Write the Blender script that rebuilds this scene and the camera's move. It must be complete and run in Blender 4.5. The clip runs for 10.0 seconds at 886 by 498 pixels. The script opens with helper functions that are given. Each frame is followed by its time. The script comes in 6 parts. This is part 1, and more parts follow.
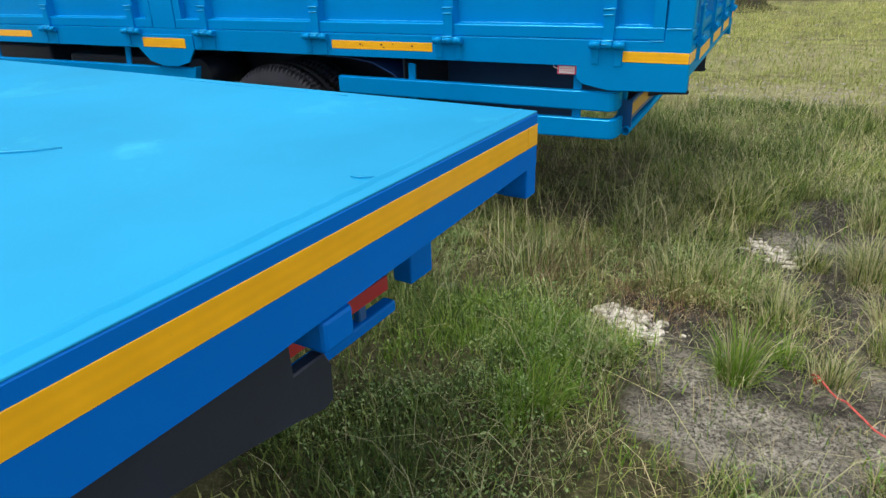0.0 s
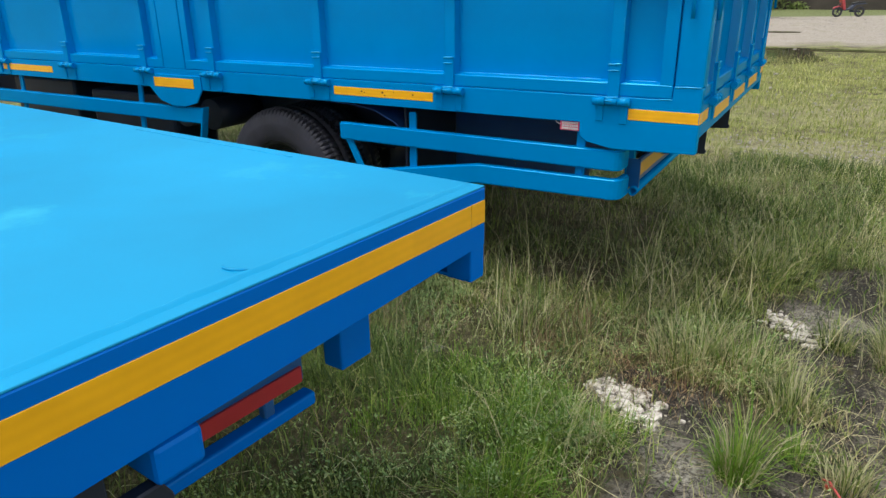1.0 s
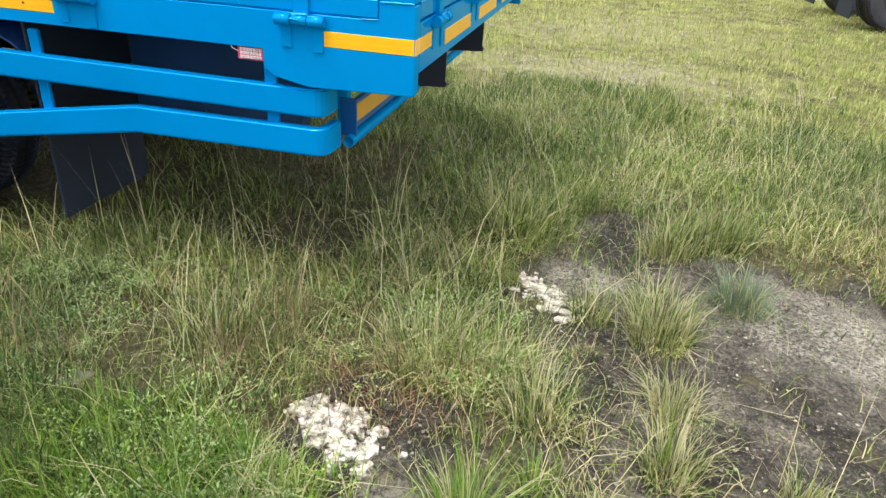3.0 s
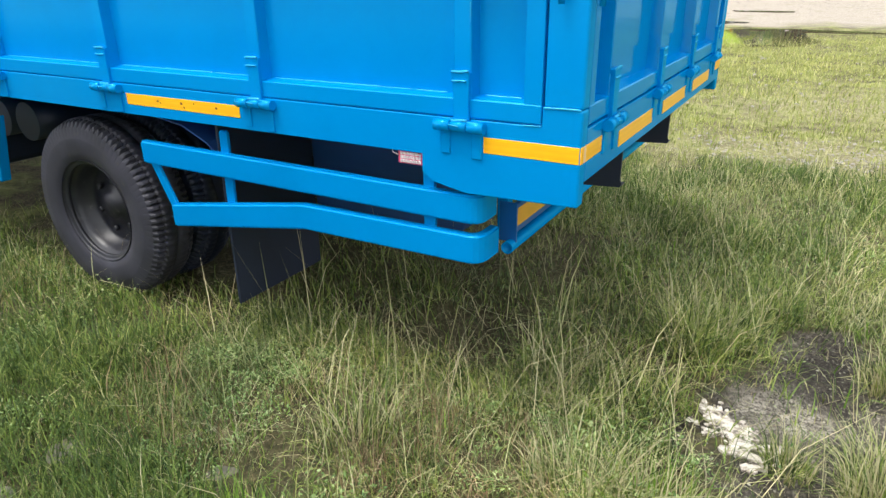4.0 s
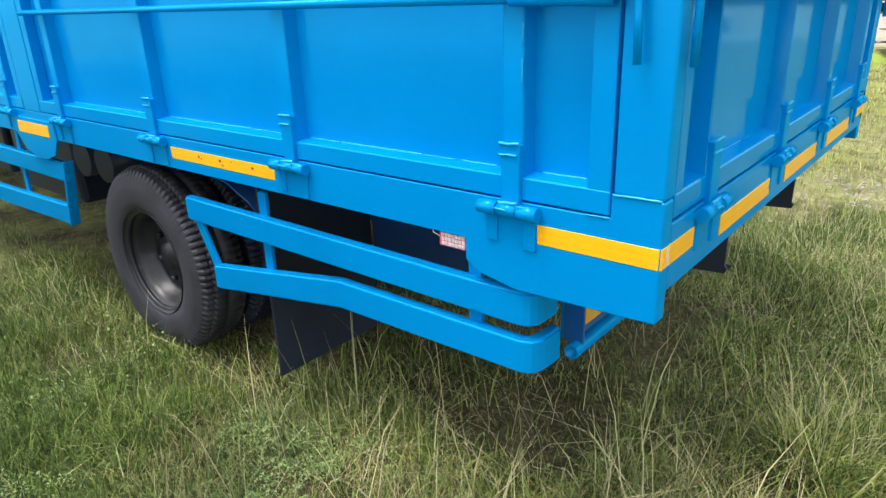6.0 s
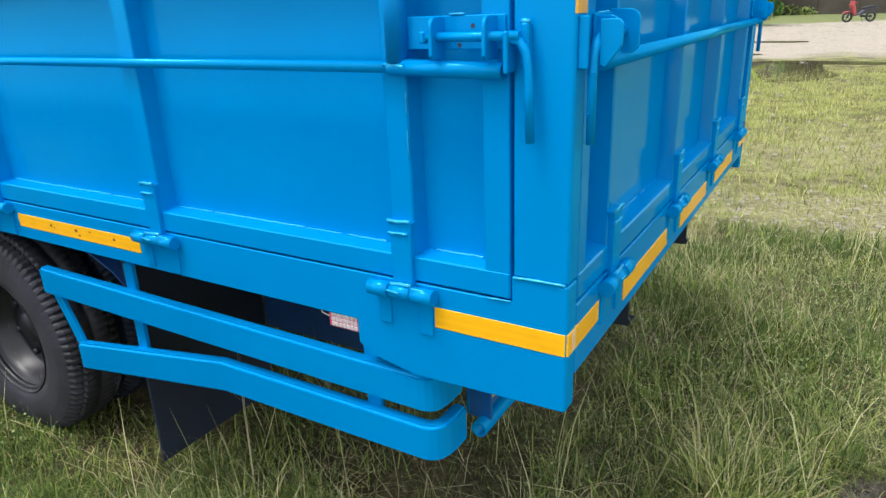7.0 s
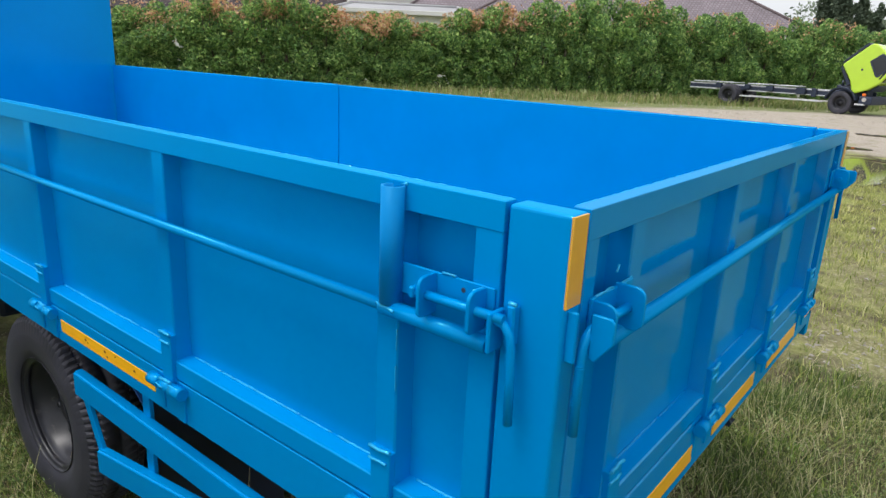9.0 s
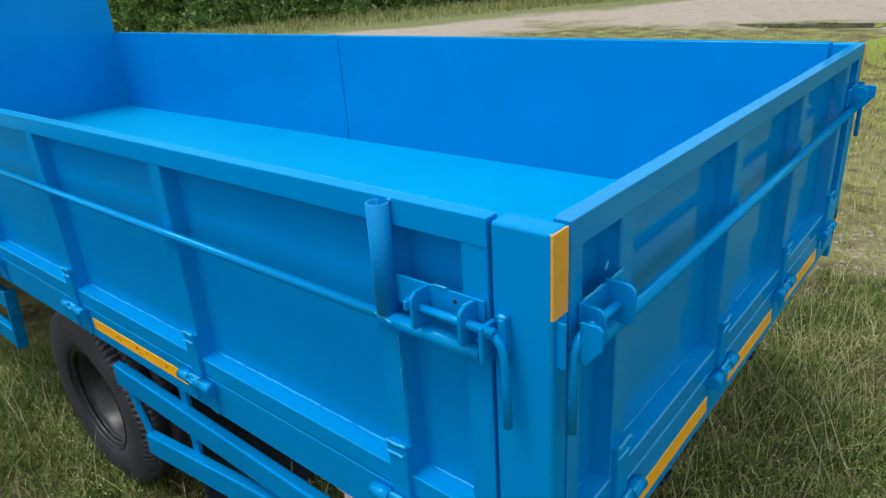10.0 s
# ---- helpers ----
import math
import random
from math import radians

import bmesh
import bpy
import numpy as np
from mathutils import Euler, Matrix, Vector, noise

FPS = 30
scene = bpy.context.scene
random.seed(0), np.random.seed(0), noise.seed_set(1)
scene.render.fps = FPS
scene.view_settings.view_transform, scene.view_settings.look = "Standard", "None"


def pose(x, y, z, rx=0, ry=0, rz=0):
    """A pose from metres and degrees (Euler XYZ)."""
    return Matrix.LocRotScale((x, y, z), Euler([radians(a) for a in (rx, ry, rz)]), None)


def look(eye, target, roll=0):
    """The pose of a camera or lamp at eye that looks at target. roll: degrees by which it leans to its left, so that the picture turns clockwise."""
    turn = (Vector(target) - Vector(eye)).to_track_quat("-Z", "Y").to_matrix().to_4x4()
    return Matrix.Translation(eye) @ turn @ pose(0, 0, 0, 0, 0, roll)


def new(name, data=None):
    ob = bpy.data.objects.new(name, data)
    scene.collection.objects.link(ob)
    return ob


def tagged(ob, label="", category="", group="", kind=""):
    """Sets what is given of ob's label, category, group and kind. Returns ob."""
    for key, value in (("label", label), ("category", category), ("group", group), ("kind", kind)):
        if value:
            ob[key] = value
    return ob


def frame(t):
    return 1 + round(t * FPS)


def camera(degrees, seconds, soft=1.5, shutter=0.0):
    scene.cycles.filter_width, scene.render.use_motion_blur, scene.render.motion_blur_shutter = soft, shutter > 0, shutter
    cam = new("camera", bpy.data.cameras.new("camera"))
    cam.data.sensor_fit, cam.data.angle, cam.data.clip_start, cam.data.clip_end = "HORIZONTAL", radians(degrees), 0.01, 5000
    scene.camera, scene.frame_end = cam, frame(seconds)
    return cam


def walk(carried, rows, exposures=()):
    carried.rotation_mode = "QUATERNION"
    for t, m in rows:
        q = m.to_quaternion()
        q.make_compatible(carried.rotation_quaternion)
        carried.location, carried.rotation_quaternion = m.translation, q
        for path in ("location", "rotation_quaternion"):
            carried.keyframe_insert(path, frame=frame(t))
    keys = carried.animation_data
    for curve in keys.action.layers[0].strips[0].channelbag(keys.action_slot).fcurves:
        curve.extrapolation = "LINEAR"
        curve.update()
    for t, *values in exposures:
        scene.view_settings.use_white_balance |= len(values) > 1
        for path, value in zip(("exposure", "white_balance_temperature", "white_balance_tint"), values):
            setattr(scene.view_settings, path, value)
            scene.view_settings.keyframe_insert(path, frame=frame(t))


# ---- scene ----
cam = camera(67.4, 10.0, soft=1.45)
PATH = [
    (0, (0.329, -2.973, 1.384), (-0.491, -1.342, 0.568), -1.8),
    (0.5, (0.391, -2.802, 1.377), (-0.528, -1.189, 0.631), 0.0),
    (1, (0.429, -2.704, 1.406), (-0.511, -1.088, 0.693), -0.6),
    (1.5, (0.451, -2.602, 1.402), (-0.379, -0.965, 0.607), -1.6),
    (2, (0.466, -2.385, 1.342), (-0.08, -0.715, 0.385), 1.1),
    (2.2, (0.473, -2.278, 1.319), (-0.01, -0.604, 0.337), 4.2),
    (3.3, (0.543, -1.736, 1.362), (0.173, 0.012, 0.464), 3.1),
    (3.5, (0.549, -1.691, 1.381), (0.027, 0.04, 0.527), 2.0),
    (4, (0.519, -1.607, 1.387), (-0.403, -0.006, 0.621), -0.6),
    (4.5, (0.528, -1.478, 1.4), (-0.714, -0.096, 0.66), -0.8),
    (5, (0.533, -1.397, 1.384), (-0.885, -0.195, 0.647), -2.3),
    (5.5, (0.495, -1.3, 1.397), (-0.818, 0.001, 0.633), -3.0),
    (6, (0.44, -1.175, 1.438), (-0.762, 0.26, 0.733), -2.0),
    (6.2, (0.42, -1.151, 1.456), (-0.732, 0.335, 0.774), -1.7),
    (7.3, (0.359, -0.958, 1.556), (-0.596, 0.67, 0.893), -2.1),
    (7.5, (0.361, -0.929, 1.576), (-0.622, 0.713, 0.996), -1.2),
    (8, (0.369, -0.874, 1.649), (-0.681, 0.737, 1.101), 0.4),
    (8.5, (0.386, -0.831, 1.746), (-0.723, 0.757, 1.245), 3.8),
    (9, (0.405, -0.793, 1.847), (-0.788, 0.714, 1.294), 2.7),
    (9.5, (0.418, -0.753, 1.938), (-0.814, 0.676, 1.273), -1.4),
    (10, (0.434, -0.721, 1.987), (-0.78, 0.667, 1.213), -3.8),
]
walk(cam, [(t, look(eye, target, roll)) for t, eye, target, roll in PATH],
     exposures=((0, 0.46, 6500, 10), (0.8, 0.4, 6400, 10), (1.5, 0.36, 6360, 10), (2.2, 0.83, 6480, 10), (3.5, 1.10, 6500, 10), (5.5, 1.20, 6500, 10), (6.2, 1.17, 6500, 10), (7.5, 0.80, 6340, 10),
                (8.0, 0.78, 6330, 10), (9, 0.48, 6400, 11), (10, 0.35, 6400, 11)))

# ---- world and light ----
world = bpy.data.worlds.new("overcast_sky")
scene.world = world
world.use_nodes = True
wn, wl = world.node_tree.nodes, world.node_tree.links
wn.clear()
sky = wn.new("ShaderNodeTexSky")
sky.sky_type = "NISHITA"
sky.sun_disc = False
sky.sun_elevation, sky.sun_rotation = radians(69), radians(213)
sky.air_density, sky.dust_density, sky.ozone_density = 1.0, 5.0, 1.0
soft = wn.new("ShaderNodeHueSaturation")
soft.inputs["Saturation"].default_value = 0.22
back = wn.new("ShaderNodeBackground")
back.inputs["Strength"].default_value = 0.155
wout = wn.new("ShaderNodeOutputWorld")
wl.new(sky.outputs[0], soft.inputs["Color"])
veil = wn.new("ShaderNodeMix")
veil.data_type = "RGBA"
veil.inputs[0].default_value = 0.6
veil.inputs[7].default_value = (5.3, 5.45, 5.6, 1)
wl.new(soft.outputs[0], veil.inputs[6])
wl.new(veil.outputs[2], back.inputs["Color"])
wl.new(back.outputs[0], wout.inputs["Surface"])

sun_data = bpy.data.lights.new("sun", "SUN")
sun_data.energy, sun_data.angle, sun_data.color = 1.15, radians(22), (1.0, 0.96, 0.9)
sun = new("sun", sun_data)
sun.matrix_world = look((-4.5, -7.0, 22), (0, 0, 0))


# ---- materials ----
def shader(name):
    m = bpy.data.materials.new(name)
    m.use_nodes = True
    nt = m.node_tree
    nt.nodes.clear()
    p = nt.nodes.new("ShaderNodeBsdfPrincipled")
    o = nt.nodes.new("ShaderNodeOutputMaterial")
    nt.links.new(p.outputs[0], o.inputs[0])
    return m, nt, p


def noise_node(nt, vec, size, detail=4.0, rough=0.55):
    n = nt.nodes.new("ShaderNodeTexNoise")
    n.inputs["Scale"].default_value = size
    n.inputs["Detail"].default_value = detail
    n.inputs["Roughness"].default_value = rough
    nt.links.new(vec, n.inputs["Vector"])
    return n.outputs["Fac"]


def ramp(nt, fac, *stops):
    r = nt.nodes.new("ShaderNodeValToRGB")
    e = r.color_ramp.elements
    while len(e) < len(stops):
        e.new(0.5)
    for el, (at, col) in zip(e, stops):
        el.position = at
        el.color = (*col, 1) if len(col) == 3 else col
    nt.links.new(fac, r.inputs[0])
    return r.outputs[0]


def blend(nt, fac, a, b, kind="MIX"):
    m = nt.nodes.new("ShaderNodeMix")
    m.data_type, m.blend_type = "RGBA", kind
    for sock, v in ((m.inputs[0], fac), (m.inputs[6], a), (m.inputs[7], b)):
        if isinstance(v, (int, float)):
            sock.default_value = v
        elif isinstance(v, tuple):
            sock.default_value = (*v, 1)
        else:
            nt.links.new(v, sock)
    return m.outputs[2]


def maths(nt, op, a, b=0.0):
    n = nt.nodes.new("ShaderNodeMath")
    n.operation = op
    for sock, v in ((n.inputs[0], a), (n.inputs[1], b)):
        if isinstance(v, (int, float)):
            sock.default_value = v
        else:
            nt.links.new(v, sock)
    return n.outputs[0]


def coords(nt, kind="Object"):
    return nt.nodes.new("ShaderNodeTexCoord").outputs[kind]


def bumped(nt, p, height, strength, dist):
    b = nt.nodes.new("ShaderNodeBump")
    b.inputs["Strength"].default_value, b.inputs["Distance"].default_value = strength, dist
    nt.links.new(height, b.inputs["Height"])
    nt.links.new(b.outputs[0], p.inputs["Normal"])


def surface(name, color, rough=0.5, metal=0.0, var=0.15, size=6.0, grain=90.0, bump=0.1, dist=0.002, coat=0.0, dirt=None, dirt_at=0.6, spec=0.5, tint=(1, 1, 1)):
    """Plain coloured stuff with broad and fine variation, gloss breakup and relief."""
    m, nt, p = shader(name)
    vec = coords(nt)
    broad, fine = noise_node(nt, vec, size), noise_node(nt, vec, grain, 3.0)
    lo, hi = tuple(c * (1 - var) for c in color), tuple(min(1, c * (1 + var)) for c in color)
    col = ramp(nt, broad, (0.3, lo), (0.7, hi))
    if dirt:
        mask = ramp(nt, noise_node(nt, vec, size * 2.3, 6.0, 0.65), (dirt_at, (0, 0, 0)), (dirt_at + 0.12, (1, 1, 1)))
        col = blend(nt, mask, col, dirt)
    nt.links.new(col, p.inputs["Base Color"])
    r = nt.nodes.new("ShaderNodeMapRange")
    r.inputs["To Min"].default_value, r.inputs["To Max"].default_value = max(0.02, rough - 0.07), rough + 0.07
    nt.links.new(broad, r.inputs["Value"])
    nt.links.new(r.outputs[0], p.inputs["Roughness"])
    p.inputs["Metallic"].default_value = metal
    p.inputs["Coat Weight"].default_value = coat
    p.inputs["Specular IOR Level"].default_value = spec
    p.inputs["Coat Roughness"].default_value = 0.06
    p.inputs["Specular Tint"].default_value = (*tint, 1)
    p.inputs["Coat Tint"].default_value = (1, 1, 1, 1)
    if bump:
        bumped(nt, p, fine, bump, dist)
    return m


BLUE = (0.0, 0.238, 0.615)
M = {
    "blue": surface("blue_gloss_paint", BLUE, 0.30, var=0.05, size=2.2, grain=140, bump=0.05, dist=0.001, spec=0.22, tint=(0.2, 0.8, 1.0)),
    "blue_satin": surface("blue_satin_paint", (0.0, 0.205, 0.56), 0.5, var=0.06, size=5, grain=140, bump=0.08, dist=0.001),
    # Darkened blue: the shade of the flatbed's upright faces is in the colour
    "blue_beam": surface("blue_paint_darkened", (0.0, 0.148, 0.66), 0.34, var=0.05, size=2.2, grain=140, bump=0.05, dist=0.001, spec=0.3, tint=(0.3, 0.7, 1.0)),
    "blue_gate": surface("blue_wet_gloss_paint", BLUE, 0.12, var=0.06, size=2.0, grain=60, bump=0.03, dist=0.001, coat=0.06, spec=0.6, tint=(0.3, 0.8, 1.0)),
    # Lightened blue: light from above is put into the deck's base colour
    "blue_deck": surface("blue_paint_lit_deck", (0.006, 0.292, 0.58), 0.40, var=0.13, size=1.4, grain=50, bump=0.08, dist=0.002, coat=0.06,
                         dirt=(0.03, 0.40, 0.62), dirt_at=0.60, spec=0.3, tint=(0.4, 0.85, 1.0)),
    # Bed floor in the deck's lightened tone, top light again in the colour
    "blue_bed": surface("blue_paint_lit_bed", (0.0, 0.32, 0.64), 0.40, var=0.06, size=1.3, grain=50, bump=0.06, dist=0.002),
    # Paler than the gate blue; part of the welds' glint is in the colour
    "bead": surface("weld_bead_glint", (0.02, 0.36, 0.70), 0.25, var=0.2, size=60, grain=220, bump=0.15, dist=0.001, coat=0.1, spec=0.5, tint=(0.4, 0.85, 1.0)),
    # Blue of the underside members; haze and bounced light are mixed into it
    "dark_blue": surface("dark_blue_hazed", (0.003, 0.09, 0.32), 0.35, var=0.15, size=4, coat=0.2),
    "yellow": surface("yellow_reflective_tape", (0.96, 0.478, 0.008), 0.34, var=0.06, size=14, grain=400, bump=0.15, dist=0.0008, coat=0.3,
                      dirt=(0.55, 0.24, 0.02), dirt_at=0.68),
    "orange": surface("amber_reflective_tape", (0.70, 0.36, 0.03), 0.34, var=0.08, size=12, grain=400, bump=0.15, dist=0.0008, coat=0.3),
    "pale": surface("scuffed_tape", (0.75, 0.52, 0.30), 0.5, var=0.2, size=40),
    "red_tape": surface("red_reflective_tape", (0.40, 0.022, 0.035), 0.4, var=0.12, size=14, grain=300, bump=0.1),
    # Black lifted towards blue: haze over the shaded undersides is in the colour
    "black": surface("black_paint_hazed", (0.020, 0.030, 0.060), 0.45, var=0.3, size=5, bump=0.2, dirt=(0.05, 0.045, 0.035), dirt_at=0.66),
    "rubber": surface("tyre_rubber", (0.036, 0.036, 0.050), 0.55, var=0.3, size=9, grain=120, bump=0.25, dirt=(0.06, 0.055, 0.045), dirt_at=0.63),
    # Flap black with a navy lift; the haze in dark places is coloured in
    "flap": surface("flap_black_hazed", (0.011, 0.018, 0.040), 0.55, var=0.25, size=5, bump=0.2, dirt=(0.05, 0.045, 0.04), dirt_at=0.68),
    "rim": surface("dark_steel_rim", (0.022, 0.023, 0.030), 0.38, metal=0.0, var=0.3, size=9, dirt=(0.075, 0.068, 0.066), dirt_at=0.60, spec=0.5),
    # Navy tone for sheets under the bed, with hazy shade put into it
    "navy": surface("navy_shade_tone", (0.012, 0.060, 0.21), 0.6, var=0.2, size=5),
    "steel": surface("bare_steel", (0.45, 0.46, 0.47), 0.38, metal=0.9, var=0.15, size=20),
    "grey": surface("grey_steel_rail", (0.60, 0.61, 0.63), 0.42, metal=0.3, var=0.15, size=4),
    "lime": surface("lime_gloss_paint", (0.50, 0.74, 0.045), 0.25, var=0.05, size=2, bump=0.02, coat=0.6),
    "glass": surface("dark_window_glass", (0.012, 0.015, 0.018), 0.06, var=0.2, size=2, bump=0.0, coat=0.5),
    "lamp_pink": surface("pink_lamp_rim", (0.78, 0.09, 0.20), 0.3, var=0.1, size=30, coat=0.4),
    "lamp_white": surface("clear_lamp_lens", (0.72, 0.66, 0.68), 0.2, var=0.1, size=60, coat=0.5),
    "amber": surface("amber_lens", (0.75, 0.16, 0.01), 0.2, coat=0.5),
    "chrome": surface("chrome", (0.75, 0.76, 0.78), 0.12, metal=1.0, var=0.08, bump=0.0),
    "red": surface("red_plastic", (0.42, 0.05, 0.06), 0.3, var=0.1, coat=0.4),
    "seat": surface("black_seat_vinyl", (0.015, 0.015, 0.016), 0.5),
    "white_wall": surface("white_painted_wall", (0.74, 0.73, 0.70), 0.8, var=0.06, size=0.6, dirt=(0.5, 0.48, 0.44), dirt_at=0.66),
    "fence": surface("weathered_wall", (0.065, 0.055, 0.045), 0.85, var=0.3, size=0.8),
    "bark": surface("bark", (0.10, 0.078, 0.055), 0.9, var=0.35, size=5, grain=30, bump=0.6, dist=0.01),
    "rust": surface("rust", (0.16, 0.06, 0.02), 0.8, var=0.3, size=60),
    "cord": surface("red_cord", (0.62, 0.10, 0.09), 0.7, var=0.2, size=60),
    "plastic_red": surface("red_plastic_scrap", (0.55, 0.09, 0.05), 0.5, var=0.2, size=40),
}


def lined(m):
    """Fine lengthwise lines of rolled reflective tape."""
    nt = m.node_tree
    p = nt.nodes["Principled BSDF"]
    w = nt.nodes.new("ShaderNodeTexWave")
    w.wave_type, w.bands_direction = "BANDS", "Z"
    w.inputs["Scale"].default_value, w.inputs["Distortion"].default_value, w.inputs["Detail Scale"].default_value = 19.0, 1.2, 0.6
    nt.links.new(coords(nt), w.inputs["Vector"])
    src = p.inputs["Base Color"].links[0].from_socket
    nt.links.new(blend(nt, 1.0, src, ramp(nt, w.outputs["Fac"], (0.0, (0.975, 0.96, 0.92)), (1.0, (1.02, 1.02, 1.02))), "MULTIPLY"), p.inputs["Base Color"])


lined(M["yellow"])


def lacquer(m, tint, rough, base, edge, power=3.0):
    """Replaces the clear reflection of a paint by a tinted one that grows towards grazing angles."""
    nt = m.node_tree
    p = nt.nodes["Principled BSDF"]
    p.inputs["Specular IOR Level"].default_value = 0.0
    p.inputs["Coat Weight"].default_value = 0.0
    g = nt.nodes.new("ShaderNodeBsdfGlossy")
    g.inputs["Color"].default_value = (*tint, 1)
    g.inputs["Roughness"].default_value = rough
    for link in list(nt.links):
        if link.to_socket == p.inputs["Normal"]:
            nt.links.new(link.from_socket, g.inputs["Normal"])
    lw = nt.nodes.new("ShaderNodeLayerWeight")
    f = maths(nt, "ADD", maths(nt, "MULTIPLY", maths(nt, "POWER", lw.outputs["Facing"], power), edge), base)
    mix = nt.nodes.new("ShaderNodeMixShader")
    nt.links.new(f, mix.inputs[0])
    nt.links.new(p.outputs[0], mix.inputs[1])
    nt.links.new(g.outputs[0], mix.inputs[2])
    nt.links.new(mix.outputs[0], nt.nodes["Material Output"].inputs[0])


lacquer(M["blue"], (0.14, 0.86, 1.0), 0.19, 0.04, 0.42, 2.8)
lacquer(M["blue_beam"], (0.24, 0.66, 1.0), 0.24, 0.04, 0.25)
lacquer(M["blue_satin"], (0.30, 0.84, 0.92), 0.50, 0.03, 0.20)
lacquer(M["blue_gate"], (0.34, 0.74, 0.84), 0.09, 0.10, 0.30)
lacquer(M["blue_bed"], (0.20, 0.78, 1.0), 0.30, 0.05, 0.22)
lacquer(M["blue_deck"], (0.36, 0.82, 0.92), 0.33, 0.06, 0.25)
lacquer(M["bead"], (0.30, 0.88, 1.0), 0.18, 0.10, 0.14)


def leafy(name, *stops, rough=0.55, sheer=0.22, lo=(0.68, 0.76, 0.66), hi=(1.30, 1.26, 1.06)):
    """Leaves or blades, each of its own tint."""
    m, nt, p = shader(name)
    g = nt.nodes.new("ShaderNodeNewGeometry")
    col = ramp(nt, g.outputs["Random Per Island"], *stops)
    patch = noise_node(nt, coords(nt), 1.3, 3.0)
    col = blend(nt, 0.8, col, ramp(nt, patch, (0.34, lo), (0.66, hi)), "MULTIPLY")
    nt.links.new(col, p.inputs["Base Color"])
    p.inputs["Roughness"].default_value = rough
    p.inputs["Specular IOR Level"].default_value = 0.3
    t = nt.nodes.new("ShaderNodeBsdfTranslucent")
    nt.links.new(col, t.inputs["Color"])
    mix = nt.nodes.new("ShaderNodeMixShader")
    mix.inputs[0].default_value = sheer
    nt.links.new(p.outputs[0], mix.inputs[1])
    nt.links.new(t.outputs[0], mix.inputs[2])
    nt.links.new(mix.outputs[0], nt.nodes["Material Output"].inputs[0])
    return m


M["grass"] = leafy("grass_blades", (0.0, (0.026, 0.046, 0.018)), (0.35, (0.105, 0.165, 0.046)), (0.66, (0.235, 0.315, 0.070)), (0.90, (0.36, 0.40, 0.125)), (1.0, (0.56, 0.52, 0.29)))
M["field"] = leafy("field_grass", (0.0, (0.155, 0.195, 0.042)), (0.35, (0.245, 0.30, 0.070)), (0.65, (0.35, 0.395, 0.105)), (0.87, (0.46, 0.46, 0.165)), (1.0, (0.57, 0.54, 0.28)), lo=(0.84, 0.88, 0.84), hi=(1.12, 1.10, 1.06))
M["dry_field"] = leafy("drying_field_grass", (0.0, (0.24, 0.28, 0.075)), (0.4, (0.36, 0.40, 0.115)), (0.75, (0.50, 0.51, 0.18)), (1.0, (0.64, 0.60, 0.32)), lo=(0.86, 0.90, 0.86), hi=(1.14, 1.10, 1.06))
M["verge"] = leafy("verge_grass", (0.0, (0.11, 0.16, 0.05)), (0.6, (0.22, 0.27, 0.09)), (0.85, (0.34, 0.33, 0.16)), (1.0, (0.45, 0.33, 0.26)))
M["deep"] = leafy("deep_green_grass", (0.0, (0.036, 0.068, 0.020)), (0.6, (0.105, 0.170, 0.040)), (1.0, (0.24, 0.32, 0.085)))
M["dead"] = leafy("dead_grass", (0.0, (0.12, 0.070, 0.042)), (0.6, (0.27, 0.175, 0.11)), (1.0, (0.48, 0.37, 0.24)), sheer=0.1)
M["grit"] = leafy("mixed_grit", (0.0, (0.05, 0.045, 0.04)), (0.5, (0.17, 0.155, 0.135)), (0.88, (0.30, 0.275, 0.24)), (1.0, (0.50, 0.46, 0.40)), rough=0.9, sheer=0.0)
M["thatch"] = leafy("brown_thatch", (0.0, (0.16, 0.11, 0.065)), (0.5, (0.38, 0.29, 0.18)), (0.85, (0.55, 0.45, 0.30)), (1.0, (0.42, 0.40, 0.20)), sheer=0.1)
M["bright"] = leafy("fresh_grass", (0.0, (0.10, 0.20, 0.022)), (0.6, (0.19, 0.34, 0.04)), (1.0, (0.34, 0.42, 0.09)))
M["straw"] = leafy("dry_straw", (0.0, (0.40, 0.34, 0.21)), (0.5, (0.64, 0.57, 0.39)), (1.0, (0.44, 0.46, 0.23)), sheer=0.2)
M["weed"] = leafy("weed_leaves", (0.0, (0.10, 0.18, 0.065)), (0.6, (0.27, 0.39, 0.14)), (1.0, (0.46, 0.54, 0.28)))
M["blue_grass"] = leafy("grey_green_grass", (0.0, (0.14, 0.20, 0.13)), (1.0, (0.28, 0.34, 0.24)))
M["grey_green"] = leafy("dull_green_grass", (0.0, (0.10, 0.145, 0.055)), (0.6, (0.21, 0.265, 0.11)), (1.0, (0.36, 0.38, 0.20)))
M["hedge"] = leafy("hedge_leaves", (0.0, (0.085, 0.17, 0.075)), (0.5, (0.20, 0.35, 0.12)), (0.85, (0.36, 0.53, 0.18)), (1.0, (0.52, 0.62, 0.27)), sheer=0.4)
M["young"] = leafy("red_young_leaves", (0.0, (0.52, 0.24, 0.17)), (0.5, (0.62, 0.38, 0.26)), (1.0, (0.44, 0.42, 0.17)), sheer=0.25)
M["far_leaf"] = leafy("tree_leaves", (0.0, (0.035, 0.065, 0.022)), (0.6, (0.09, 0.14, 0.045)), (1.0, (0.17, 0.22, 0.08)), sheer=0.25)
M["willow"] = leafy("light_drooping_leaves", (0.0, (0.12, 0.17, 0.055)), (0.6, (0.24, 0.31, 0.11)), (1.0, (0.38, 0.45, 0.18)), sheer=0.35)
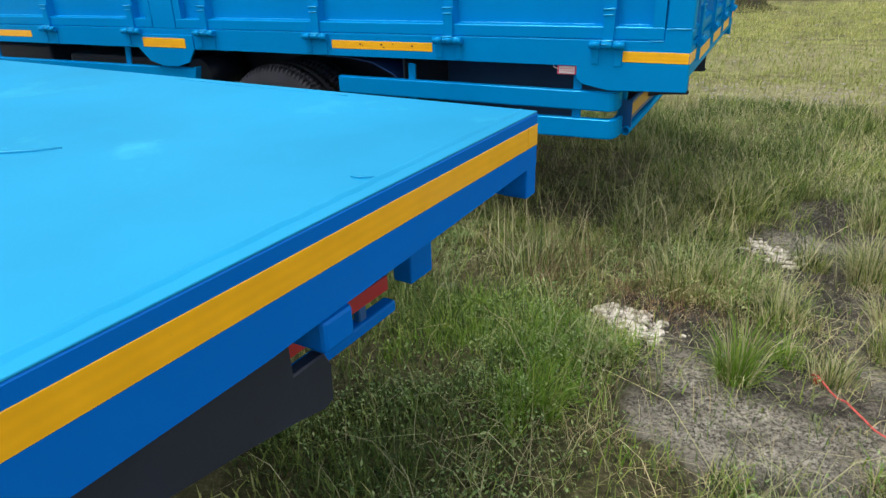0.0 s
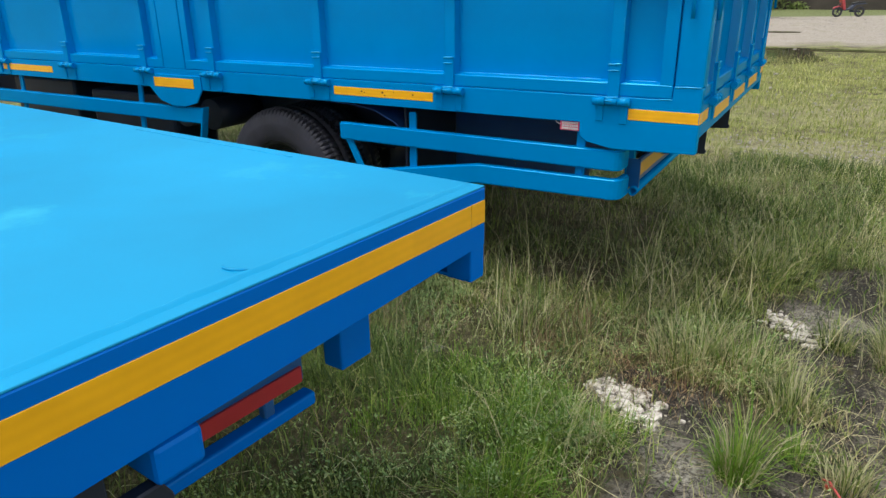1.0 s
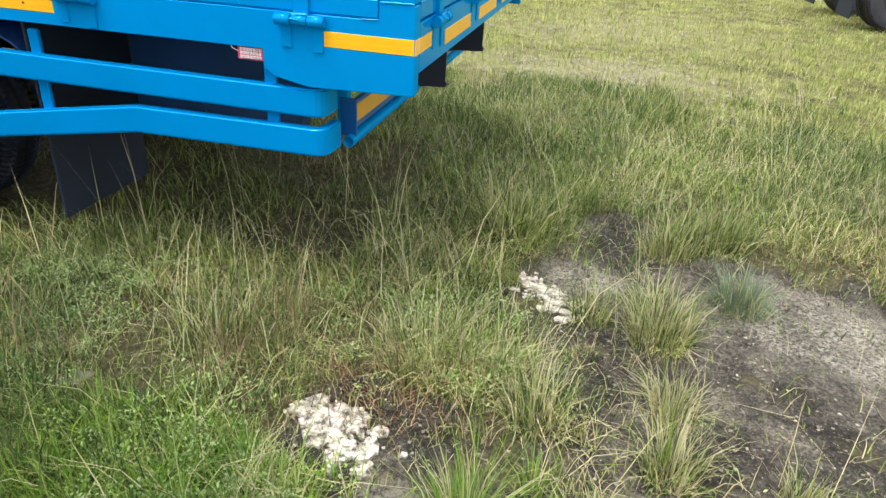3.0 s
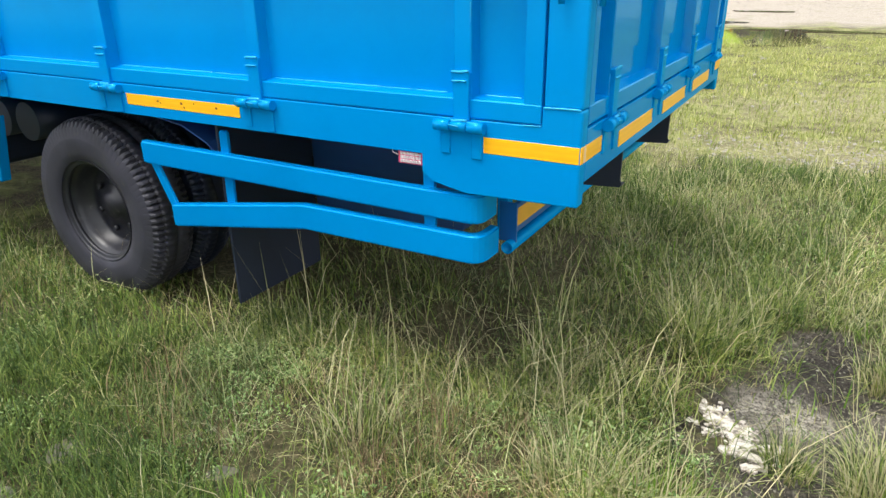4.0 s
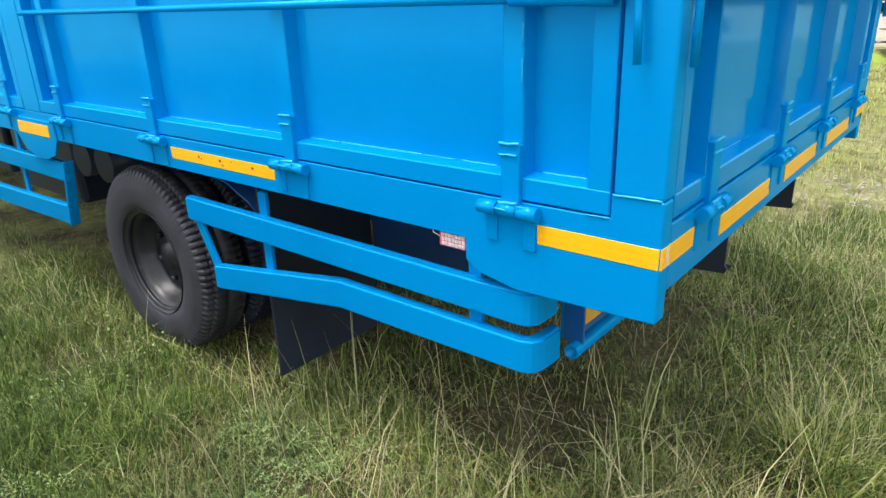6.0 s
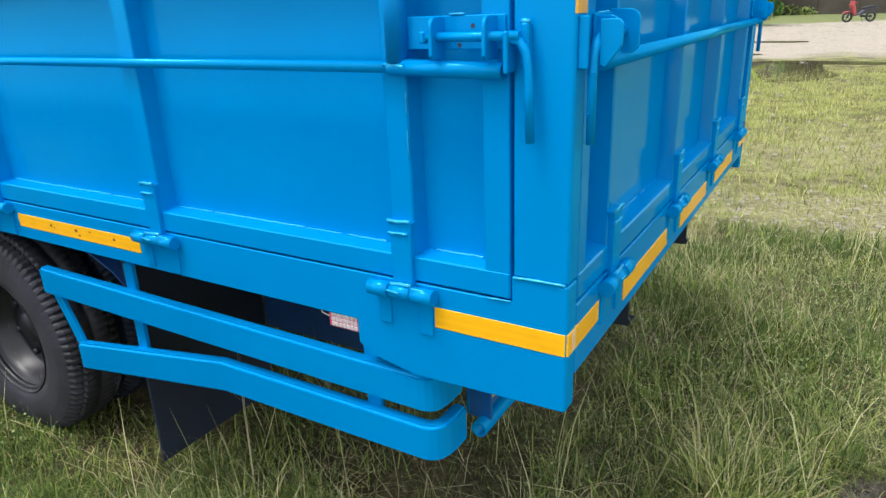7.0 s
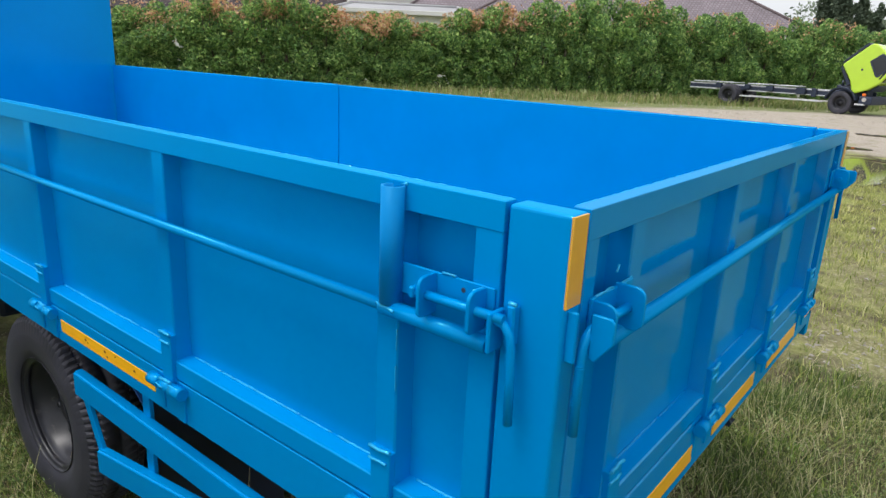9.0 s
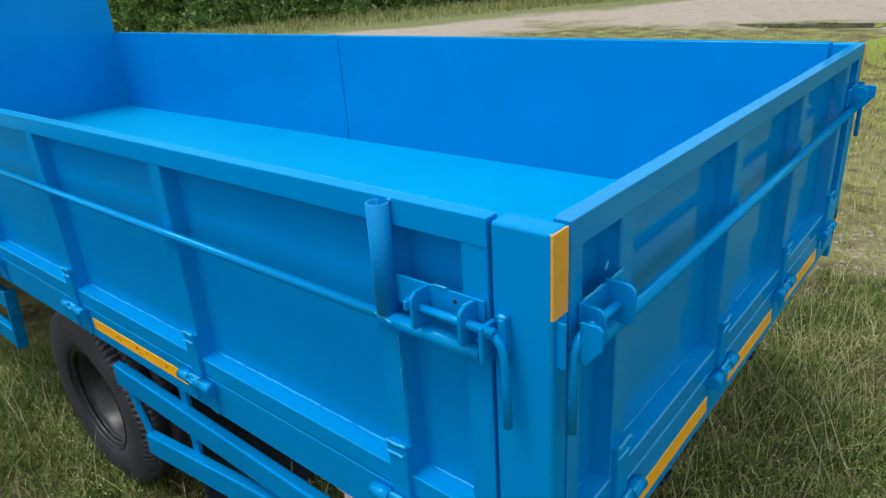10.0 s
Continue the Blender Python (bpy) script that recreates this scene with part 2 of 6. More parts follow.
# Dark foliage greyed and lightened; the haze of distance is in its colour
M["dark_leaf"] = leafy("cypress_leaves_hazed", (0.0, (0.055, 0.085, 0.062)), (1.0, (0.15, 0.19, 0.135)), sheer=0.15)
# Pale grey-green leaves: distant haze is painted into them, no mist is drawn
M["haze_leaf"] = leafy("far_wood_leaves_hazed", (0.0, (0.16, 0.20, 0.16)), (1.0, (0.32, 0.37, 0.31)), sheer=0.2)


def roof_material():
    m, nt, p = shader("clay_roof_tiles")
    vec = coords(nt, "UV")
    b = nt.nodes.new("ShaderNodeTexBrick")
    b.inputs["Scale"].default_value = 1.0
    b.inputs["Brick Width"].default_value, b.inputs["Row Height"].default_value = 0.26, 0.30
    b.inputs["Mortar Size"].default_value = 0.035
    b.inputs["Color1"].default_value, b.inputs["Color2"].default_value = (0.175, 0.150, 0.172, 1), (0.23, 0.20, 0.225, 1)
    b.inputs["Mortar"].default_value = (0.13, 0.10, 0.105, 1)
    nt.links.new(vec, b.inputs["Vector"])
    col = blend(nt, 0.5, b.outputs["Color"], ramp(nt, noise_node(nt, vec, 0.5), (0.3, (0.7, 0.7, 0.7)), (0.7, (1.2, 1.2, 1.2))), "MULTIPLY")
    nt.links.new(col, p.inputs["Base Color"])
    p.inputs["Roughness"].default_value = 0.7
    bumped(nt, p, b.outputs["Fac"], 0.6, 0.03)
    return m


M["roof"] = roof_material()

# Bare spots among the grass: centre and half axes
BARE = ((0.98, 0.52, 0.74, 0.60), (1.00, -0.25, 0.66, 0.50), (0.52, -0.92, 0.58, 0.46), (0.06, -0.55, 0.30, 0.30), (1.8, 0.3, 0.7, 0.72), (0.72, 1.08, 0.24, 0.26))
# Spots of pale grit on the mud
PALE = ((1.50, 0.50, 0.58, 0.36), (0.40, -1.06, 0.48, 0.26), (0.18, -0.80, 0.18, 0.18), (0.62, 0.62, 0.26, 0.16), (0.95, -0.62, 0.34, 0.14), (0.80, -0.98, 0.28, 0.16))


def ground_material():
    m, nt, p = shader("lot_ground")
    g = nt.nodes.new("ShaderNodeNewGeometry")
    pos = g.outputs["Position"]
    sep = nt.nodes.new("ShaderNodeSeparateXYZ")
    nt.links.new(pos, sep.inputs[0])
    x, y = sep.outputs[0], sep.outputs[1]
    n1, n2, n3, n4 = noise_node(nt, pos, 0.35, 5), noise_node(nt, pos, 2.2, 6), noise_node(nt, pos, 14, 6, 0.65), noise_node(nt, pos, 70, 4)
    soil = ramp(nt, n3, (0.30, (0.040, 0.036, 0.018)), (0.5, (0.095, 0.085, 0.040)), (0.72, (0.24, 0.20, 0.11)))
    turf = ramp(nt, n3, (0.3, (0.155, 0.175, 0.052)), (0.55, (0.275, 0.295, 0.092)), (0.75, (0.42, 0.41, 0.18)))
    away = nt.nodes.new("ShaderNodeVectorMath")
    away.operation = "DISTANCE"
    away.inputs[1].default_value = (0.0, 0.4, 0.0)
    nt.links.new(pos, away.inputs[0])
    thick = ramp(nt, maths(nt, "MULTIPLY", away.outputs["Value"], 0.1), (0.24, (0.12, 0.12, 0.12)), (0.42, (1, 1, 1)))
    litter = ramp(nt, noise_node(nt, pos, 48, 6, 0.8), (0.42, (0.030, 0.027, 0.017)), (0.53, (0.10, 0.085, 0.045)), (0.68, (0.34, 0.29, 0.17)))
    soil = blend(nt, 0.65, soil, litter)
    col = blend(nt, maths(nt, "MULTIPLY", ramp(nt, n2, (0.4, (0, 0, 0)), (0.62, (1, 1, 1))), thick), soil, turf)
    # bare mud and rock
    def spots(rows, wob):
        least = None
        for cx, cy, rx, ry in rows:
            dx = maths(nt, "DIVIDE", maths(nt, "SUBTRACT", x, cx), rx)
            dy = maths(nt, "DIVIDE", maths(nt, "SUBTRACT", y, cy), ry)
            d = maths(nt, "SQRT", maths(nt, "ADD", maths(nt, "MULTIPLY", dx, dx), maths(nt, "MULTIPLY", dy, dy)))
            d = maths(nt, "ADD", d, wob)
            least = d if least is None else maths(nt, "MINIMUM", least, d)
        return least
    wob = maths(nt, "MULTIPLY", maths(nt, "SUBTRACT", noise_node(nt, pos, 4.5, 5, 0.6), 0.5), 1.5)
    inside = ramp(nt, spots(BARE, wob), (0.82, (1, 1, 1)), (1.06, (0, 0, 0)))
    grit = noise_node(nt, pos, 85, 6, 0.85)
    mud = ramp(nt, noise_node(nt, pos, 3.4, 6, 0.6), (0.38, (0.045, 0.040, 0.035)), (0.52, (0.095, 0.087, 0.076)), (0.68, (0.22, 0.20, 0.17)))
    mud = blend(nt, 0.9, mud, ramp(nt, grit, (0.40, (0.30, 0.30, 0.30)), (0.5, (0.85, 0.84, 0.82)), (0.62, (2.0, 1.95, 1.85))), "MULTIPLY")
    mud = blend(nt, 0.75, mud, ramp(nt, noise_node(nt, pos, 24, 5, 0.7), (0.38, (0.50, 0.49, 0.47)), (0.62, (1.45, 1.42, 1.36))), "MULTIPLY")
    pale = ramp(nt, spots(PALE, maths(nt, "MULTIPLY", wob, 1.2)), (0.55, (1, 1, 1)), (1.15, (0, 0, 0)))
    speck = ramp(nt, noise_node(nt, pos, 70, 6, 0.85), (0.44, (0, 0, 0)), (0.56, (1, 1, 1)))
    mud = blend(nt, maths(nt, "MULTIPLY", pale, speck), mud, ramp(nt, noise_node(nt, pos, 9, 5, 0.7), (0.36, (0.22, 0.20, 0.165)), (0.50, (0.38, 0.35, 0.29)), (0.64, (0.60, 0.55, 0.46))))
    flecks = nt.nodes.new("ShaderNodeTexVoronoi")
    flecks.inputs["Scale"].default_value = 75
    nt.links.new(pos, flecks.inputs["Vector"])
    mud = blend(nt, ramp(nt, flecks.outputs["Distance"], (0.10, (0.6, 0.6, 0.6)), (0.2, (0, 0, 0))), mud, (0.36, 0.33, 0.28))
    # thin stony strip behind the truck
    strip_d = spots(((0.5, 4.6, 2.0, 1.0), (0.9, 7.0, 3.2, 2.4), (-5.4, -0.4, 0.7, 0.45)), maths(nt, "MULTIPLY", wob, 1.4))
    stony = ramp(nt, noise_node(nt, pos, 26, 6, 0.75), (0.38, (0.17, 0.17, 0.070)), (0.52, (0.33, 0.305, 0.16)), (0.68, (0.58, 0.53, 0.39)))
    col = blend(nt, ramp(nt, strip_d, (0.2, (0.7, 0.7, 0.7)), (1.3, (0, 0, 0))), col, stony)
    col = blend(nt, inside, col, mud)
    # gravel of the lot farther off
    edge = maths(nt, "MULTIPLY", maths(nt, "SUBTRACT", n1, 0.5), 9.0)
    far_n = maths(nt, "ADD", maths(nt, "SUBTRACT", y, 19.0), edge)
    far_w = maths(nt, "ADD", maths(nt, "SUBTRACT", -11.5, x), edge)
    lot = maths(nt, "MAXIMUM", far_n, far_w)
    lotm = ramp(nt, maths(nt, "MULTIPLY", lot, 0.25), (0.0, (0, 0, 0)), (0.5, (1, 1, 1)))
    gravel = ramp(nt, n3, (0.3, (0.30, 0.26, 0.215)), (0.6, (0.44, 0.39, 0.33)), (0.8, (0.56, 0.51, 0.45)))
    gravel = blend(nt, 0.6, gravel, ramp(nt, n4, (0.3, (0.65, 0.65, 0.65)), (0.7, (1.25, 1.25, 1.25))), "MULTIPLY")
    weeds = ramp(nt, n2, (0.55, (0, 0, 0)), (0.75, (1, 1, 1)))
    gravel = blend(nt, maths(nt, "MULTIPLY", weeds, 0.6), gravel, (0.17, 0.19, 0.08))
    col = blend(nt, lotm, col, gravel)
    # grass verge before the hedge
    verge = maths(nt, "SUBTRACT", maths(nt, "SUBTRACT", maths(nt, "MULTIPLY", y, 0.72), maths(nt, "MULTIPLY", x, 0.80)), 27.5)
    verge = maths(nt, "ADD", verge, maths(nt, "MULTIPLY", edge, 0.35))
    col = blend(nt, ramp(nt, maths(nt, "MULTIPLY", verge, 0.4), (0.0, (0, 0, 0)), (0.5, (1, 1, 1))), col, ramp(nt, n3, (0.3, (0.10, 0.13, 0.045)), (0.7, (0.24, 0.26, 0.11))))
    nt.links.new(col, p.inputs["Base Color"])
    p.inputs["Roughness"].default_value = 0.9
    p.inputs["Specular IOR Level"].default_value = 0.25
    rel = maths(nt, "ADD", n3, maths(nt, "MULTIPLY", n4, 0.5))
    bumped(nt, p, maths(nt, "ADD", rel, maths(nt, "MULTIPLY", grit, 0.5)), 0.8, 0.03)
    return m


def crust_material():
    m, nt, p = shader("white_limestone_crust")
    vec = coords(nt)
    c = ramp(nt, noise_node(nt, vec, 26, 6, 0.65), (0.40, (0.10, 0.085, 0.07)), (0.47, (0.42, 0.37, 0.31)), (0.56, (0.72, 0.67, 0.59)))
    nt.links.new(c, p.inputs["Base Color"])
    p.inputs["Roughness"].default_value = 0.9
    bumped(nt, p, noise_node(nt, vec, 60, 5), 0.7, 0.01)
    return m


def water_material():
    m, nt, p = shader("puddle_water")
    p.inputs["Base Color"].default_value = (0.10, 0.088, 0.055, 1)
    p.inputs["Roughness"].default_value = 0.04
    p.inputs["IOR"].default_value = 1.33
    bumped(nt, p, noise_node(nt, coords(nt), 6, 2), 0.04, 0.01)
    return m


M["ground"], M["crust"], M["water"] = ground_material(), crust_material(), water_material()
M["flat_stone"] = surface("pale_field_stone", (0.165, 0.150, 0.120), 0.85, var=0.35, size=14, grain=90, bump=0.5, dist=0.006, dirt=(0.16, 0.14, 0.10), dirt_at=0.56)
M["stone"] = surface("grey_pebbles", (0.30, 0.275, 0.24), 0.85, var=0.35, size=7, grain=60, bump=0.4)


# ---- mesh tools ----
def box(bm, x0, x1, y0, y1, z0, z1, b=0.003, seg=1):
    """A bevelled block."""
    vs = [bm.verts.new((x, y, z)) for x in (x0, x1) for y in (y0, y1) for z in (z0, z1)]
    fs = [bm.faces.new([vs[i] for i in q]) for q in ((0, 1, 3, 2), (4, 6, 7, 5), (0, 4, 5, 1), (2, 3, 7, 6), (0, 2, 6, 4), (1, 5, 7, 3))]
    if b:
        es = list({e for f in fs for e in f.edges})
        bmesh.ops.bevel(bm, geom=es, offset=b, segments=seg, profile=0.5, affect="EDGES", clamp_overlap=True)
    return bm


def rod(bm, a, b, r, n=12, r2=None, hollow=0.0):
    """A round bar from a to b, or a tube if hollow is its wall."""
    a, b = Vector(a), Vector(b)
    q = (b - a).to_track_quat("Z", "Y")
    def ring(p, rr):
        return [bm.verts.new(p + q @ Vector((rr * math.cos(2 * math.pi * i / n), rr * math.sin(2 * math.pi * i / n), 0))) for i in range(n)]
    r2 = r if r2 is None else r2
    ra, rb = ring(a, r), ring(b, r2)
    for i in range(n):
        bm.faces.new((ra[i], ra[(i + 1) % n], rb[(i + 1) % n], rb[i])).smooth = True
    if hollow:
        ia, ib = ring(a, r - hollow), ring(b, r2 - hollow)
        for i in range(n):
            j = (i + 1) % n
            bm.faces.new((ia[j], ia[i], ib[i], ib[j])).smooth = True
            bm.faces.new((ra[j], ra[i], ia[i], ia[j]))
            bm.faces.new((rb[i], rb[j], ib[j], ib[i]))
    else:
        bm.faces.new(ra[::-1])
        bm.faces.new(rb)
    return bm


def pipe(bm, pts, r, n=10):
    """A bent round bar through the points."""
    pts = [Vector(p) for p in pts]
    rings, side = [], None
    for i, p in enumerate(pts):
        d = (pts[min(i + 1, len(pts) - 1)] - pts[max(i - 1, 0)]).normalized()
        if side is None:
            side = d.orthogonal().normalized()
        side = (side - d * side.dot(d)).normalized()
        up = d.cross(side)
        rings.append([bm.verts.new(p + r * (math.cos(2 * math.pi * k / n) * side + math.sin(2 * math.pi * k / n) * up)) for k in range(n)])
    for ra, rb in zip(rings, rings[1:]):
        for i in range(n):
            bm.faces.new((ra[i], ra[(i + 1) % n], rb[(i + 1) % n], rb[i])).smooth = True
    bm.faces.new(rings[0][::-1])
    bm.faces.new(rings[-1])
    return bm


def prism(bm, pts, axis, a, b, bev=0.0):
    """A flat outline drawn in the two other axes and pulled along axis from a to b."""
    order = {"x": lambda p, t: (t, p[0], p[1]), "y": lambda p, t: (p[0], t, p[1]), "z": lambda p, t: (p[0], p[1], t)}[axis]
    lo, hi = [bm.verts.new(order(p, a)) for p in pts], [bm.verts.new(order(p, b)) for p in pts]
    fs = [bm.faces.new(lo), bm.faces.new(hi[::-1])]
    for i in range(len(pts)):
        j = (i + 1) % len(pts)
        fs.append(bm.faces.new((lo[j], lo[i], hi[i], hi[j])))
    bmesh.ops.recalc_face_normals(bm, faces=fs)
    if bev:
        es = list({e for f in fs for e in f.edges})
        bmesh.ops.bevel(bm, geom=es, offset=bev, segments=1, affect="EDGES", clamp_overlap=True)
    return bm


def lathe(bm, prof, centre, n=48, lug=None, flat=()):
    """Turns (radius, along) about the y axis through centre; lug(ring, step) lowers single points."""
    cx, cy, cz = centre
    rings = []
    for k, (r, t) in enumerate(prof):
        row = []
        for i in range(n):
            rr = r - (lug(k, i) if lug else 0.0)
            a = 2 * math.pi * i / n
            row.append(bm.verts.new((cx + rr * math.cos(a), cy + t, cz + rr * math.sin(a))))
        rings.append(row)
    for k, (ra, rb) in enumerate(zip(rings, rings[1:])):
        for i in range(n):
            bm.faces.new((ra[i], ra[(i + 1) % n], rb[(i + 1) % n], rb[i])).smooth = k not in flat
    return bm


def bead(bm, a, b, r=0.0035, rng=random):
    """A lumpy weld seam."""
    a, b = Vector(a), Vector(b)
    n = max(2, int((b - a).length / 0.009))
    pts = [a.lerp(b, i / n) + Vector((rng.uniform(-1, 1), rng.uniform(-1, 1), rng.uniform(-1, 1))) * r * 0.35 for i in range(n + 1)]
    return pipe(bm, pts, r, 5)


def thing(name, m=None, label="", category="", group="", kind=""):
    ob = new(name)
    ob.empty_display_size = 0.2
    ob.matrix_basis = m or Matrix()
    return tagged(ob, label, category, group, kind)


def mesh_of(name, bm, material):
    me = bpy.data.meshes.new(name)
    bm.to_mesh(me)
    bm.free()
    me.materials.append(M[material])
    return me


def part(name, bm, material, parent, label=""):
    ob = new(name, mesh_of(name, bm, material))
    ob.parent = parent
    return tagged(ob, label)


def solo(name, bm, material, label, category, group="", kind="", m=None):
    ob = new(name, mesh_of(name, bm, material))
    if m:
        ob.matrix_basis = m
    return tagged(ob, label, category, group, kind)


def bmn():
    return bmesh.new()


def fast_mesh(name, co, loops, starts, material, smooth=False):
    me = bpy.data.meshes.new(name)
    me.vertices.add(len(co))
    me.vertices.foreach_set("co", np.ascontiguousarray(co, dtype=np.float32).ravel())
    me.loops.add(len(loops))
    me.loops.foreach_set("vertex_index", np.ascontiguousarray(loops, dtype=np.int32))
    me.polygons.add(len(starts))
    me.polygons.foreach_set("loop_start", np.ascontiguousarray(starts, dtype=np.int32))
    if smooth:
        me.polygons.foreach_set("use_smooth", np.ones(len(starts), dtype=bool))
    me.update(calc_edges=True)
    me.validate()
    me.materials.append(M[material])
    return me


# ---- ground ----
def smooth01(t):
    t = np.clip(t, 0, 1)
    return t * t * (3 - 2 * t)


def height(x, y):
    """The lie of the lot: level near the trucks, rising a little towards the hedge."""
    side = 0.22 + 0.04 * smooth01((0.5 - x) / 4.0)
    side = np.where(x < -14, 0.26 + 0.02 * smooth01((-14 - x) / 8.0), side)
    return side * smooth01((y + 0.35 * np.clip(-x - 12, 0, 30) - 20.5) / 7.0)


def patch_noise(x, y, seed, cell):
    """Smooth random values over the plan."""
    r = np.random.RandomState(seed)
    g = r.rand(64, 64)
    u, v = x / cell + 20.3, y / cell + 17.7
    iu, iv = np.floor(u).astype(int), np.floor(v).astype(int)
    fu, fv = smooth01(u - iu), smooth01(v - iv)
    a, b, c, d = (g[(iu + p) % 64, (iv + q) % 64] for p, q in ((0, 0), (1, 0), (0, 1), (1, 1)))
    return (a * (1 - fu) + b * fu) * (1 - fv) + (c * (1 - fu) + d * fu) * fv


def dips(x, y):
    return 0.012 * np.sin(2.1 * x + 0.7) * np.cos(1.7 * y) + 0.008 * np.sin(5.3 * x + 2.1 * y) - 0.01 + 0.016 * (patch_noise(x, y, 71, 0.17) - 0.5) + 0.008 * (patch_noise(x, y, 72, 0.075) - 0.5)


def bare(x, y):
    """How bare the ground is, 0 to 1."""
    d = np.full(np.shape(x), 9.0)
    wob = 0.55 * (patch_noise(x, y, 73, 0.21) - 0.5) + 0.45 * (patch_noise(x, y, 74, 0.08) - 0.5)
    for cx, cy, rx, ry in BARE:
        d = np.minimum(d, np.hypot((x - cx) / rx, (y - cy) / ry) + wob)
    return 1 - smooth01((d - 0.78) / 0.3)


def make_ground():
    def lines(lo, hi, inner_lo, inner_hi, step):
        inner = np.arange(inner_lo, inner_hi + step / 2, step)
        out = [inner]
        d, x = step, inner_hi
        while x < hi:
            d *= 1.22
            x += d
            out.append([x])
        d, x = step, inner_lo
        while x > lo:
            d *= 1.22
            x -= d
            out.insert(0, [x])
        return np.concatenate(out)
    xs, ys = lines(-900, 900, -2.5, 2.6, 0.04), lines(-900, 1500, -2.2, 2.6, 0.04)
    gx, gy = np.meshgrid(xs, ys, indexing="ij")
    gz = height(gx, gy) + np.where(np.hypot(gx, gy - 1) < 14, dips(gx, gy), -0.01) - 0.025 * bare(gx, gy)
    co = np.stack([gx, gy, gz], -1).reshape(-1, 3)
    nx, ny = gx.shape
    i, j = np.meshgrid(np.arange(nx - 1), np.arange(ny - 1), indexing="ij")
    a = (i * ny + j).ravel()
    loops = np.stack([a, a + ny, a + ny + 1, a + 1], -1).ravel()
    ob = new("ground", fast_mesh("ground", co, loops, np.arange(len(a)) * 4, "ground", True))
    tagged(ob, "grassy lot with bare muddy spots and pale gravel farther off", "ground", kind="structure")


make_ground()


def blades(x, y, z, h, w, lean, r, twist=None):
    """Bent three-sided strips: five corners each."""
    n = len(x)
    ang = r.rand(n) * 2 * np.pi if twist is None else twist
    ux, uy = np.cos(ang), np.sin(ang)
    side = ang + np.pi / 2 + r.normal(0, 0.5, n)
    sx, sy = np.cos(side) * w / 2, np.sin(side) * w / 2
    co = np.zeros((n, 5, 3))
    mid, tip = 0.55, 1.0
    co[:, 0] = np.stack([x - sx, y - sy, z - 0.01], -1)
    co[:, 1] = np.stack([x + sx, y + sy, z - 0.01], -1)
    up = np.sqrt(np.clip(1 - lean**2, 0.02, 1))
    mx, my, mz = x + ux * h * lean * 0.35, y + uy * h * lean * 0.35, z + h * mid * (0.35 + 0.65 * up)
    co[:, 2] = np.stack([mx - sx * 0.8, my - sy * 0.8, mz], -1)
    co[:, 3] = np.stack([mx + sx * 0.8, my + sy * 0.8, mz], -1)
    co[:, 4] = np.stack([x + ux * h * lean, y + uy * h * lean, z + h * tip * up], -1)
    base = (np.arange(n) * 5)[:, None]
    loops = (base + np.array([0, 1, 3, 2, 2, 3, 4])).ravel()
    starts = ((np.arange(n) * 7)[:, None] + np.array([0, 4])).ravel()
    return co.reshape(-1, 3), loops, starts


def under(x, y):
    """True beneath the two trucks, where little grows."""
    a = (x < -0.35) & (x > -6.8) & (y > 0.35) & (y < 1.85)
    b = (x < -0.9) & (y < -1.9) & (y > -3.6)
    return a | b


def lawn(name, label, material, seed, area, count, h, w, lean, keep, far=False):
    r = np.random.RandomState(seed)
    x = area[0] + (area[1] - area[0]) * r.rand(count)
    y = area[2] + (area[3] - area[2]) * r.rand(count)
    k = r.rand(count) < keep(x, y)
    x, y = x[k], y[k]
    n = len(x)
    scale = 0.55 + 0.9 * patch_noise(x, y, seed + 5, 0.55) if not far else 0.8 + 0.4 * patch_noise(x, y, seed + 5, 0.9)
    hh = h * scale * (0.4 + 1.2 * r.rand(n) ** 1.6)
    z = height(x, y) + dips(x, y) - 0.025 * bare(x, y)
    co, lo, st = blades(x, y, z, hh, w * (0.6 + 0.8 * r.rand(n)), np.clip(np.abs(r.normal(lean, 0.25, n)), 0.05, 0.97), r)
    ob = new(name, fast_mesh(name, co, lo, st, material))
    return tagged(ob, label, "grass", kind="stuff")


def near_share(x, y):
    """How much of the meadow is the denser growth by the trucks, 0 to 1."""
    w = 1.1 * (patch_noise(x, y, 81, 0.6) - 0.5)
    return smooth01((3.1 - x + w) / 1.2) * smooth01((x + 4.1 + w) / 0.9) * smooth01((y + 2.5 + w) / 0.9)


def near_keep(x, y):
    floor = 0.20 + 0.25 * smooth01((y - 0.9) / 0.6)
    d = floor + (1 - floor) * smooth01((patch_noise(x, y, 3, 0.30) - 0.30) / 0.3) * (0.45 + 0.55 * smooth01((patch_noise(x, y, 6, 0.11) - 0.3) / 0.3))
    stony = np.exp(-(((x - 0.5) / 1.6) ** 2 + ((y - 4.5) / 0.7) ** 2))
    for sx, sy in ((-1.80, -1.02), (-1.40, -0.72), (-0.88, -0.55), (-1.37, -0.94)):
        d = d * (1 - 0.7 * np.exp(-((x - sx) ** 2 + (y - sy) ** 2) / 0.012))
    return d * (1 - 0.95 * bare(x, y)) * np.where(under(x, y), 0.12, 1.0) * (1 - 0.75 * stony) * near_share(x, y)


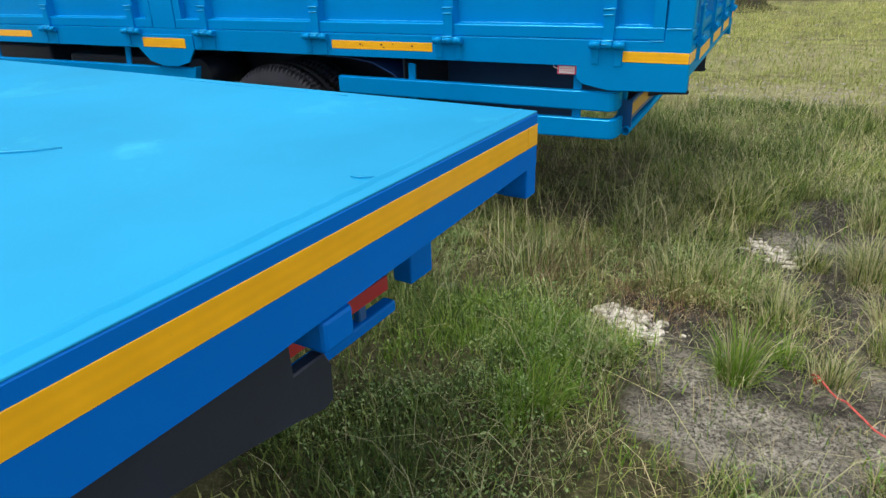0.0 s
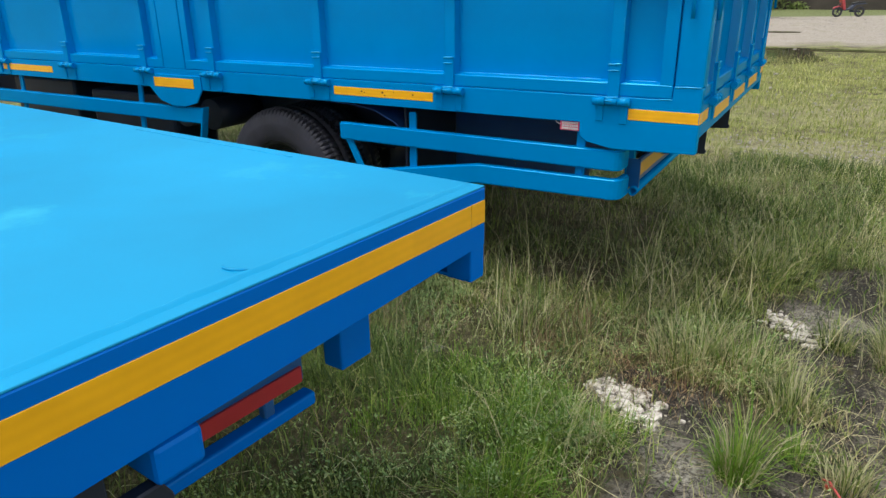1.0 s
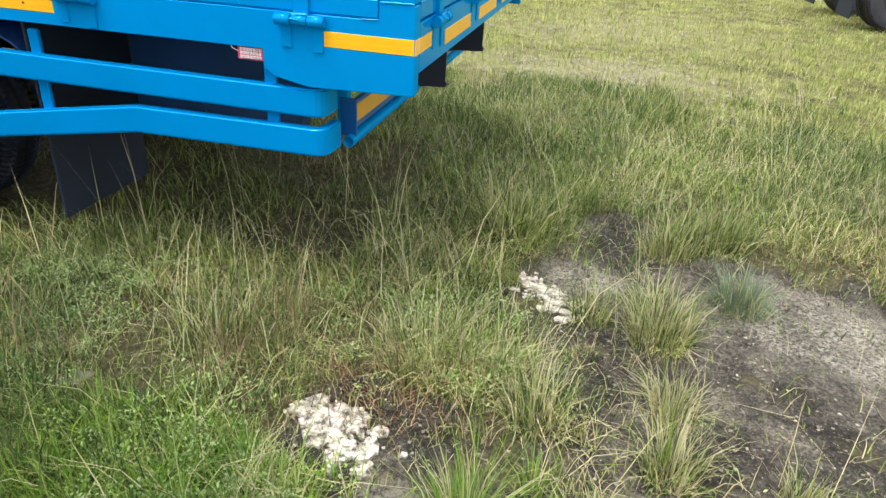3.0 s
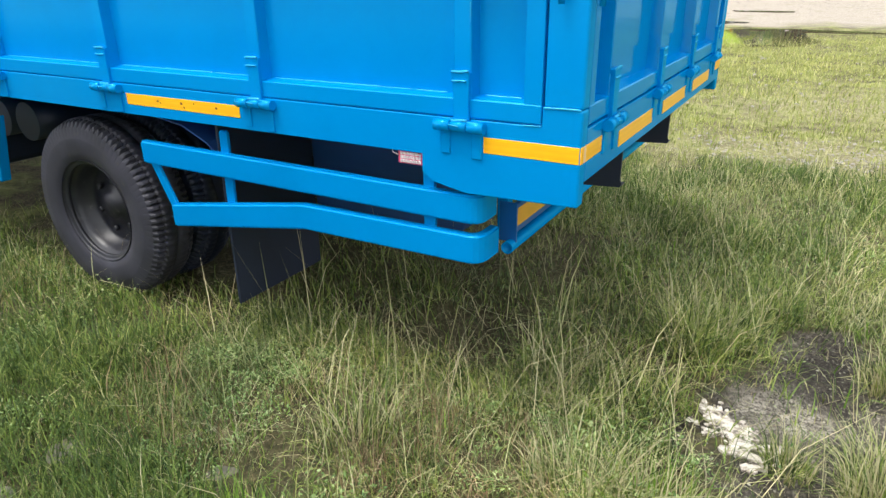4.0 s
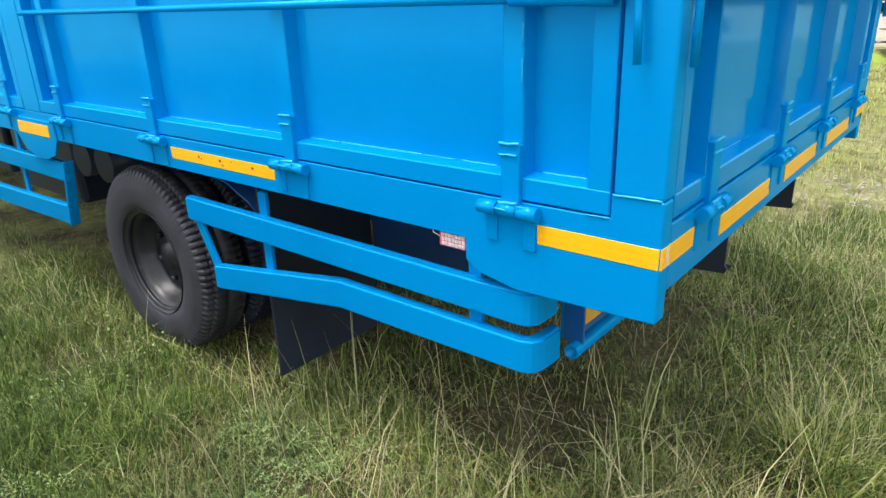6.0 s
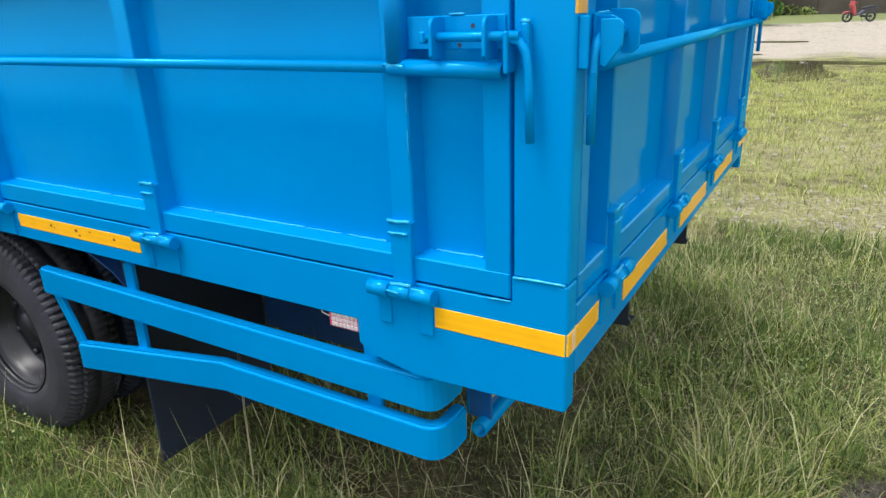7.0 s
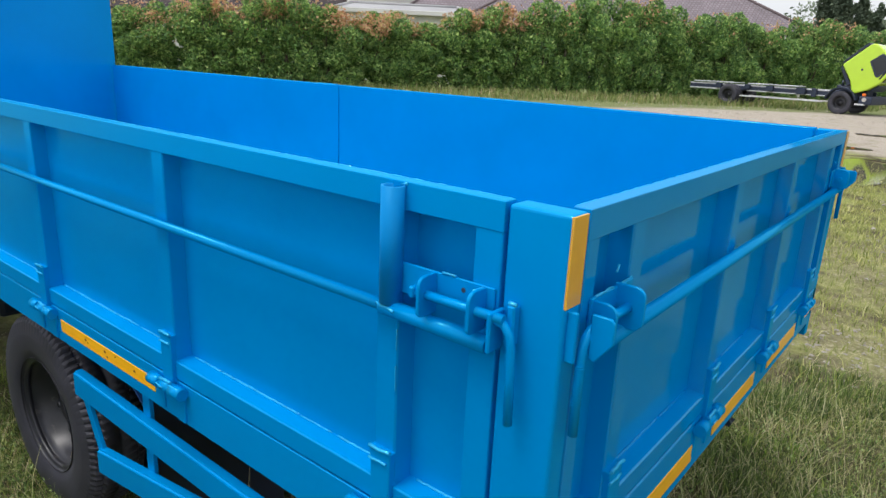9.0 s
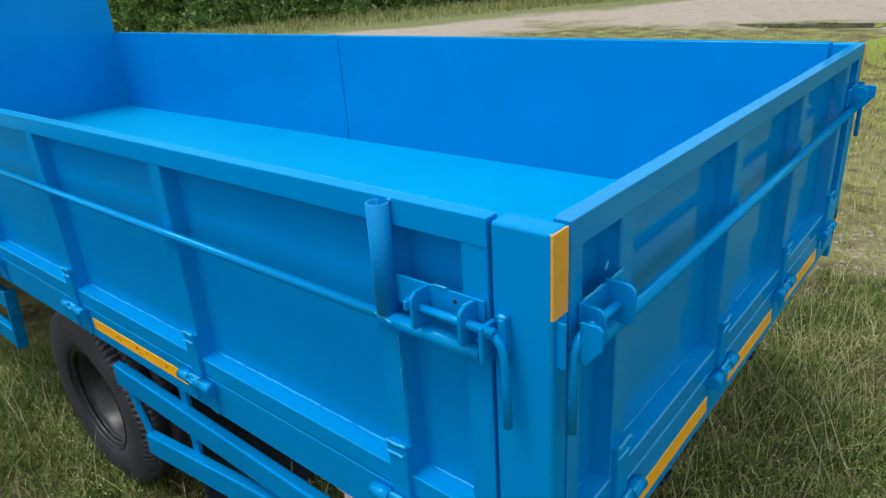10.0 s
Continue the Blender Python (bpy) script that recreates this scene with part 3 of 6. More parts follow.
def mid_keep(x, y):
    d = 0.5 + 0.5 * smooth01((patch_noise(x, y, 8, 1.2) - 0.25) / 0.4)
    stony = np.maximum(np.exp(-(((x - 0.5) / 1.6) ** 2 + ((y - 4.5) / 0.7) ** 2)), 0.35 * np.exp(-(((x - 0.9) / 3.2) ** 2 + ((y - 7.0) / 2.4) ** 2)))
    return d * (1 - 0.72 * stony) * np.where(under(x, y), 0.05, 1.0) * (1 - smooth01((y - 16.5 + 3 * patch_noise(x, y, 9, 2.5)) / 2.5)) * (1 - smooth01((-x - 9.0 + 2 * patch_noise(x, y, 4, 2)) / 2))


lawn("grass", "uneven green and yellowing meadow grass around the trucks", "grass", 11, (-4.2, 3.2, -2.6, 3.4), 420000, 0.082, 0.0032, 0.78, near_keep)
lawn("grass", "fresh short green grass between the older blades", "bright", 12, (-4.2, 3.2, -2.6, 3.4), 70000, 0.08, 0.0045, 0.6, lambda x, y: near_keep(x, y) * smooth01((patch_noise(x, y, 21, 0.5) - 0.45) / 0.25))
lawn("grass", "thin meadow grass farther from the trucks", "field", 13, (-10.0, 9.0, 3.2, 10.5), 138000, 0.075, 0.0065, 0.68, lambda x, y: mid_keep(x, y) * (1 - smooth01((y - 6.0) / 4.5)), True)
lawn("grass", "drying pale meadow grass towards the gravel", "dry_field", 20, (-10.0, 9.0, 5.5, 19.0), 255000, 0.075, 0.0065, 0.68, lambda x, y: mid_keep(x, y) * smooth01((y - 6.0) / 4.5), True)
lawn("grass", "dull green meadow grass beside the blue truck", "grey_green", 14, (-12.5, -2.9, -4.0, 3.4), 136000, 0.085, 0.006, 0.66, lambda x, y: mid_keep(x, y) * (1 - near_share(x, y)), True)
def dry_keep(x, y):
    """Dry litter: plenty by the truck's corner and beside the mud, little along the flank."""
    green = np.maximum(smooth01((-1.15 - x) / 0.5) * smooth01((-0.25 - y) / 0.35), smooth01((-0.22 - x) / 0.35) * smooth01((-0.40 - y) / 0.22))
    return near_keep(x, y) * (1 - 0.85 * green)


def deep_keep(x, y):
    """Lush green grass along the trucks' flank, away from the mud."""
    corner = 0.7 * smooth01((-0.25 - x) / 0.3) * smooth01((-0.42 - y) / 0.22)
    return near_keep(x, y) * np.maximum(smooth01((-0.95 - x) / 0.8) * smooth01((0.35 - y) / 0.4), corner)


lawn("thatch", "matted brown and straw-coloured dead blades low in the grass", "thatch", 51, (-3.4, 2.2, -1.6, 1.6), 110000, 0.075, 0.0024, 0.93, lambda x, y: dry_keep(x, y) * smooth01((patch_noise(x, y, 53, 0.45) - 0.30) / 0.35))
lawn("grass", "dense deep green grass between the two trucks", "deep", 27, (-4.2, -0.2, -2.6, 0.4), 116000, 0.115, 0.0038, 0.70, deep_keep)
lawn("grass", "dark green clumps of grass behind the tailgate", "deep", 61, (-1.2, 2.4, 1.5, 3.9), 46000, 0.12, 0.0042, 0.66, lambda x, y: near_keep(x, y) * smooth01((patch_noise(x, y, 63, 0.34) - 0.36) / 0.28))
lawn("grass", "low grey-green grass beside the truck's corner", "grey_green", 41, (-1.5, 1.0, -1.0, 1.2), 60000, 0.07, 0.0042, 0.8, lambda x, y: near_keep(x, y) * smooth01((patch_noise(x, y, 43, 0.4) - 0.35) / 0.3))
lawn("grass", "fresh green grass behind the flatbed's corner", "bright", 45, (-0.85, 0.12, -1.45, -0.65), 11000, 0.10, 0.0040, 0.6, lambda x, y: (0.25 + near_keep(x, y)) * smooth01((patch_noise(x, y, 47, 0.2) - 0.3) / 0.3))
lawn("straw_stalks", "tangled bleached straw near the truck's corner", "straw", 28, (-1.1, 0.9, -0.9, 0.6), 20000, 0.15, 0.0022, 0.90, lambda x, y: dry_keep(x, y) * smooth01((patch_noise(x, y, 34, 0.3) - 0.3) / 0.3))


lawn("dead_grass", "matted red-brown dead grass round the limestone crust", "dead", 29, (-0.6, 0.45, -0.75, 0.0), 6500, 0.09, 0.0028, 0.9,
     lambda x, y: np.exp(-(((x + 0.08) / 0.28) ** 2 + ((y + 0.30) / 0.14) ** 2)) + 0.5 * np.exp(-(((x - 0.33) / 0.12) ** 2 + ((y + 0.80) / 0.08) ** 2)))


def rim_keep(x, y):
    """Meadow outside the stretch beside the trucks."""
    return mid_keep(x, y) * (1 - near_share(x, y))


lawn("grass", "thin meadow grass across the open lot", "field", 25, (1.6, 12.0, -9.0, 3.2), 106000, 0.085, 0.0065, 0.68, rim_keep, True)
lawn("grass", "thin meadow grass behind the flatbed truck", "field", 26, (-10.5, 1.6, -10.0, -1.2), 116000, 0.085, 0.0065, 0.68, rim_keep, True)
lawn("straw_stalks", "long dry grass stalks standing above the meadow", "straw", 15, (-3.6, 3.0, -1.9, 4.2), 7600, 0.34, 0.0025, 0.80, lambda x, y: dry_keep(x, y) * np.where(x < -1.0, 0.35, 0.9))
lawn("straw_stalks", "flattened dry straw lying in the grass", "straw", 16, (-4.0, 3.0, -2.4, 3.4), 34000, 0.20, 0.0023, 0.92, lambda x, y: dry_keep(x, y) * np.where(x < -1.0, 0.4, 1.0))
lawn("sparse_grass", "thin stray blades on the bare mud", "straw", 18, (-0.5, 2.4, -1.5, 1.5), 900, 0.09, 0.0019, 0.85, bare)
lawn("sparse_grass", "thin green blades on the bare mud", "grass", 19, (-0.5, 2.4, -1.5, 1.5), 9000, 0.045, 0.0035, 0.7, lambda x, y: bare(x, y) * smooth01((patch_noise(x, y, 29, 0.22) - 0.55) / 0.2))
lawn("straw_stalks", "tall thin grass stalks at the edge of the truck's shade", "straw", 23, (-1.6, 0.9, -0.10, 1.4), 520, 0.44, 0.0030, 0.66, lambda x, y: near_keep(x, y) + 0.25)
lawn("grass", "deep tangled grass at the edge of the truck's shade", "grass", 24, (-1.8, 0.6, 0.1, 1.8), 34000, 0.13, 0.0042, 0.78, near_keep)
lawn("straw_stalks", "reddish dry stems standing beside the mud flap", "dead", 65, (-1.5, -0.3, -0.60, 0.02), 1800, 0.22, 0.0024, 0.55, lambda x, y: near_keep(x, y) * smooth01((patch_noise(x, y, 67, 0.22) - 0.42) / 0.25))
lawn("verge_grass", "tall verge grass with pale seed heads before the hedge", "verge", 17, (-34, -4, 14, 50), 70000, 0.30, 0.03, 0.5,
     lambda x, y: smooth01((0.72 * y - 0.80 * x - 29.5) / 2.0) * (1 - smooth01((0.72 * y - 0.80 * x - 35.5) / 2.0)), True)


def weed_leaves():
    """Small round leaves close to the soil."""
    r = np.random.RandomState(31)
    n0 = 240000
    x, y = -4 + 7 * r.rand(n0), -2.5 + 5.5 * r.rand(n0)
    k = r.rand(n0) < near_keep(x, y) * smooth01((patch_noise(x, y, 33, 0.35) - 0.4) / 0.25) * np.where(x < -1.0, 0.4, 1.0) * (1 - 0.6 * smooth01((y - 0.1) / 0.5)) * np.where(x > 1.2, 0.15, 1.0)
    x, y = x[k], y[k]
    n = len(x)
    z = dips(x, y) + 0.015 + 0.075 * r.rand(n)
    s, a, t = 0.0022 + 0.0038 * r.rand(n), r.rand(n) * 6.28, r.normal(0, 0.5, (n, 2))
    co = np.zeros((n, 4, 3))
    for i in range(4):
        px, py = np.cos(a + i * np.pi / 2) * s * (1.4 if i % 2 == 0 else 0.8), np.sin(a + i * np.pi / 2) * s * (1.4 if i % 2 == 0 else 0.8)
        co[:, i] = np.stack([x + px, y + py, z + t[:, 0] * px + t[:, 1] * py], -1)
    ob = new("ground_weeds", fast_mesh("ground_weeds", co.reshape(-1, 3), np.arange(n * 4), np.arange(n) * 4, "weed"))
    tagged(ob, "small round-leaved weeds creeping between the grass", "weeds", kind="stuff")


def leafy_weeds():
    """Clumps of narrow pointed leaves on short stems, standing in the grass."""
    r = np.random.RandomState(91)
    m = 900
    cx, cy = -2.2 + 2.6 * r.rand(m), -1.35 + 1.45 * r.rand(m)
    k = r.rand(m) < near_keep(cx, cy) * smooth01((patch_noise(cx, cy, 93, 0.3) - 0.42) / 0.2)
    cx, cy = cx[k], cy[k]
    per = 46
    n = len(cx) * per
    reach = np.repeat(0.03 + 0.035 * r.rand(len(cx)), per)
    a, d = r.rand(n) * 6.283, np.sqrt(r.rand(n)) * reach
    x, y = np.repeat(cx, per) + d * np.cos(a), np.repeat(cy, per) + d * np.sin(a)
    z = dips(x, y) + 0.012 + (0.5 + 0.5 * r.rand(n)) * (0.085 - 0.7 * d)
    turn, s, tip = a + r.normal(0, 0.6, n), 0.007 + 0.007 * r.rand(n), r.normal(0.25, 0.45, n)
    ux, uy = np.cos(turn), np.sin(turn)
    co = np.zeros((n, 4, 3))
    co[:, 0] = np.stack([x, y, z], -1)
    co[:, 1] = np.stack([x + ux * s * 0.5 - uy * s * 0.24, y + uy * s * 0.5 + ux * s * 0.24, z + tip * s * 0.6], -1)
    co[:, 2] = np.stack([x + ux * s, y + uy * s, z + tip * s * 0.7], -1)
    co[:, 3] = np.stack([x + ux * s * 0.5 + uy * s * 0.24, y + uy * s * 0.5 - ux * s * 0.24, z + tip * s * 0.6], -1)
    ob = new("leafy_weeds", fast_mesh("leafy_weeds", co.reshape(-1, 3), np.arange(n * 4), np.arange(n) * 4, "weed"))
    tagged(ob, "clumps of small pointed green weed leaves in the grass", "weeds", kind="stuff")


weed_leaves()
leafy_weeds()


def tuft(x, y, r0, h, count, seed, materials, label):
    """One clump of grass with blades arching outwards."""
    top = thing("grass_tuft", Matrix.Translation((x, y, float(dips(np.float64(x), np.float64(y))) - 0.02)), label, "grass tuft", "clumps of grass")
    for k, (mat_name, share) in enumerate(materials):
        r = np.random.RandomState(seed + k)
        n = int(1.35 * count * share)
        a, d = r.rand(n) * 6.283, r0 * np.sqrt(r.rand(n))
        bx_, by_ = d * np.cos(a), d * np.sin(a)
        lean = np.clip(np.abs(r.normal(0.30 + 0.40 * d / r0, 0.26, n)), 0.03, 0.97)
        hh = h * (0.30 + 0.95 * r.rand(n) ** 1.4) * (1 + 0.25 * np.cos(a - seed))
        co, lo, st = blades(bx_, by_, np.zeros(n), hh, 0.0036 * (0.6 + 0.7 * r.rand(n)), lean, r, a + r.normal(0, 0.85, n))
        ob = new("foliage" if k == 0 else "dry_foliage", fast_mesh("blades", co, lo, st, mat_name))
        ob.parent = top
        ob["kind"] = "stuff"


tuft(0.365, -0.78, 0.055, 0.26, 280, 50, (("bright", 0.75), ("straw", 0.25)), "bright fresh green grass clump with brown dead base blades")
tuft(0.87, 0.26, 0.11, 0.21, 560, 52, (("grass", 0.5), ("straw", 0.5)), "dry yellowing grass clump on bare dark mud")
tuft(1.20, 0.59, 0.10, 0.16, 380, 54, (("blue_grass", 0.85), ("straw", 0.15)), "pale grey-green grass clump on bare mud")
tuft(0.10, -0.14, 0.15, 0.23, 480, 56, (("grass", 0.5), ("straw", 0.5)), "tall mixed green and straw grass clump beside bare ground")
tuft(0.49, -0.32, 0.09, 0.18, 340, 58, (("grass", 0.6), ("straw", 0.4)), "straw-tipped green grass clump at the edge of the mud")
tuft(0.90, -0.14, 0.07, 0.19, 200, 60, (("straw", 0.7), ("grass", 0.3)), "sparse dry straw clump on bare mud")
tuft(-0.24, -1.24, 0.10, 0.18, 420, 62, (("bright", 0.9), ("grass", 0.1)), "bright green upright grass clump behind the flatbed")
tuft(0.876, -0.41, 0.08, 0.18, 240, 64, (("grass", 0.5), ("straw", 0.5)), "loose yellow-green grass clump on the mud")
tuft(0.62, 0.30, 0.07, 0.14, 200, 66, (("grass", 0.7), ("straw", 0.3)), "small green grass clump on dark mud")
tuft(0.67, -0.67, 0.07, 0.13, 200, 68, (("straw", 0.6), ("grass", 0.4)), "low withered grass clump beside the red cord")
tuft(-0.60, -0.25, 0.14, 0.20, 320, 70, (("grass", 0.7), ("straw", 0.3)), "broad soft green grass clump near the truck")
tuft(0.24, 0.95, 0.16, 0.26, 400, 72, (("grass", 0.6), ("straw", 0.4)), "tall brownish grass clump behind the mud")
tuft(1.15, 1.12, 0.15, 0.24, 520, 74, (("grass", 0.8), ("straw", 0.2)), "green grass clump at the far edge of the mud")


tuft(1.21, -0.42, 0.06, 0.13, 150, 76, (("grass", 0.5), ("straw", 0.5)), "small withered grass clump on gritty mud")
tuft(0.53, -0.60, 0.05, 0.10, 110, 78, (("bright", 0.7), ("grass", 0.3)), "low soft green grass clump on mud")
tuft(0.30, -0.10, 0.13, 0.20, 400, 80, (("bright", 0.35), ("grass", 0.3), ("straw", 0.35)), "leafy yellow-green grass clump at the edge of the mud")
tuft(0.92, 0.95, 0.12, 0.20, 360, 82, (("grass", 0.6), ("straw", 0.4)), "ragged grass clump reaching into the mud")


def crust(cx, cy, lx, ly, turn, seed, n):
    """A broken crust of pale limestone plates and crumbs."""
    r, q = random.Random(seed), np.float64
    bm = bmn()
    for i in range(n):
        u, v = r.uniform(-1, 1), r.uniform(-1, 1)
        x, y = u * lx, v * ly
        edge = math.hypot(u, v) + 1.6 * (float(patch_noise(q(x + seed), q(y), 75, 0.045)) - 0.5)
        if edge > 0.85 and r.random() > 0.10:
            continue
        s = r.uniform(0.009, 0.030) if edge < 0.6 else r.uniform(0.003, 0.011)
        k = r.randint(5, 8)
        a0 = r.uniform(0, 6.28)
        pts = [(x + s * r.uniform(0.65, 1.3) * math.cos(a0 + 6.283 * j / k), y + s * r.uniform(0.6, 1.2) * math.sin(a0 + 6.283 * j / k)) for j in range(k)]
        prism(bm, pts, "z", -0.03, r.uniform(-0.0012, 0.0012), 0.0008)
    z = float(dips(q(cx), q(cy))) - 0.025 * float(bare(q(cx), q(cy)))
    solo("limestone_crust", bm, "crust", "broken white limestone crust showing through dark mud", "stone", "pale stone patches", "stuff",
         pose(cx, cy, z + 0.008, 0, 0, turn))


crust(-0.045, -0.51, 0.19, 0.105, -36, 5, 330)
crust(0.45, 0.40, 0.19, 0.085, -40, 6, 260)


def flat_stone(x, y, size, seed):
    """A half-buried pale stone."""
    r = random.Random(seed)
    bm = bmn()
    k = 11
    rim = [(size * r.uniform(0.75, 1.2) * math.cos(6.283 * j / k), 0.7 * size * r.uniform(0.75, 1.2) * math.sin(6.283 * j / k)) for j in range(k)]
    low, mid, top = ([bm.verts.new((px * q, py * q, z + (r.uniform(-0.004, 0.004) if z > 0 else 0))) for px, py in rim] for q, z in ((1.08, -0.04), (1.0, -0.004), (0.72, 0.008)))
    for a, b in ((low, mid), (mid, top)):
        for j in range(k):
            bm.faces.new((a[j], a[(j + 1) % k], b[(j + 1) % k], b[j])).smooth = True
    bm.faces.new(top)
    solo("flat_stone", bm, "flat_stone", "half-buried flat pale grey stone in grass", "stone", "flat stones in the grass", "", pose(x, y, float(dips(np.float64(x), np.float64(y))), 0, 0, r.uniform(0, 180)))


for i, (x, y, size) in enumerate(((-1.80, -1.02, 0.075), (-1.40, -0.72, 0.085), (-0.88, -0.55, 0.05), (-1.37, -0.94, 0.06), (-1.62, -0.86, 0.045), (-2.15, -0.95, 0.06))):
    flat_stone(x, y, size, 300 + i)


def pebbles(name, label, seed, area, n, s0, s1, keep, material="stone"):
    r = np.random.RandomState(seed)
    x, y = area[0] + (area[1] - area[0]) * r.rand(n), area[2] + (area[3] - area[2]) * r.rand(n)
    k = r.rand(n) < keep(x, y)
    x, y = x[k], y[k]
    n = len(x)
    base = np.array([(1, 0, 0), (-1, 0, 0), (0, 1, 0), (0, -1, 0), (0, 0, 0.7), (0.6, 0.6, 0.4), (-0.6, -0.6, 0.4), (-0.5, 0.6, 0.45), (0.6, -0.5, 0.4)], float)
    tri = np.array([(0, 5, 4), (5, 2, 4), (2, 7, 4), (7, 1, 4), (1, 6, 4), (6, 3, 4), (3, 8, 4), (8, 0, 4)])
    s = s0 + (s1 - s0) * r.rand(n) ** 2
    co = base[None] * s[:, None, None] * (0.7 + 0.6 * r.rand(n, 9, 1))
    a = r.rand(n) * 6.28
    c, sn = np.cos(a)[:, None], np.sin(a)[:, None]
    rx, ry = co[..., 0] * c - co[..., 1] * sn, co[..., 0] * sn + co[..., 1] * c
    z = height(x, y) + np.where(np.hypot(x, y - 1) < 14, dips(x, y), -0.01) - 0.025 * bare(x, y) - 0.002
    co = np.stack([rx + x[:, None], ry + y[:, None], co[..., 2] + z[:, None]], -1).reshape(-1, 3)
    loops = ((np.arange(n) * 9)[:, None, None] + tri[None]).ravel()
    ob = new(name, fast_mesh(name, co, loops, np.arange(n * 8) * 3, material))
    tagged(ob, label, "pebbles", kind="stuff")


pebbles("pebbles", "pale pebbles strewn in the thin grass behind the truck", 41, (-2.0, 3.4, 3.3, 6.0), 3600, 0.006, 0.024, lambda x, y: np.exp(-(((x - 0.5) / 1.4) ** 2 + ((y - 4.5) / 0.6) ** 2)))
pebbles("pebbles", "scattered pale pebbles in the meadow", 45, (-3.0, 6.0, 5.2, 16.0), 1600, 0.012, 0.04, lambda x, y: patch_noise(x, y, 46, 1.1) ** 2)
pebbles("pebbles", "small grit and pebbles on the bare mud", 42, (-0.4, 2.2, -1.4, 1.4), 30000, 0.002, 0.0075, lambda x, y: bare(x, y) * (0.25 + 0.75 * patch_noise(x, y, 48, 0.2)), "grit")
pebbles("pebbles", "loose stones on the gravel lot", 43, (-16, 8, 8, 36), 1500, 0.02, 0.07, lambda x, y: 0.15 + 0.85 * smooth01((y - 18) / 3))
pebbles("pebbles", "pale gravel patch in thin grass beside the truck", 47, (-6.6, -4.4, -1.3, 0.5), 4200, 0.006, 0.022, lambda x, y: np.exp(-(((x + 5.4) / 0.55) ** 2 + ((y + 0.4) / 0.35) ** 2)))


def puddle(cx, cy, rx, ry, seed, label):
    r = random.Random(seed)
    bm = bmn()
    n = 40
    ph = [r.uniform(0, 6.28) for _ in range(3)]
    pts = []
    for i in range(n):
        a = 6.2832 * i / n
        k = 1 + 0.16 * math.sin(2 * a + ph[0]) + 0.10 * math.sin(5 * a + ph[1]) + 0.05 * math.sin(9 * a + ph[2])
        pts.append((rx * k * math.cos(a), ry * k * math.sin(a)))
    prism(bm, pts, "z", -0.03, 0.0)
    z = float(height(np.float64(cx), np.float64(cy)))
    solo("puddle", bm, "water", label, "puddle", "rain puddles", "", pose(cx, cy, z + 0.012))


puddle(-1.25, 15.2, 1.15, 2.5, 3, "brown rain puddle between grass and gravel")
puddle(-0.2, 17.6, 1.7, 0.35, 5, "narrow rain puddle at the edge of the gravel")
puddle(-1.9, 24.0, 0.8, 0.3, 4, "small shallow rain puddle on pale gravel")
puddle(-3.9, 20.0, 1.7, 0.75, 8, "long shallow rain puddle on pale gravel")
bm = bmn()
pipe(bm, [(0.60, -0.70, 0.010), (0.618, -0.718, 0.02), (0.640, -0.76, 0.016), (0.655, -0.775, 0.006), (0.677, -0.806, 0.004), (0.70, -0.825, 0.010), (0.722, -0.865, 0.010), (0.747, -0.892, 0.002), (0.772, -0.94, 0.004), (0.802, -0.976, 0.010), (0.815, -1.03, 0.002)], 0.0036, 6)
solo("red_cord", bm, "cord", "thin red plastic cord lying on the mud", "cord")
bm = bmn()
prism(bm, [(0.610, -0.722), (0.626, -0.718), (0.630, -0.706), (0.620, -0.702), (0.608, -0.708)], "z", -0.012, 0.004, 0.001)
solo("plastic_scrap", bm, "plastic_red", "scrap of faded red plastic on the mud", "litter")


# ---- the dropside truck ----
WIDE, LONG = 2.19, 5.80          # bed
SILL, RIM_Z = 1.018, 1.652       # top of the sill, top of the gates


def gate(parent, m, u0, u1, ribs, material, label, z0=SILL + 0.004, z1=RIM_Z, deep=0.042, ends=0.052):
    """A pressed gate seen from outside: rails, stiles and ribs round a sunken sheet; u along, d inwards."""
    g = part("tail_gate" if material == "blue_gate" else "side_gate", turned(box(bmn(), u0 + 0.01, u1 - 0.01, deep, deep + 0.003, z0 + 0.02, z1 - 0.02, 0), m), material, parent, label)
    part("top_rail", turned(box(bmn(), u0, u1, 0.0, 0.030, z1 - 0.048, z1, 0.0018, 2), m), material, g)
    part("bottom_rail", turned(prism(bmn(), [(0.0, z0), (0.0, z0 + 0.051), (deep - 0.002, z0 + 0.057), (0.046, z0 + 0.057), (0.046, z0)], "x", u0 + 0.0005, u1 - 0.0005, 0.003), m), material, g)
    for a, b in ((u0 + 0.001, u0 + ends), (u1 - ends, u1 - 0.001)):
        part("stile", turned(box(bmn(), a, b, 0.0015, 0.0425, z0 + 0.03, z1 - 0.03, 0.003, 2), m), material, g)
    for u in ribs:
        part("rib", turned(prism(bmn(), [(u - 0.026, 0.002), (u + 0.026, 0.002), (u + 0.032, deep + 0.004), (u - 0.032, deep + 0.004)], "z", z0 + 0.03, z1 - 0.03, 0.003), m), material, g)
    return g


def turned(bm, m):
    bm.transform(m)
    return bm


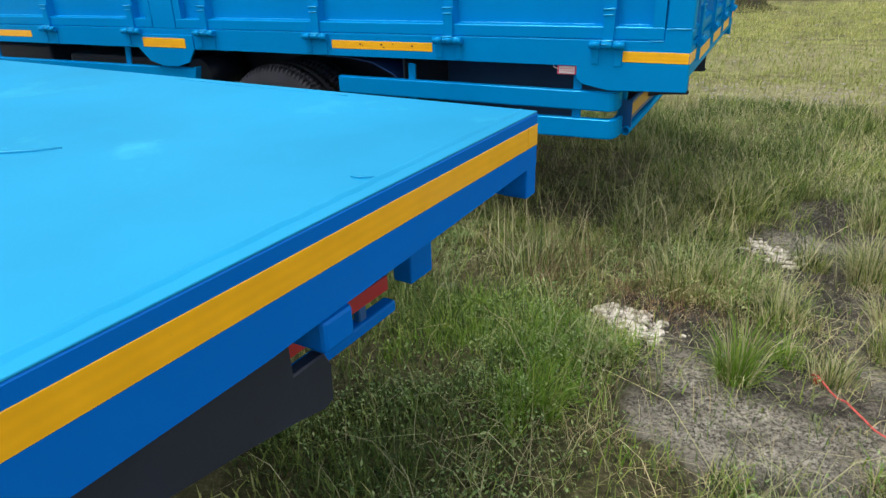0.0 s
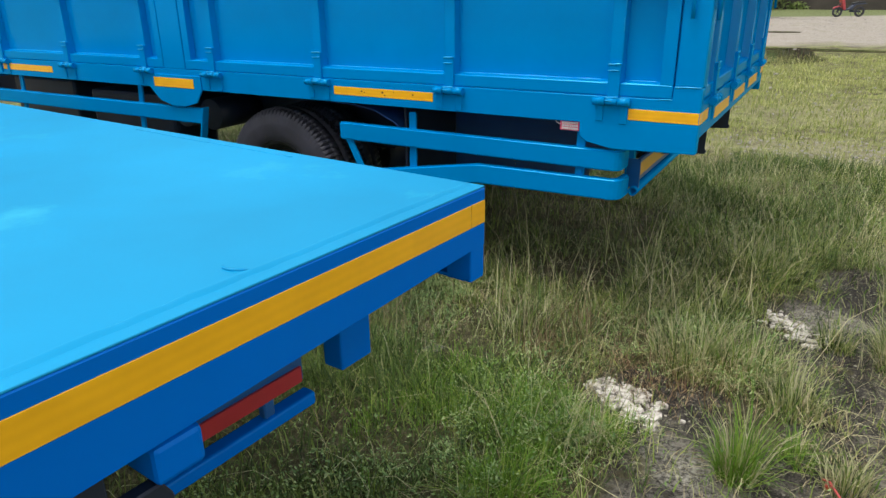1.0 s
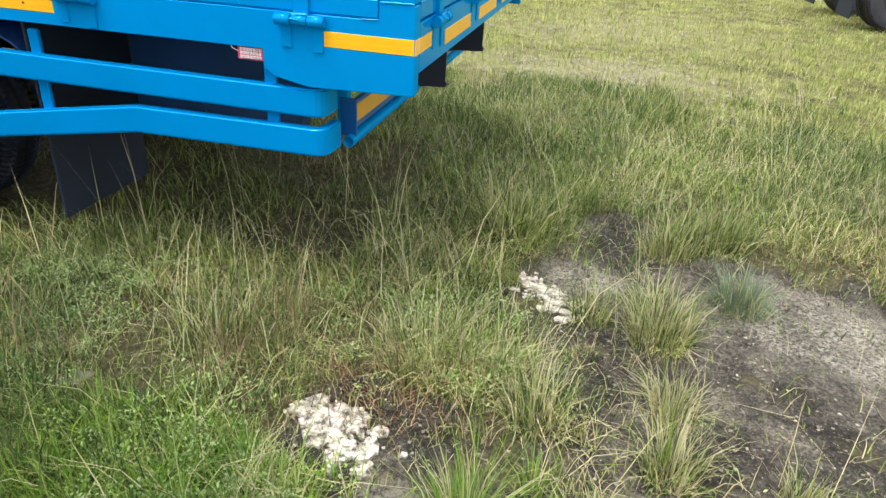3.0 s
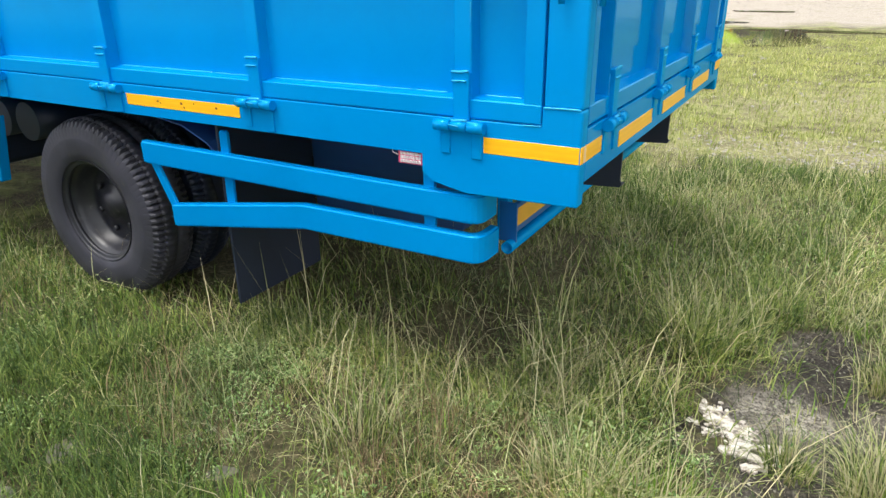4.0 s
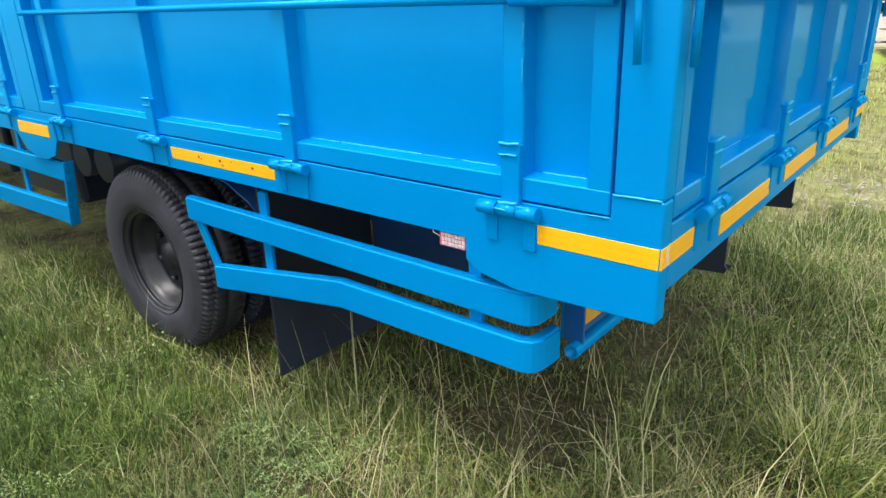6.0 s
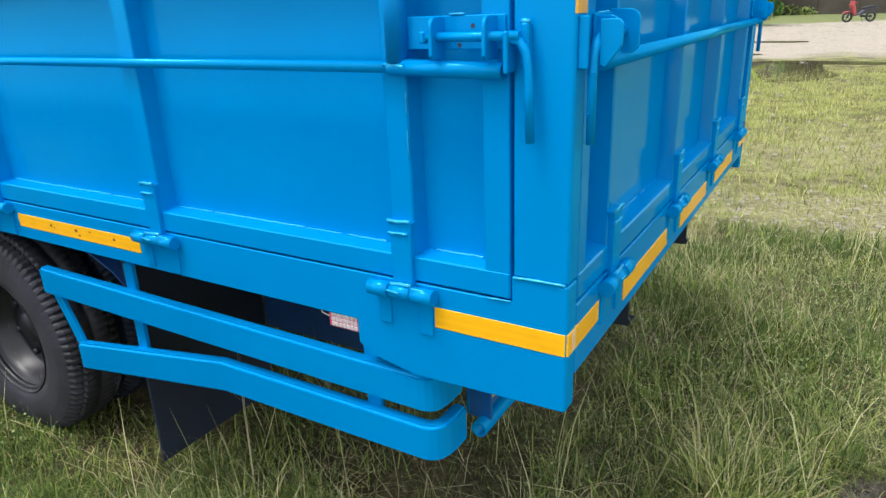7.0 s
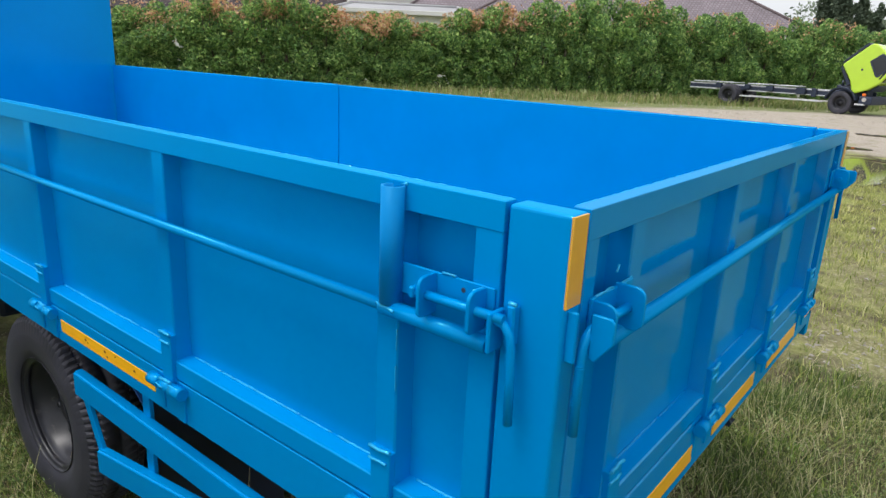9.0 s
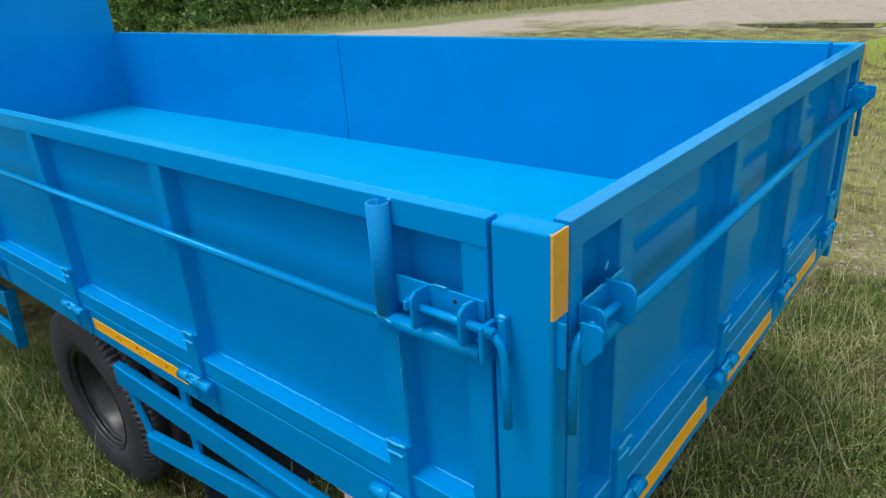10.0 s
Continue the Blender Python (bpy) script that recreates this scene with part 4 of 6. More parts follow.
def hinge(parent, u, m):
    """Three-knuckle hinge with its strap on the gate and two leaves on the sill."""
    bm = bmn()
    zc = 1.000
    for k in (-1, 0, 1):
        rod(bm, (u + k * 0.052 - 0.0245, -0.016, zc), (u + k * 0.052 + 0.0245, -0.016, zc), 0.0165 - (0.0015 if k == 0 else 0), 14)
    box(bm, u - 0.050 - 0.016, u - 0.050 + 0.014, -0.006, 0.004, zc - 0.082, zc + 0.004, 0.002)
    box(bm, u + 0.046 - 0.014, u + 0.046 + 0.018, -0.006, 0.004, zc - 0.090, zc + 0.004, 0.002)
    prism(bm, [(u - 0.022, zc), (u - 0.024, zc + 0.125), (u - 0.028, zc + 0.145), (u + 0.028, zc + 0.145), (u + 0.026, zc + 0.12), (u + 0.024, zc)], "y", -0.011, 0.006, 0.002)
    ob = part("hinge", turned(bm, m), "blue", parent)
    bm = bmn()
    r = random.Random(int(1000 * abs(u)) + 7)
    bead(bm, (u - 0.026, -0.011, zc + 0.145), (u + 0.026, -0.011, zc + 0.147), 0.004, r)
    bead(bm, (u - 0.026, -0.012, zc + 0.121), (u + 0.02, -0.012, zc + 0.122), 0.003, r)
    bead(bm, (u - 0.026, -0.018, zc + 0.015), (u + 0.026, -0.018, zc + 0.017), 0.0045, r)
    bead(bm, (u - 0.025, -0.031, zc + 0.006), (u + 0.006, -0.032, zc + 0.003), 0.0022, r)
    bead(bm, (u + 0.027, -0.024, zc + 0.014), (u + 0.060, -0.022, zc + 0.0145), 0.0018, r)
    weld(turned(bm, m), parent)
    return ob


def weld(bm, parent):
    """Lumpy weld seams, too small to tell apart."""
    return tagged(part("weld_seam", bm, "bead", parent), kind="stuff")


def seams(parent, spans, m, seed, material="bead"):
    """Light glints of lumpy weld along the foot of each sunken sheet."""
    bm, r = bmn(), random.Random(seed)
    for a, b in spans:
        u = a + 0.02
        while u < b - 0.03:
            v = min(b - 0.02, u + r.uniform(0.08, 0.30))
            bead(bm, (u, 0.0405, SILL + 0.0615), (v, 0.0405, SILL + 0.0615), r.uniform(0.0016, 0.0028), r)
            u = v + r.uniform(0.002, 0.02)
    tagged(part("weld_seam", turned(bm, m), material, parent), kind="stuff")


def rim_seam(parent, a, b, m, seed, d, z=RIM_Z):
    """A broken lumpy weld along the inner upper edge of a gate."""
    bm, r = bmn(), random.Random(seed)
    u = a
    while u < b - 0.02:
        v = min(b, u + r.uniform(0.10, 0.40))
        bead(bm, (u, d, z - 0.001), (v, d, z - 0.001), r.uniform(0.0013, 0.0021), r)
        u = v + r.uniform(-0.004, 0.012)
    weld(turned(bm, m), parent)


def strip(parent, u0, u1, z0, z1, m, material="yellow", d=-0.0015, label="yellow reflective tape"):
    bm = bmn()
    box(bm, u0, u1, d, 0.004, z0, z1, 0.0006)
    return part("reflective_tape", turned(bm, m), material, parent, label)


def side_latch(parent, m, u=0.0):
    """Slide bolt with lugs and a hanging crank handle; u is the gap between gate and post."""
    bm = bmn()
    box(bm, u - 0.196, u - 0.006, -0.004, 0.001, 1.463, 1.517, 0.0015)
    for a in (u - 0.122, u - 0.024):
        arc = [(-0.047 + 0.016 * (1 - math.cos(q)), 1.516 - 0.016 * (1 - math.sin(q))) for q in (0.0, 0.4, 0.8, 1.2, 1.57)]
        prism(bm, [(-0.002, 1.448), (-0.040, 1.448), (-0.047, 1.455)] + arc + [(-0.002, 1.516)], "x", a - 0.0035, a + 0.0035, 0.0012)
    ob = part("bolt_bracket", turned(bm, m), "blue", parent)
    bm = bmn()
    rod(bm, (u - 0.150, -0.028, 1.484), (u + 0.030, -0.028, 1.484), 0.0078, 12)
    box(bm, u - 0.150, u - 0.138, -0.038, -0.018, 1.474, 1.494, 0.003)
    part("bolt", turned(bm, m), "blue", parent)
    bm = bmn()
    box(bm, u + 0.006, u + 0.014, -0.040, -0.002, 1.428, 1.492, 0.002)
    box(bm, u + 0.026, u + 0.040, -0.018, 0.0, 1.44, 1.504, 0.003)
    part("keeper", turned(bm, m), "blue", parent)
    bm = bmn()
    pipe(bm, [(u + 0.006, -0.026, 1.480), (u + 0.028, -0.025, 1.476), (u + 0.038, -0.024, 1.462), (u + 0.042, -0.023, 1.44), (u + 0.044, -0.023, 1.40), (u + 0.047, -0.024, 1.318)], 0.0074, 10)
    part("crank_handle", turned(bm, m), "blue", parent)
    bm, r = bmn(), random.Random(9)
    bead(bm, (u - 0.108, -0.003, 1.519), (u - 0.080, -0.003, 1.519), 0.0022, r)
    bead(bm, (u - 0.028, -0.030, 1.514), (u - 0.024, -0.008, 1.515), 0.0025, r)
    bead(bm, (u + 0.026, -0.012, 1.505), (u + 0.040, -0.012, 1.506), 0.004, r)
    weld(turned(bm, m), parent)
    bm = bmn()
    rod(bm, (u - 0.064, -0.0046, 1.500), (u - 0.064, -0.002, 1.500), 0.0042, 10)
    part("bolt_hole", turned(bm, m), "black", parent)
    bm = rod(bmn(), (u - 0.090, -0.0046, 1.470), (u - 0.090, -0.002, 1.470), 0.0042, 10)
    part("bolt_hole", turned(bm, m), "black", parent)


def lock_rod(parent, m, a, b, joint, r1=0.0105, r2=0.0145):
    bm = bmn()
    rod(bm, (a, -0.014, 1.440), (joint, -0.014, 1.434), r1, 12)
    rod(bm, (joint - 0.002, -0.016, 1.434), (b, -0.016, 1.430), r2, 12, hollow=0.003)
    part("lock_rod", turned(bm, m), "blue", parent)


def tyre_set(parent, x, y, z, rad, wide, outward, material_rim="rim", tread="rubber"):
    """A wheel: lugged tyre, deep-dished rim and hub; outward is -1 if its face looks towards -y."""
    top = part("wheel", rod(bmn(), (x, y, z), (x, y + outward * -0.02, z), 0.06, 16), material_rim, parent)
    s = -outward
    n = 264
    w = wide / 2
    rim_r = rad * 0.545
    prof = [(rim_r, -w * 0.78), (rim_r + 0.012, -w * 0.95), (rim_r + 0.05, -w * 1.04), (rad * 0.80, -w * 1.06), (rad * 0.92, -w * 0.98), (rad * 0.965, -w * 0.86),
            (rad * 0.985, -w * 0.66), (rad * 0.978, -w * 0.60), (rad, -w * 0.52), (rad, -w * 0.1), (rad - 0.010, -w * 0.06), (rad - 0.010, w * 0.06), (rad, w * 0.1), (rad, w * 0.52),
            (rad * 0.978, w * 0.60), (rad * 0.985, w * 0.66), (rad * 0.965, w * 0.86), (rad * 0.92, w * 0.98), (rad * 0.80, w * 1.06), (rad * 0.7, w), (rim_r, w * 0.8)]
    def lug(k, i):
        return 0.013 if k in (5, 6, 7, 8, 13, 14, 15, 16) and i % 3 == 0 else (0.006 if k in (4, 17) and i % 3 == 0 else 0.0)
    bm = lathe(bmn(), [(r, t * s) for r, t in prof], (x, y, z), n, lug, (3, 4, 5, 6, 7, 13, 14, 15, 16, 17))
    bmesh.ops.recalc_face_normals(bm, faces=bm.faces)
    part("tyre", bm, tread, top, "black lugged rubber tyre")
    rp = [(rim_r + 0.008, -w * 0.98), (rim_r + 0.010, -w * 0.90), (rim_r - 0.004, -w * 0.86), (rim_r - 0.012, -w * 0.84), (rim_r - 0.014, -w * 0.72), (rim_r - 0.006, -w * 0.69), (rim_r - 0.008, -w * 0.63), (rim_r - 0.020, -w * 0.60), (rim_r - 0.024, -w * 0.45), (rim_r - 0.032, -w * 0.35), (rim_r - 0.034, w * 0.15),
          (rim_r - 0.055, w * 0.22), (rad * 0.32, w * 0.10), (rad * 0.235, w * 0.08), (rad * 0.225, -w * 0.05), (rad * 0.15, -w * 0.10), (rad * 0.14, -w * 0.24), (0.003, -w * 0.26)]
    bm = lathe(bmn(), [(r, t * s) for r, t in rp], (x, y, z), 48)
    bmesh.ops.recalc_face_normals(bm, faces=bm.faces)
    part("rim", bm, material_rim, top, "dark dished steel rim")
    for i in range(6):
        bm = bmn()
        a = 6.2832 * i / 6 + 0.3
        px, pz = x + rad * 0.275 * math.cos(a), z + rad * 0.285 * math.sin(a)
        rod(bm, (px, y + s * w * 0.06, pz), (px, y - s * w * 0.14, pz), 0.013, 6)
        part("wheel_nut", bm, "rim", top)
    return top


def led_lamp(parent, x, y, z):
    bm = bmn()
    box(bm, x, x + 0.088, y, y + 0.018, z - 0.021, z + 0.021, 0.005, 2)
    lamp = part("marker_lamp", bm, "lamp_pink", parent, "pink-rimmed clear marker lamp")
    bm = bmn()
    for i in range(7):
        for j in range(3):
            box(bm, x + 0.010 + i * 0.0105, x + 0.0185 + i * 0.0105, y - 0.003, y + 0.004, z - 0.016 + j * 0.0115, z - 0.0065 + j * 0.0115, 0.001)
    part("lens", bm, "lamp_white", lamp)
    bm = bmn()
    pipe(bm, [(x + 0.004, y, z + 0.004), (x - 0.014, y - 0.004, z + 0.012), (x - 0.020, y, z + 0.026), (x - 0.008, y + 0.004, z + 0.036), (x + 0.012, y + 0.01, z + 0.036)], 0.0016, 6)
    part("wire", bm, "lamp_white", lamp)


def build_truck():
    t = thing("dropside_truck", None, "blue dropside cargo truck with yellow reflective strips, parked on grass", "truck")
    side, rear = Matrix(), Matrix.Rotation(math.pi / 2, 4, "Z")
    far = Matrix.Translation((0, WIDE, 0)) @ Matrix.Rotation(math.pi, 4, "Z")

    # near side
    ribs_a, ribs_b = [-0.342, -1.10, -1.868, -2.64], [-3.225, -4.00, -4.78, -5.47]
    ga = gate(t, side, -2.865, -0.111, ribs_a, "blue", "blue ribbed drop gate, closed")
    gb = gate(t, side, -LONG + 0.10, -3.055, ribs_b, "blue", "blue ribbed drop gate, closed")
    for g, ribs in ((ga, ribs_a), (gb, ribs_b)):
        for u in ribs:
            hinge(g, u, side)
    seams(ga, [(-1.07, -0.372), (-1.838, -1.13), (-2.61, -1.90), (-0.312, -0.163)], side, 21)
    rim_seam(ga, -2.76, -0.12, side, 31, 0.029)
    rim_seam(gb, -5.45, -3.10, side, 32, 0.029)
    seams(gb, [(-3.97, -3.255), (-4.75, -4.03), (-5.44, -4.81)], side, 22)
    side_latch(ga, side, -0.111)
    lock_rod(ga, side, -2.80, -0.222 + 0.108, -0.335)
    lock_rod(gb, side, -5.62, -3.20, -3.3)
    bm = bmn()
    rod(bm, (-0.322, -0.012, 1.443), (-0.322, -0.012, 1.645), 0.0205, 20, hollow=0.004)
    part("stake_pocket", bm, "blue_satin", ga, "open steel pipe socket")
    bm, r = bmn(), random.Random(5)
    bead(bm, (-0.318, 0.002, 1.645), (-0.300, 0.0, 1.648), 0.003, r)
    bead(bm, (-0.345, -0.024, 1.440), (-0.298, -0.03, 1.437), 0.003, r)
    bead(bm, (-0.318, 0.001, 1.39), (-0.318, 0.001, 1.35), 0.0014, r)
    bead(bm, (-0.318, 0.001, 1.32), (-0.318, 0.001, 1.27), 0.0013, r)
    weld(bm, ga)

    # sills, corner posts and the post between the gates
    bm = bmn()
    prism(bm, [(-LONG, 0.905), (-LONG, SILL), (-0.108, SILL), (-0.108, 1.0675), (-0.008, 1.0675), (-0.008, 0.813), (-0.33, 0.805), (-0.44, 0.826), (-0.474, 0.850), (-0.474, 0.905)], "y", 0.0, 0.006, 0.002)
    box(bm, -LONG, -0.034, 0.004, 0.06, 0.905, SILL - 0.002, 0.003)
    sill = part("side_sill", bm, "blue", t, "blue sill rail with a deep rear corner plate")
    strip(sill, -0.275, -0.003, 0.930, 0.974, side)
    worn = strip(sill, -1.775, -1.19, 0.943, 0.984, side)
    for u, z, q in ((-1.60, 0.967, 0.005), (-1.585, 0.962, 0.003), (-1.475, 0.968, 0.006), (-1.462, 0.955, 0.004), (-1.30, 0.966, 0.005), (-1.41, 0.972, 0.003)):
        bm = bmn()
        box(bm, u - q, u + q, -0.0024, -0.0010, z - q * 0.7, z + q * 0.7, q * 0.3)
        part("rust_spot", turned(bm, side), "rust", worn, "small rust-brown spot")
    strip(sill, -4.80, -4.20, 0.943, 0.984, side)
    strip(sill, -LONG + 0.01, -LONG + 0.14, 0.943, 0.984, side)
    bm = bmn()
    pts = [(-3.20, 0.985), (-2.745, 0.985), (-2.745, 0.905), (-2.80, 0.83), (-2.90, 0.803), (-3.02, 0.803), (-3.12, 0.83), (-3.20, 0.905)]
    prism(bm, pts, "y", -0.008, 0.004, 0.002)
    dp = part("drop_plate", bm, "blue", t, "rounded blue plate below the middle post")
    strip(dp, -3.15, -2.805, 0.912, 0.966, side, d=-0.0105)
    bm, r = bmn(), random.Random(3)
    bead(bm, (-0.104, -0.001, 1.0685), (-0.006, -0.001, 1.0685), 0.003, r)
    bead(bm, (-0.16, -0.001, SILL), (-0.11, -0.001, SILL + 0.001), 0.002, r)
    weld(bm, sill)

    for y0, y1, name in ((0.0, 0.047, "near"), (WIDE - 0.047, WIDE, "far")):
        bm = bmn()
        box(bm, -0.105, 0.0, y0, y1, 1.0685, RIM_Z - 0.002, 0.006, 3)
        ya, yb = (y0 + 0.02, y1 - 0.001) if name == "near" else (y0 + 0.001, y1 - 0.02)
        box(bm, -0.1108, -0.1045, ya, yb, 1.07, RIM_Z - 0.012, 0)
        if name == "near":
            box(bm, -0.03, 0.0004, y0 - 0.0004, y0 + 0.046, 0.811, 1.067, 0.006, 3)
        else:
            box(bm, -0.105, 0.0, y0, y1, 0.815, 1.067, 0.004, 2)
        cp = part("corner_post", bm, "blue", t, "blue box-section corner post")
        ta, tb = (0.001, 0.043) if name == "near" else (WIDE - 0.043, WIDE - 0.001)
        strip(cp, ta, tb, 1.514, RIM_Z - 0.004, rear, "orange", label="amber reflective tape")
    for y, deep in ((0.0, 0.075), (WIDE - 0.054, 0.054)):
        bm = bmn()
        box(bm, -3.05, -2.87, y, y + deep, SILL, RIM_Z + 0.003, 0.005, 2)
        part("middle_post", bm, "blue", t)
    bm = bmn()
    box(bm, -LONG, -LONG + 0.096, 0.0, 0.07, SILL, RIM_Z + 0.05, 0.005, 2)
    part("front_post", bm, "blue", t)

    # tail gate
    rr = [0.245, 0.815, 1.375, 1.945]
    tg = gate(t, rear, 0.052, WIDE - 0.052, rr, "blue_gate", "glossy blue ribbed tail gate, closed", ends=0.04)
    for u in rr:
        hinge(tg, u, rear)
    rim_seam(tg, 0.06, WIDE - 0.08, rear, 33, 0.029)
    seams(tg, [(0.275, 0.785), (0.845, 1.345), (1.405, 1.915), (0.10, 0.215)], rear, 23, "blue_gate")
    bm = bmn()
    rod(bm, (0.075, -0.016, 1.437), (WIDE - 0.09, -0.016, 1.437), 0.0135, 14)
    part("lock_rod", turned(bm, rear), "blue", tg)
    for flip in (False, True):
        m = rear @ (Matrix.Translation((WIDE, 0, 0)) @ Matrix.Diagonal((-1, 1, 1, 1)) if flip else Matrix())
        bm = bmn()
        for a, out, top in ((0.166, 0.052, 1.518), (0.082, 0.044, 1.510)):
            arc = [(-out + 0.018 * (1 - math.cos(q)), top - 0.018 * (1 - math.sin(q))) for q in (0.0, 0.4, 0.8, 1.2, 1.57)]
            prism(bm, [(0.0, 1.446), (-out + 0.010, 1.446), (-out, 1.456)] + arc + [(0.0, top)], "x", a - 0.0035, a + 0.0035, 0.0012)
        box(bm, 0.075, 0.222, -0.005, 0.001, 1.456, 1.513, 0.0015)
        prism(bm, [(-0.024, 1.437), (-0.034, 1.432), (-0.060, 1.466), (-0.060, 1.498), (-0.054, 1.505), (-0.024, 1.505)], "x", 0.038, 0.044, 0.0015)
        box(bm, 0.010, 0.016, -0.016, 0.001, 1.432, 1.511, 0.002)
        bm2 = turned(bm, m)
        if flip:
            bmesh.ops.reverse_faces(bm2, faces=bm2.faces)
        part("bolt_bracket", bm2, "blue", tg)
        bm = bmn()
        rod(bm, (0.182, -0.026, 1.482), (0.060, -0.022, 1.480), 0.0080, 12)
        pipe(bm, [(0.075, -0.022, 1.480), (0.060, -0.021, 1.479), (0.048, -0.020, 1.475), (0.038, -0.019, 1.466), (0.032, -0.018, 1.452), (0.030, -0.018, 1.43), (0.028, -0.019, 1.312)], 0.0076, 12)
        for z in (1.425, 1.421, 1.372, 1.367, 1.362):
            rod(bm, (0.0295, -0.018, z), (0.0295, -0.018, z + 0.0016), 0.0082, 12)
        bm2 = turned(bm, m)
        if flip:
            bmesh.ops.reverse_faces(bm2, faces=bm2.faces)
        part("crank_handle", bm2, "blue", tg)
        bm, r = bmn(), random.Random(11)
        bead(bm, (0.088, -0.003, 1.513), (0.150, -0.003, 1.514), 0.0022, r)
        bead(bm, (0.170, -0.003, 1.514), (0.222, -0.002, 1.514), 0.0013, r)
        bead(bm, (0.160, 0.0, 1.535), (0.172, 0.001, 1.545), 0.0022, r)
        bm2 = turned(bm, m)
        weld(bm2, tg)

    bm = bmn()
    box(bm, 0.047, WIDE - 0.047, -0.001, 0.06, 0.872, SILL - 0.002, 0.004, 2)
    rs = part("rear_sill", turned(bm, rear), "blue_gate", t, "blue rear sill with yellow reflective strips")
    strip(rs, 0.002, 0.172, 0.930, 0.974, rear, d=-0.0025)
    for a, b in ((0.345, 0.755), (0.915, 1.315), (1.475, 1.868)):
        strip(rs, a, b, 0.903, 0.951, rear, d=-0.0030)
    strip(rs, WIDE - 0.17, WIDE - 0.002, 0.925, 0.970, rear, d=-0.0025)
    bm = bmn()
    box(bm, 0.02, 0.036, -0.0032, 0.0, 0.931, 0.973, 0.0005)
    part("scuff", turned(bm, rear), "pale", rs, "pale rubbed spot on tape")

    # far side, bed floor, headboard
    fa = gate(t, far, 0.111, 2.85, [-u for u in ribs_a], "blue", "blue drop gate, smooth inside")
    fb = gate(t, far, 3.055, LONG - 0.10, [-u for u in ribs_b], "blue", "blue drop gate, smooth inside")
    for a, b in ((0.111, 2.801), (2.807, LONG - 0.02)):
        bm = bmn()
        box(bm, a, b, 0.0555, 0.0605, SILL - 0.02, RIM_Z - 0.001, 0.0015)
        part("inner_sheet", turned(bm, far), "blue", fa if a < 1 else fb)
        rim_seam(fa if a < 1 else fb, a + 0.02, b - 0.02, far, 34 if a < 1 else 35, 0.058, RIM_Z - 0.001)
    bm = bmn()
    box(bm, -LONG, 0.0, WIDE - 0.006, WIDE, 0.905, SILL, 0.002)
    box(bm, -LONG, 0.0, WIDE - 0.06, WIDE - 0.007, 0.905, SILL - 0.002, 0.002)
    part("side_sill", bm, "blue", t)
    bm = bmn()
    box(bm, -LONG, -0.062, 0.062, WIDE - 0.062, 0.985, 1.012, 0.002)
    part("bed_floor", bm, "blue_bed", t, "bright blue painted steel bed floor")
    bm = bmn()
    box(bm, -LONG - 0.05, -LONG, 0.02, WIDE - 0.02, 0.95, 2.46, 0.006, 2)
    head = part("headboard", bm, "blue", t, "tall flat blue headboard")
    for y in (0.02, 0.55, 1.09, 1.62, 2.11):
        part("rib", box(bmn(), -LONG - 0.10, -LONG - 0.051, y, y + 0.06, 0.98, 2.46, 0.004), "blue", head)

    # frame below the bed
    for y in (0.68, 1.43):
        bm = bmn()
        box(bm, -7.0, -0.361, y, y + 0.07, 0.62, 0.80, 0.004)
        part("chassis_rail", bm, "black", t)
        bm = bmn()
        box(bm, -LONG, -0.361, y - 0.01, y + 0.08, 0.802, 0.90, 0.004)
        part("bed_runner", bm, "dark_blue", t)
        bm = bmn()
        prism(bm, [(-0.36, 0.635), (-0.20, 0.668), (-0.066, 0.676), (-0.060, 0.690), (-0.068, 0.70), (-0.066, 0.896), (-0.36, 0.896)], "y", y - 0.004, y + 0.006, 0.001)
        prism(bm, [(-0.36, 0.635), (-0.20, 0.668), (-0.066, 0.676), (-0.20, 0.680), (-0.36, 0.647)], "y", y + 0.0062, y + 0.07, 0.0)
        part("rail_end", bm, "flap", t, "black channel end of the chassis rail")
    for x in (-0.55, -1.15, -1.75, -2.35, -2.95, -3.55, -4.15, -4.75, -5.35):
        bm = bmn()
        box(bm, x - 0.03, x + 0.03, 0.062, WIDE - 0.062, 0.903, 0.983, 0.003)
        part("cross_member", bm, "dark_blue", t)
    bm = bmn()
    rod(bm, (-2.27, 0.30, 0.40), (-2.27, WIDE - 0.30, 0.40), 0.065, 16)
    rod(bm, (-2.27, 0.95, 0.40), (-2.27, 1.24, 0.40), 0.17, 20)
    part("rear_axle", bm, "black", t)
    bm = bmn()
    rod(bm, (-2.35, 1.09, 0.42), (-5.2, 1.09, 0.66), 0.045, 12)
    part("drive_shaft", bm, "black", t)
    for y in (0.64, 1.46):
        bm = bmn()
        for k in range(5):
            box(bm, -2.27 - 0.62 + k * 0.10, -2.27 + 0.62 - k * 0.10, y, y + 0.07, 0.56 - 0.016 * k, 0.573 - 0.016 * k, 0.002)
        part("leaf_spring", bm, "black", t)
    # Inner tyres take the darker flap black; shade between the wheels is painted in
    for y, s, tread in ((0.185, -1, "rubber"), (0.425, 1, "flap"), (WIDE - 0.185, 1, "rubber"), (WIDE - 0.425, -1, "flap")):
        tyre_set(t, -2.27, y, 0.405, 0.42, 0.215, s, "rim", tread)
    for y, s in ((0.36, -1), (WIDE - 0.36, 1)):
        tyre_set(t, -6.62, y, 0.395, 0.41, 0.215, s)
    # inner wheel arch sheet and hanging rubber flaps
    for y0, y1 in ((0.058, 0.56), (WIDE - 0.56, WIDE - 0.058)):
        bm = bmn()
        box(bm, -1.392, -1.380, y0, y1, 0.165, 0.895, 0.003)
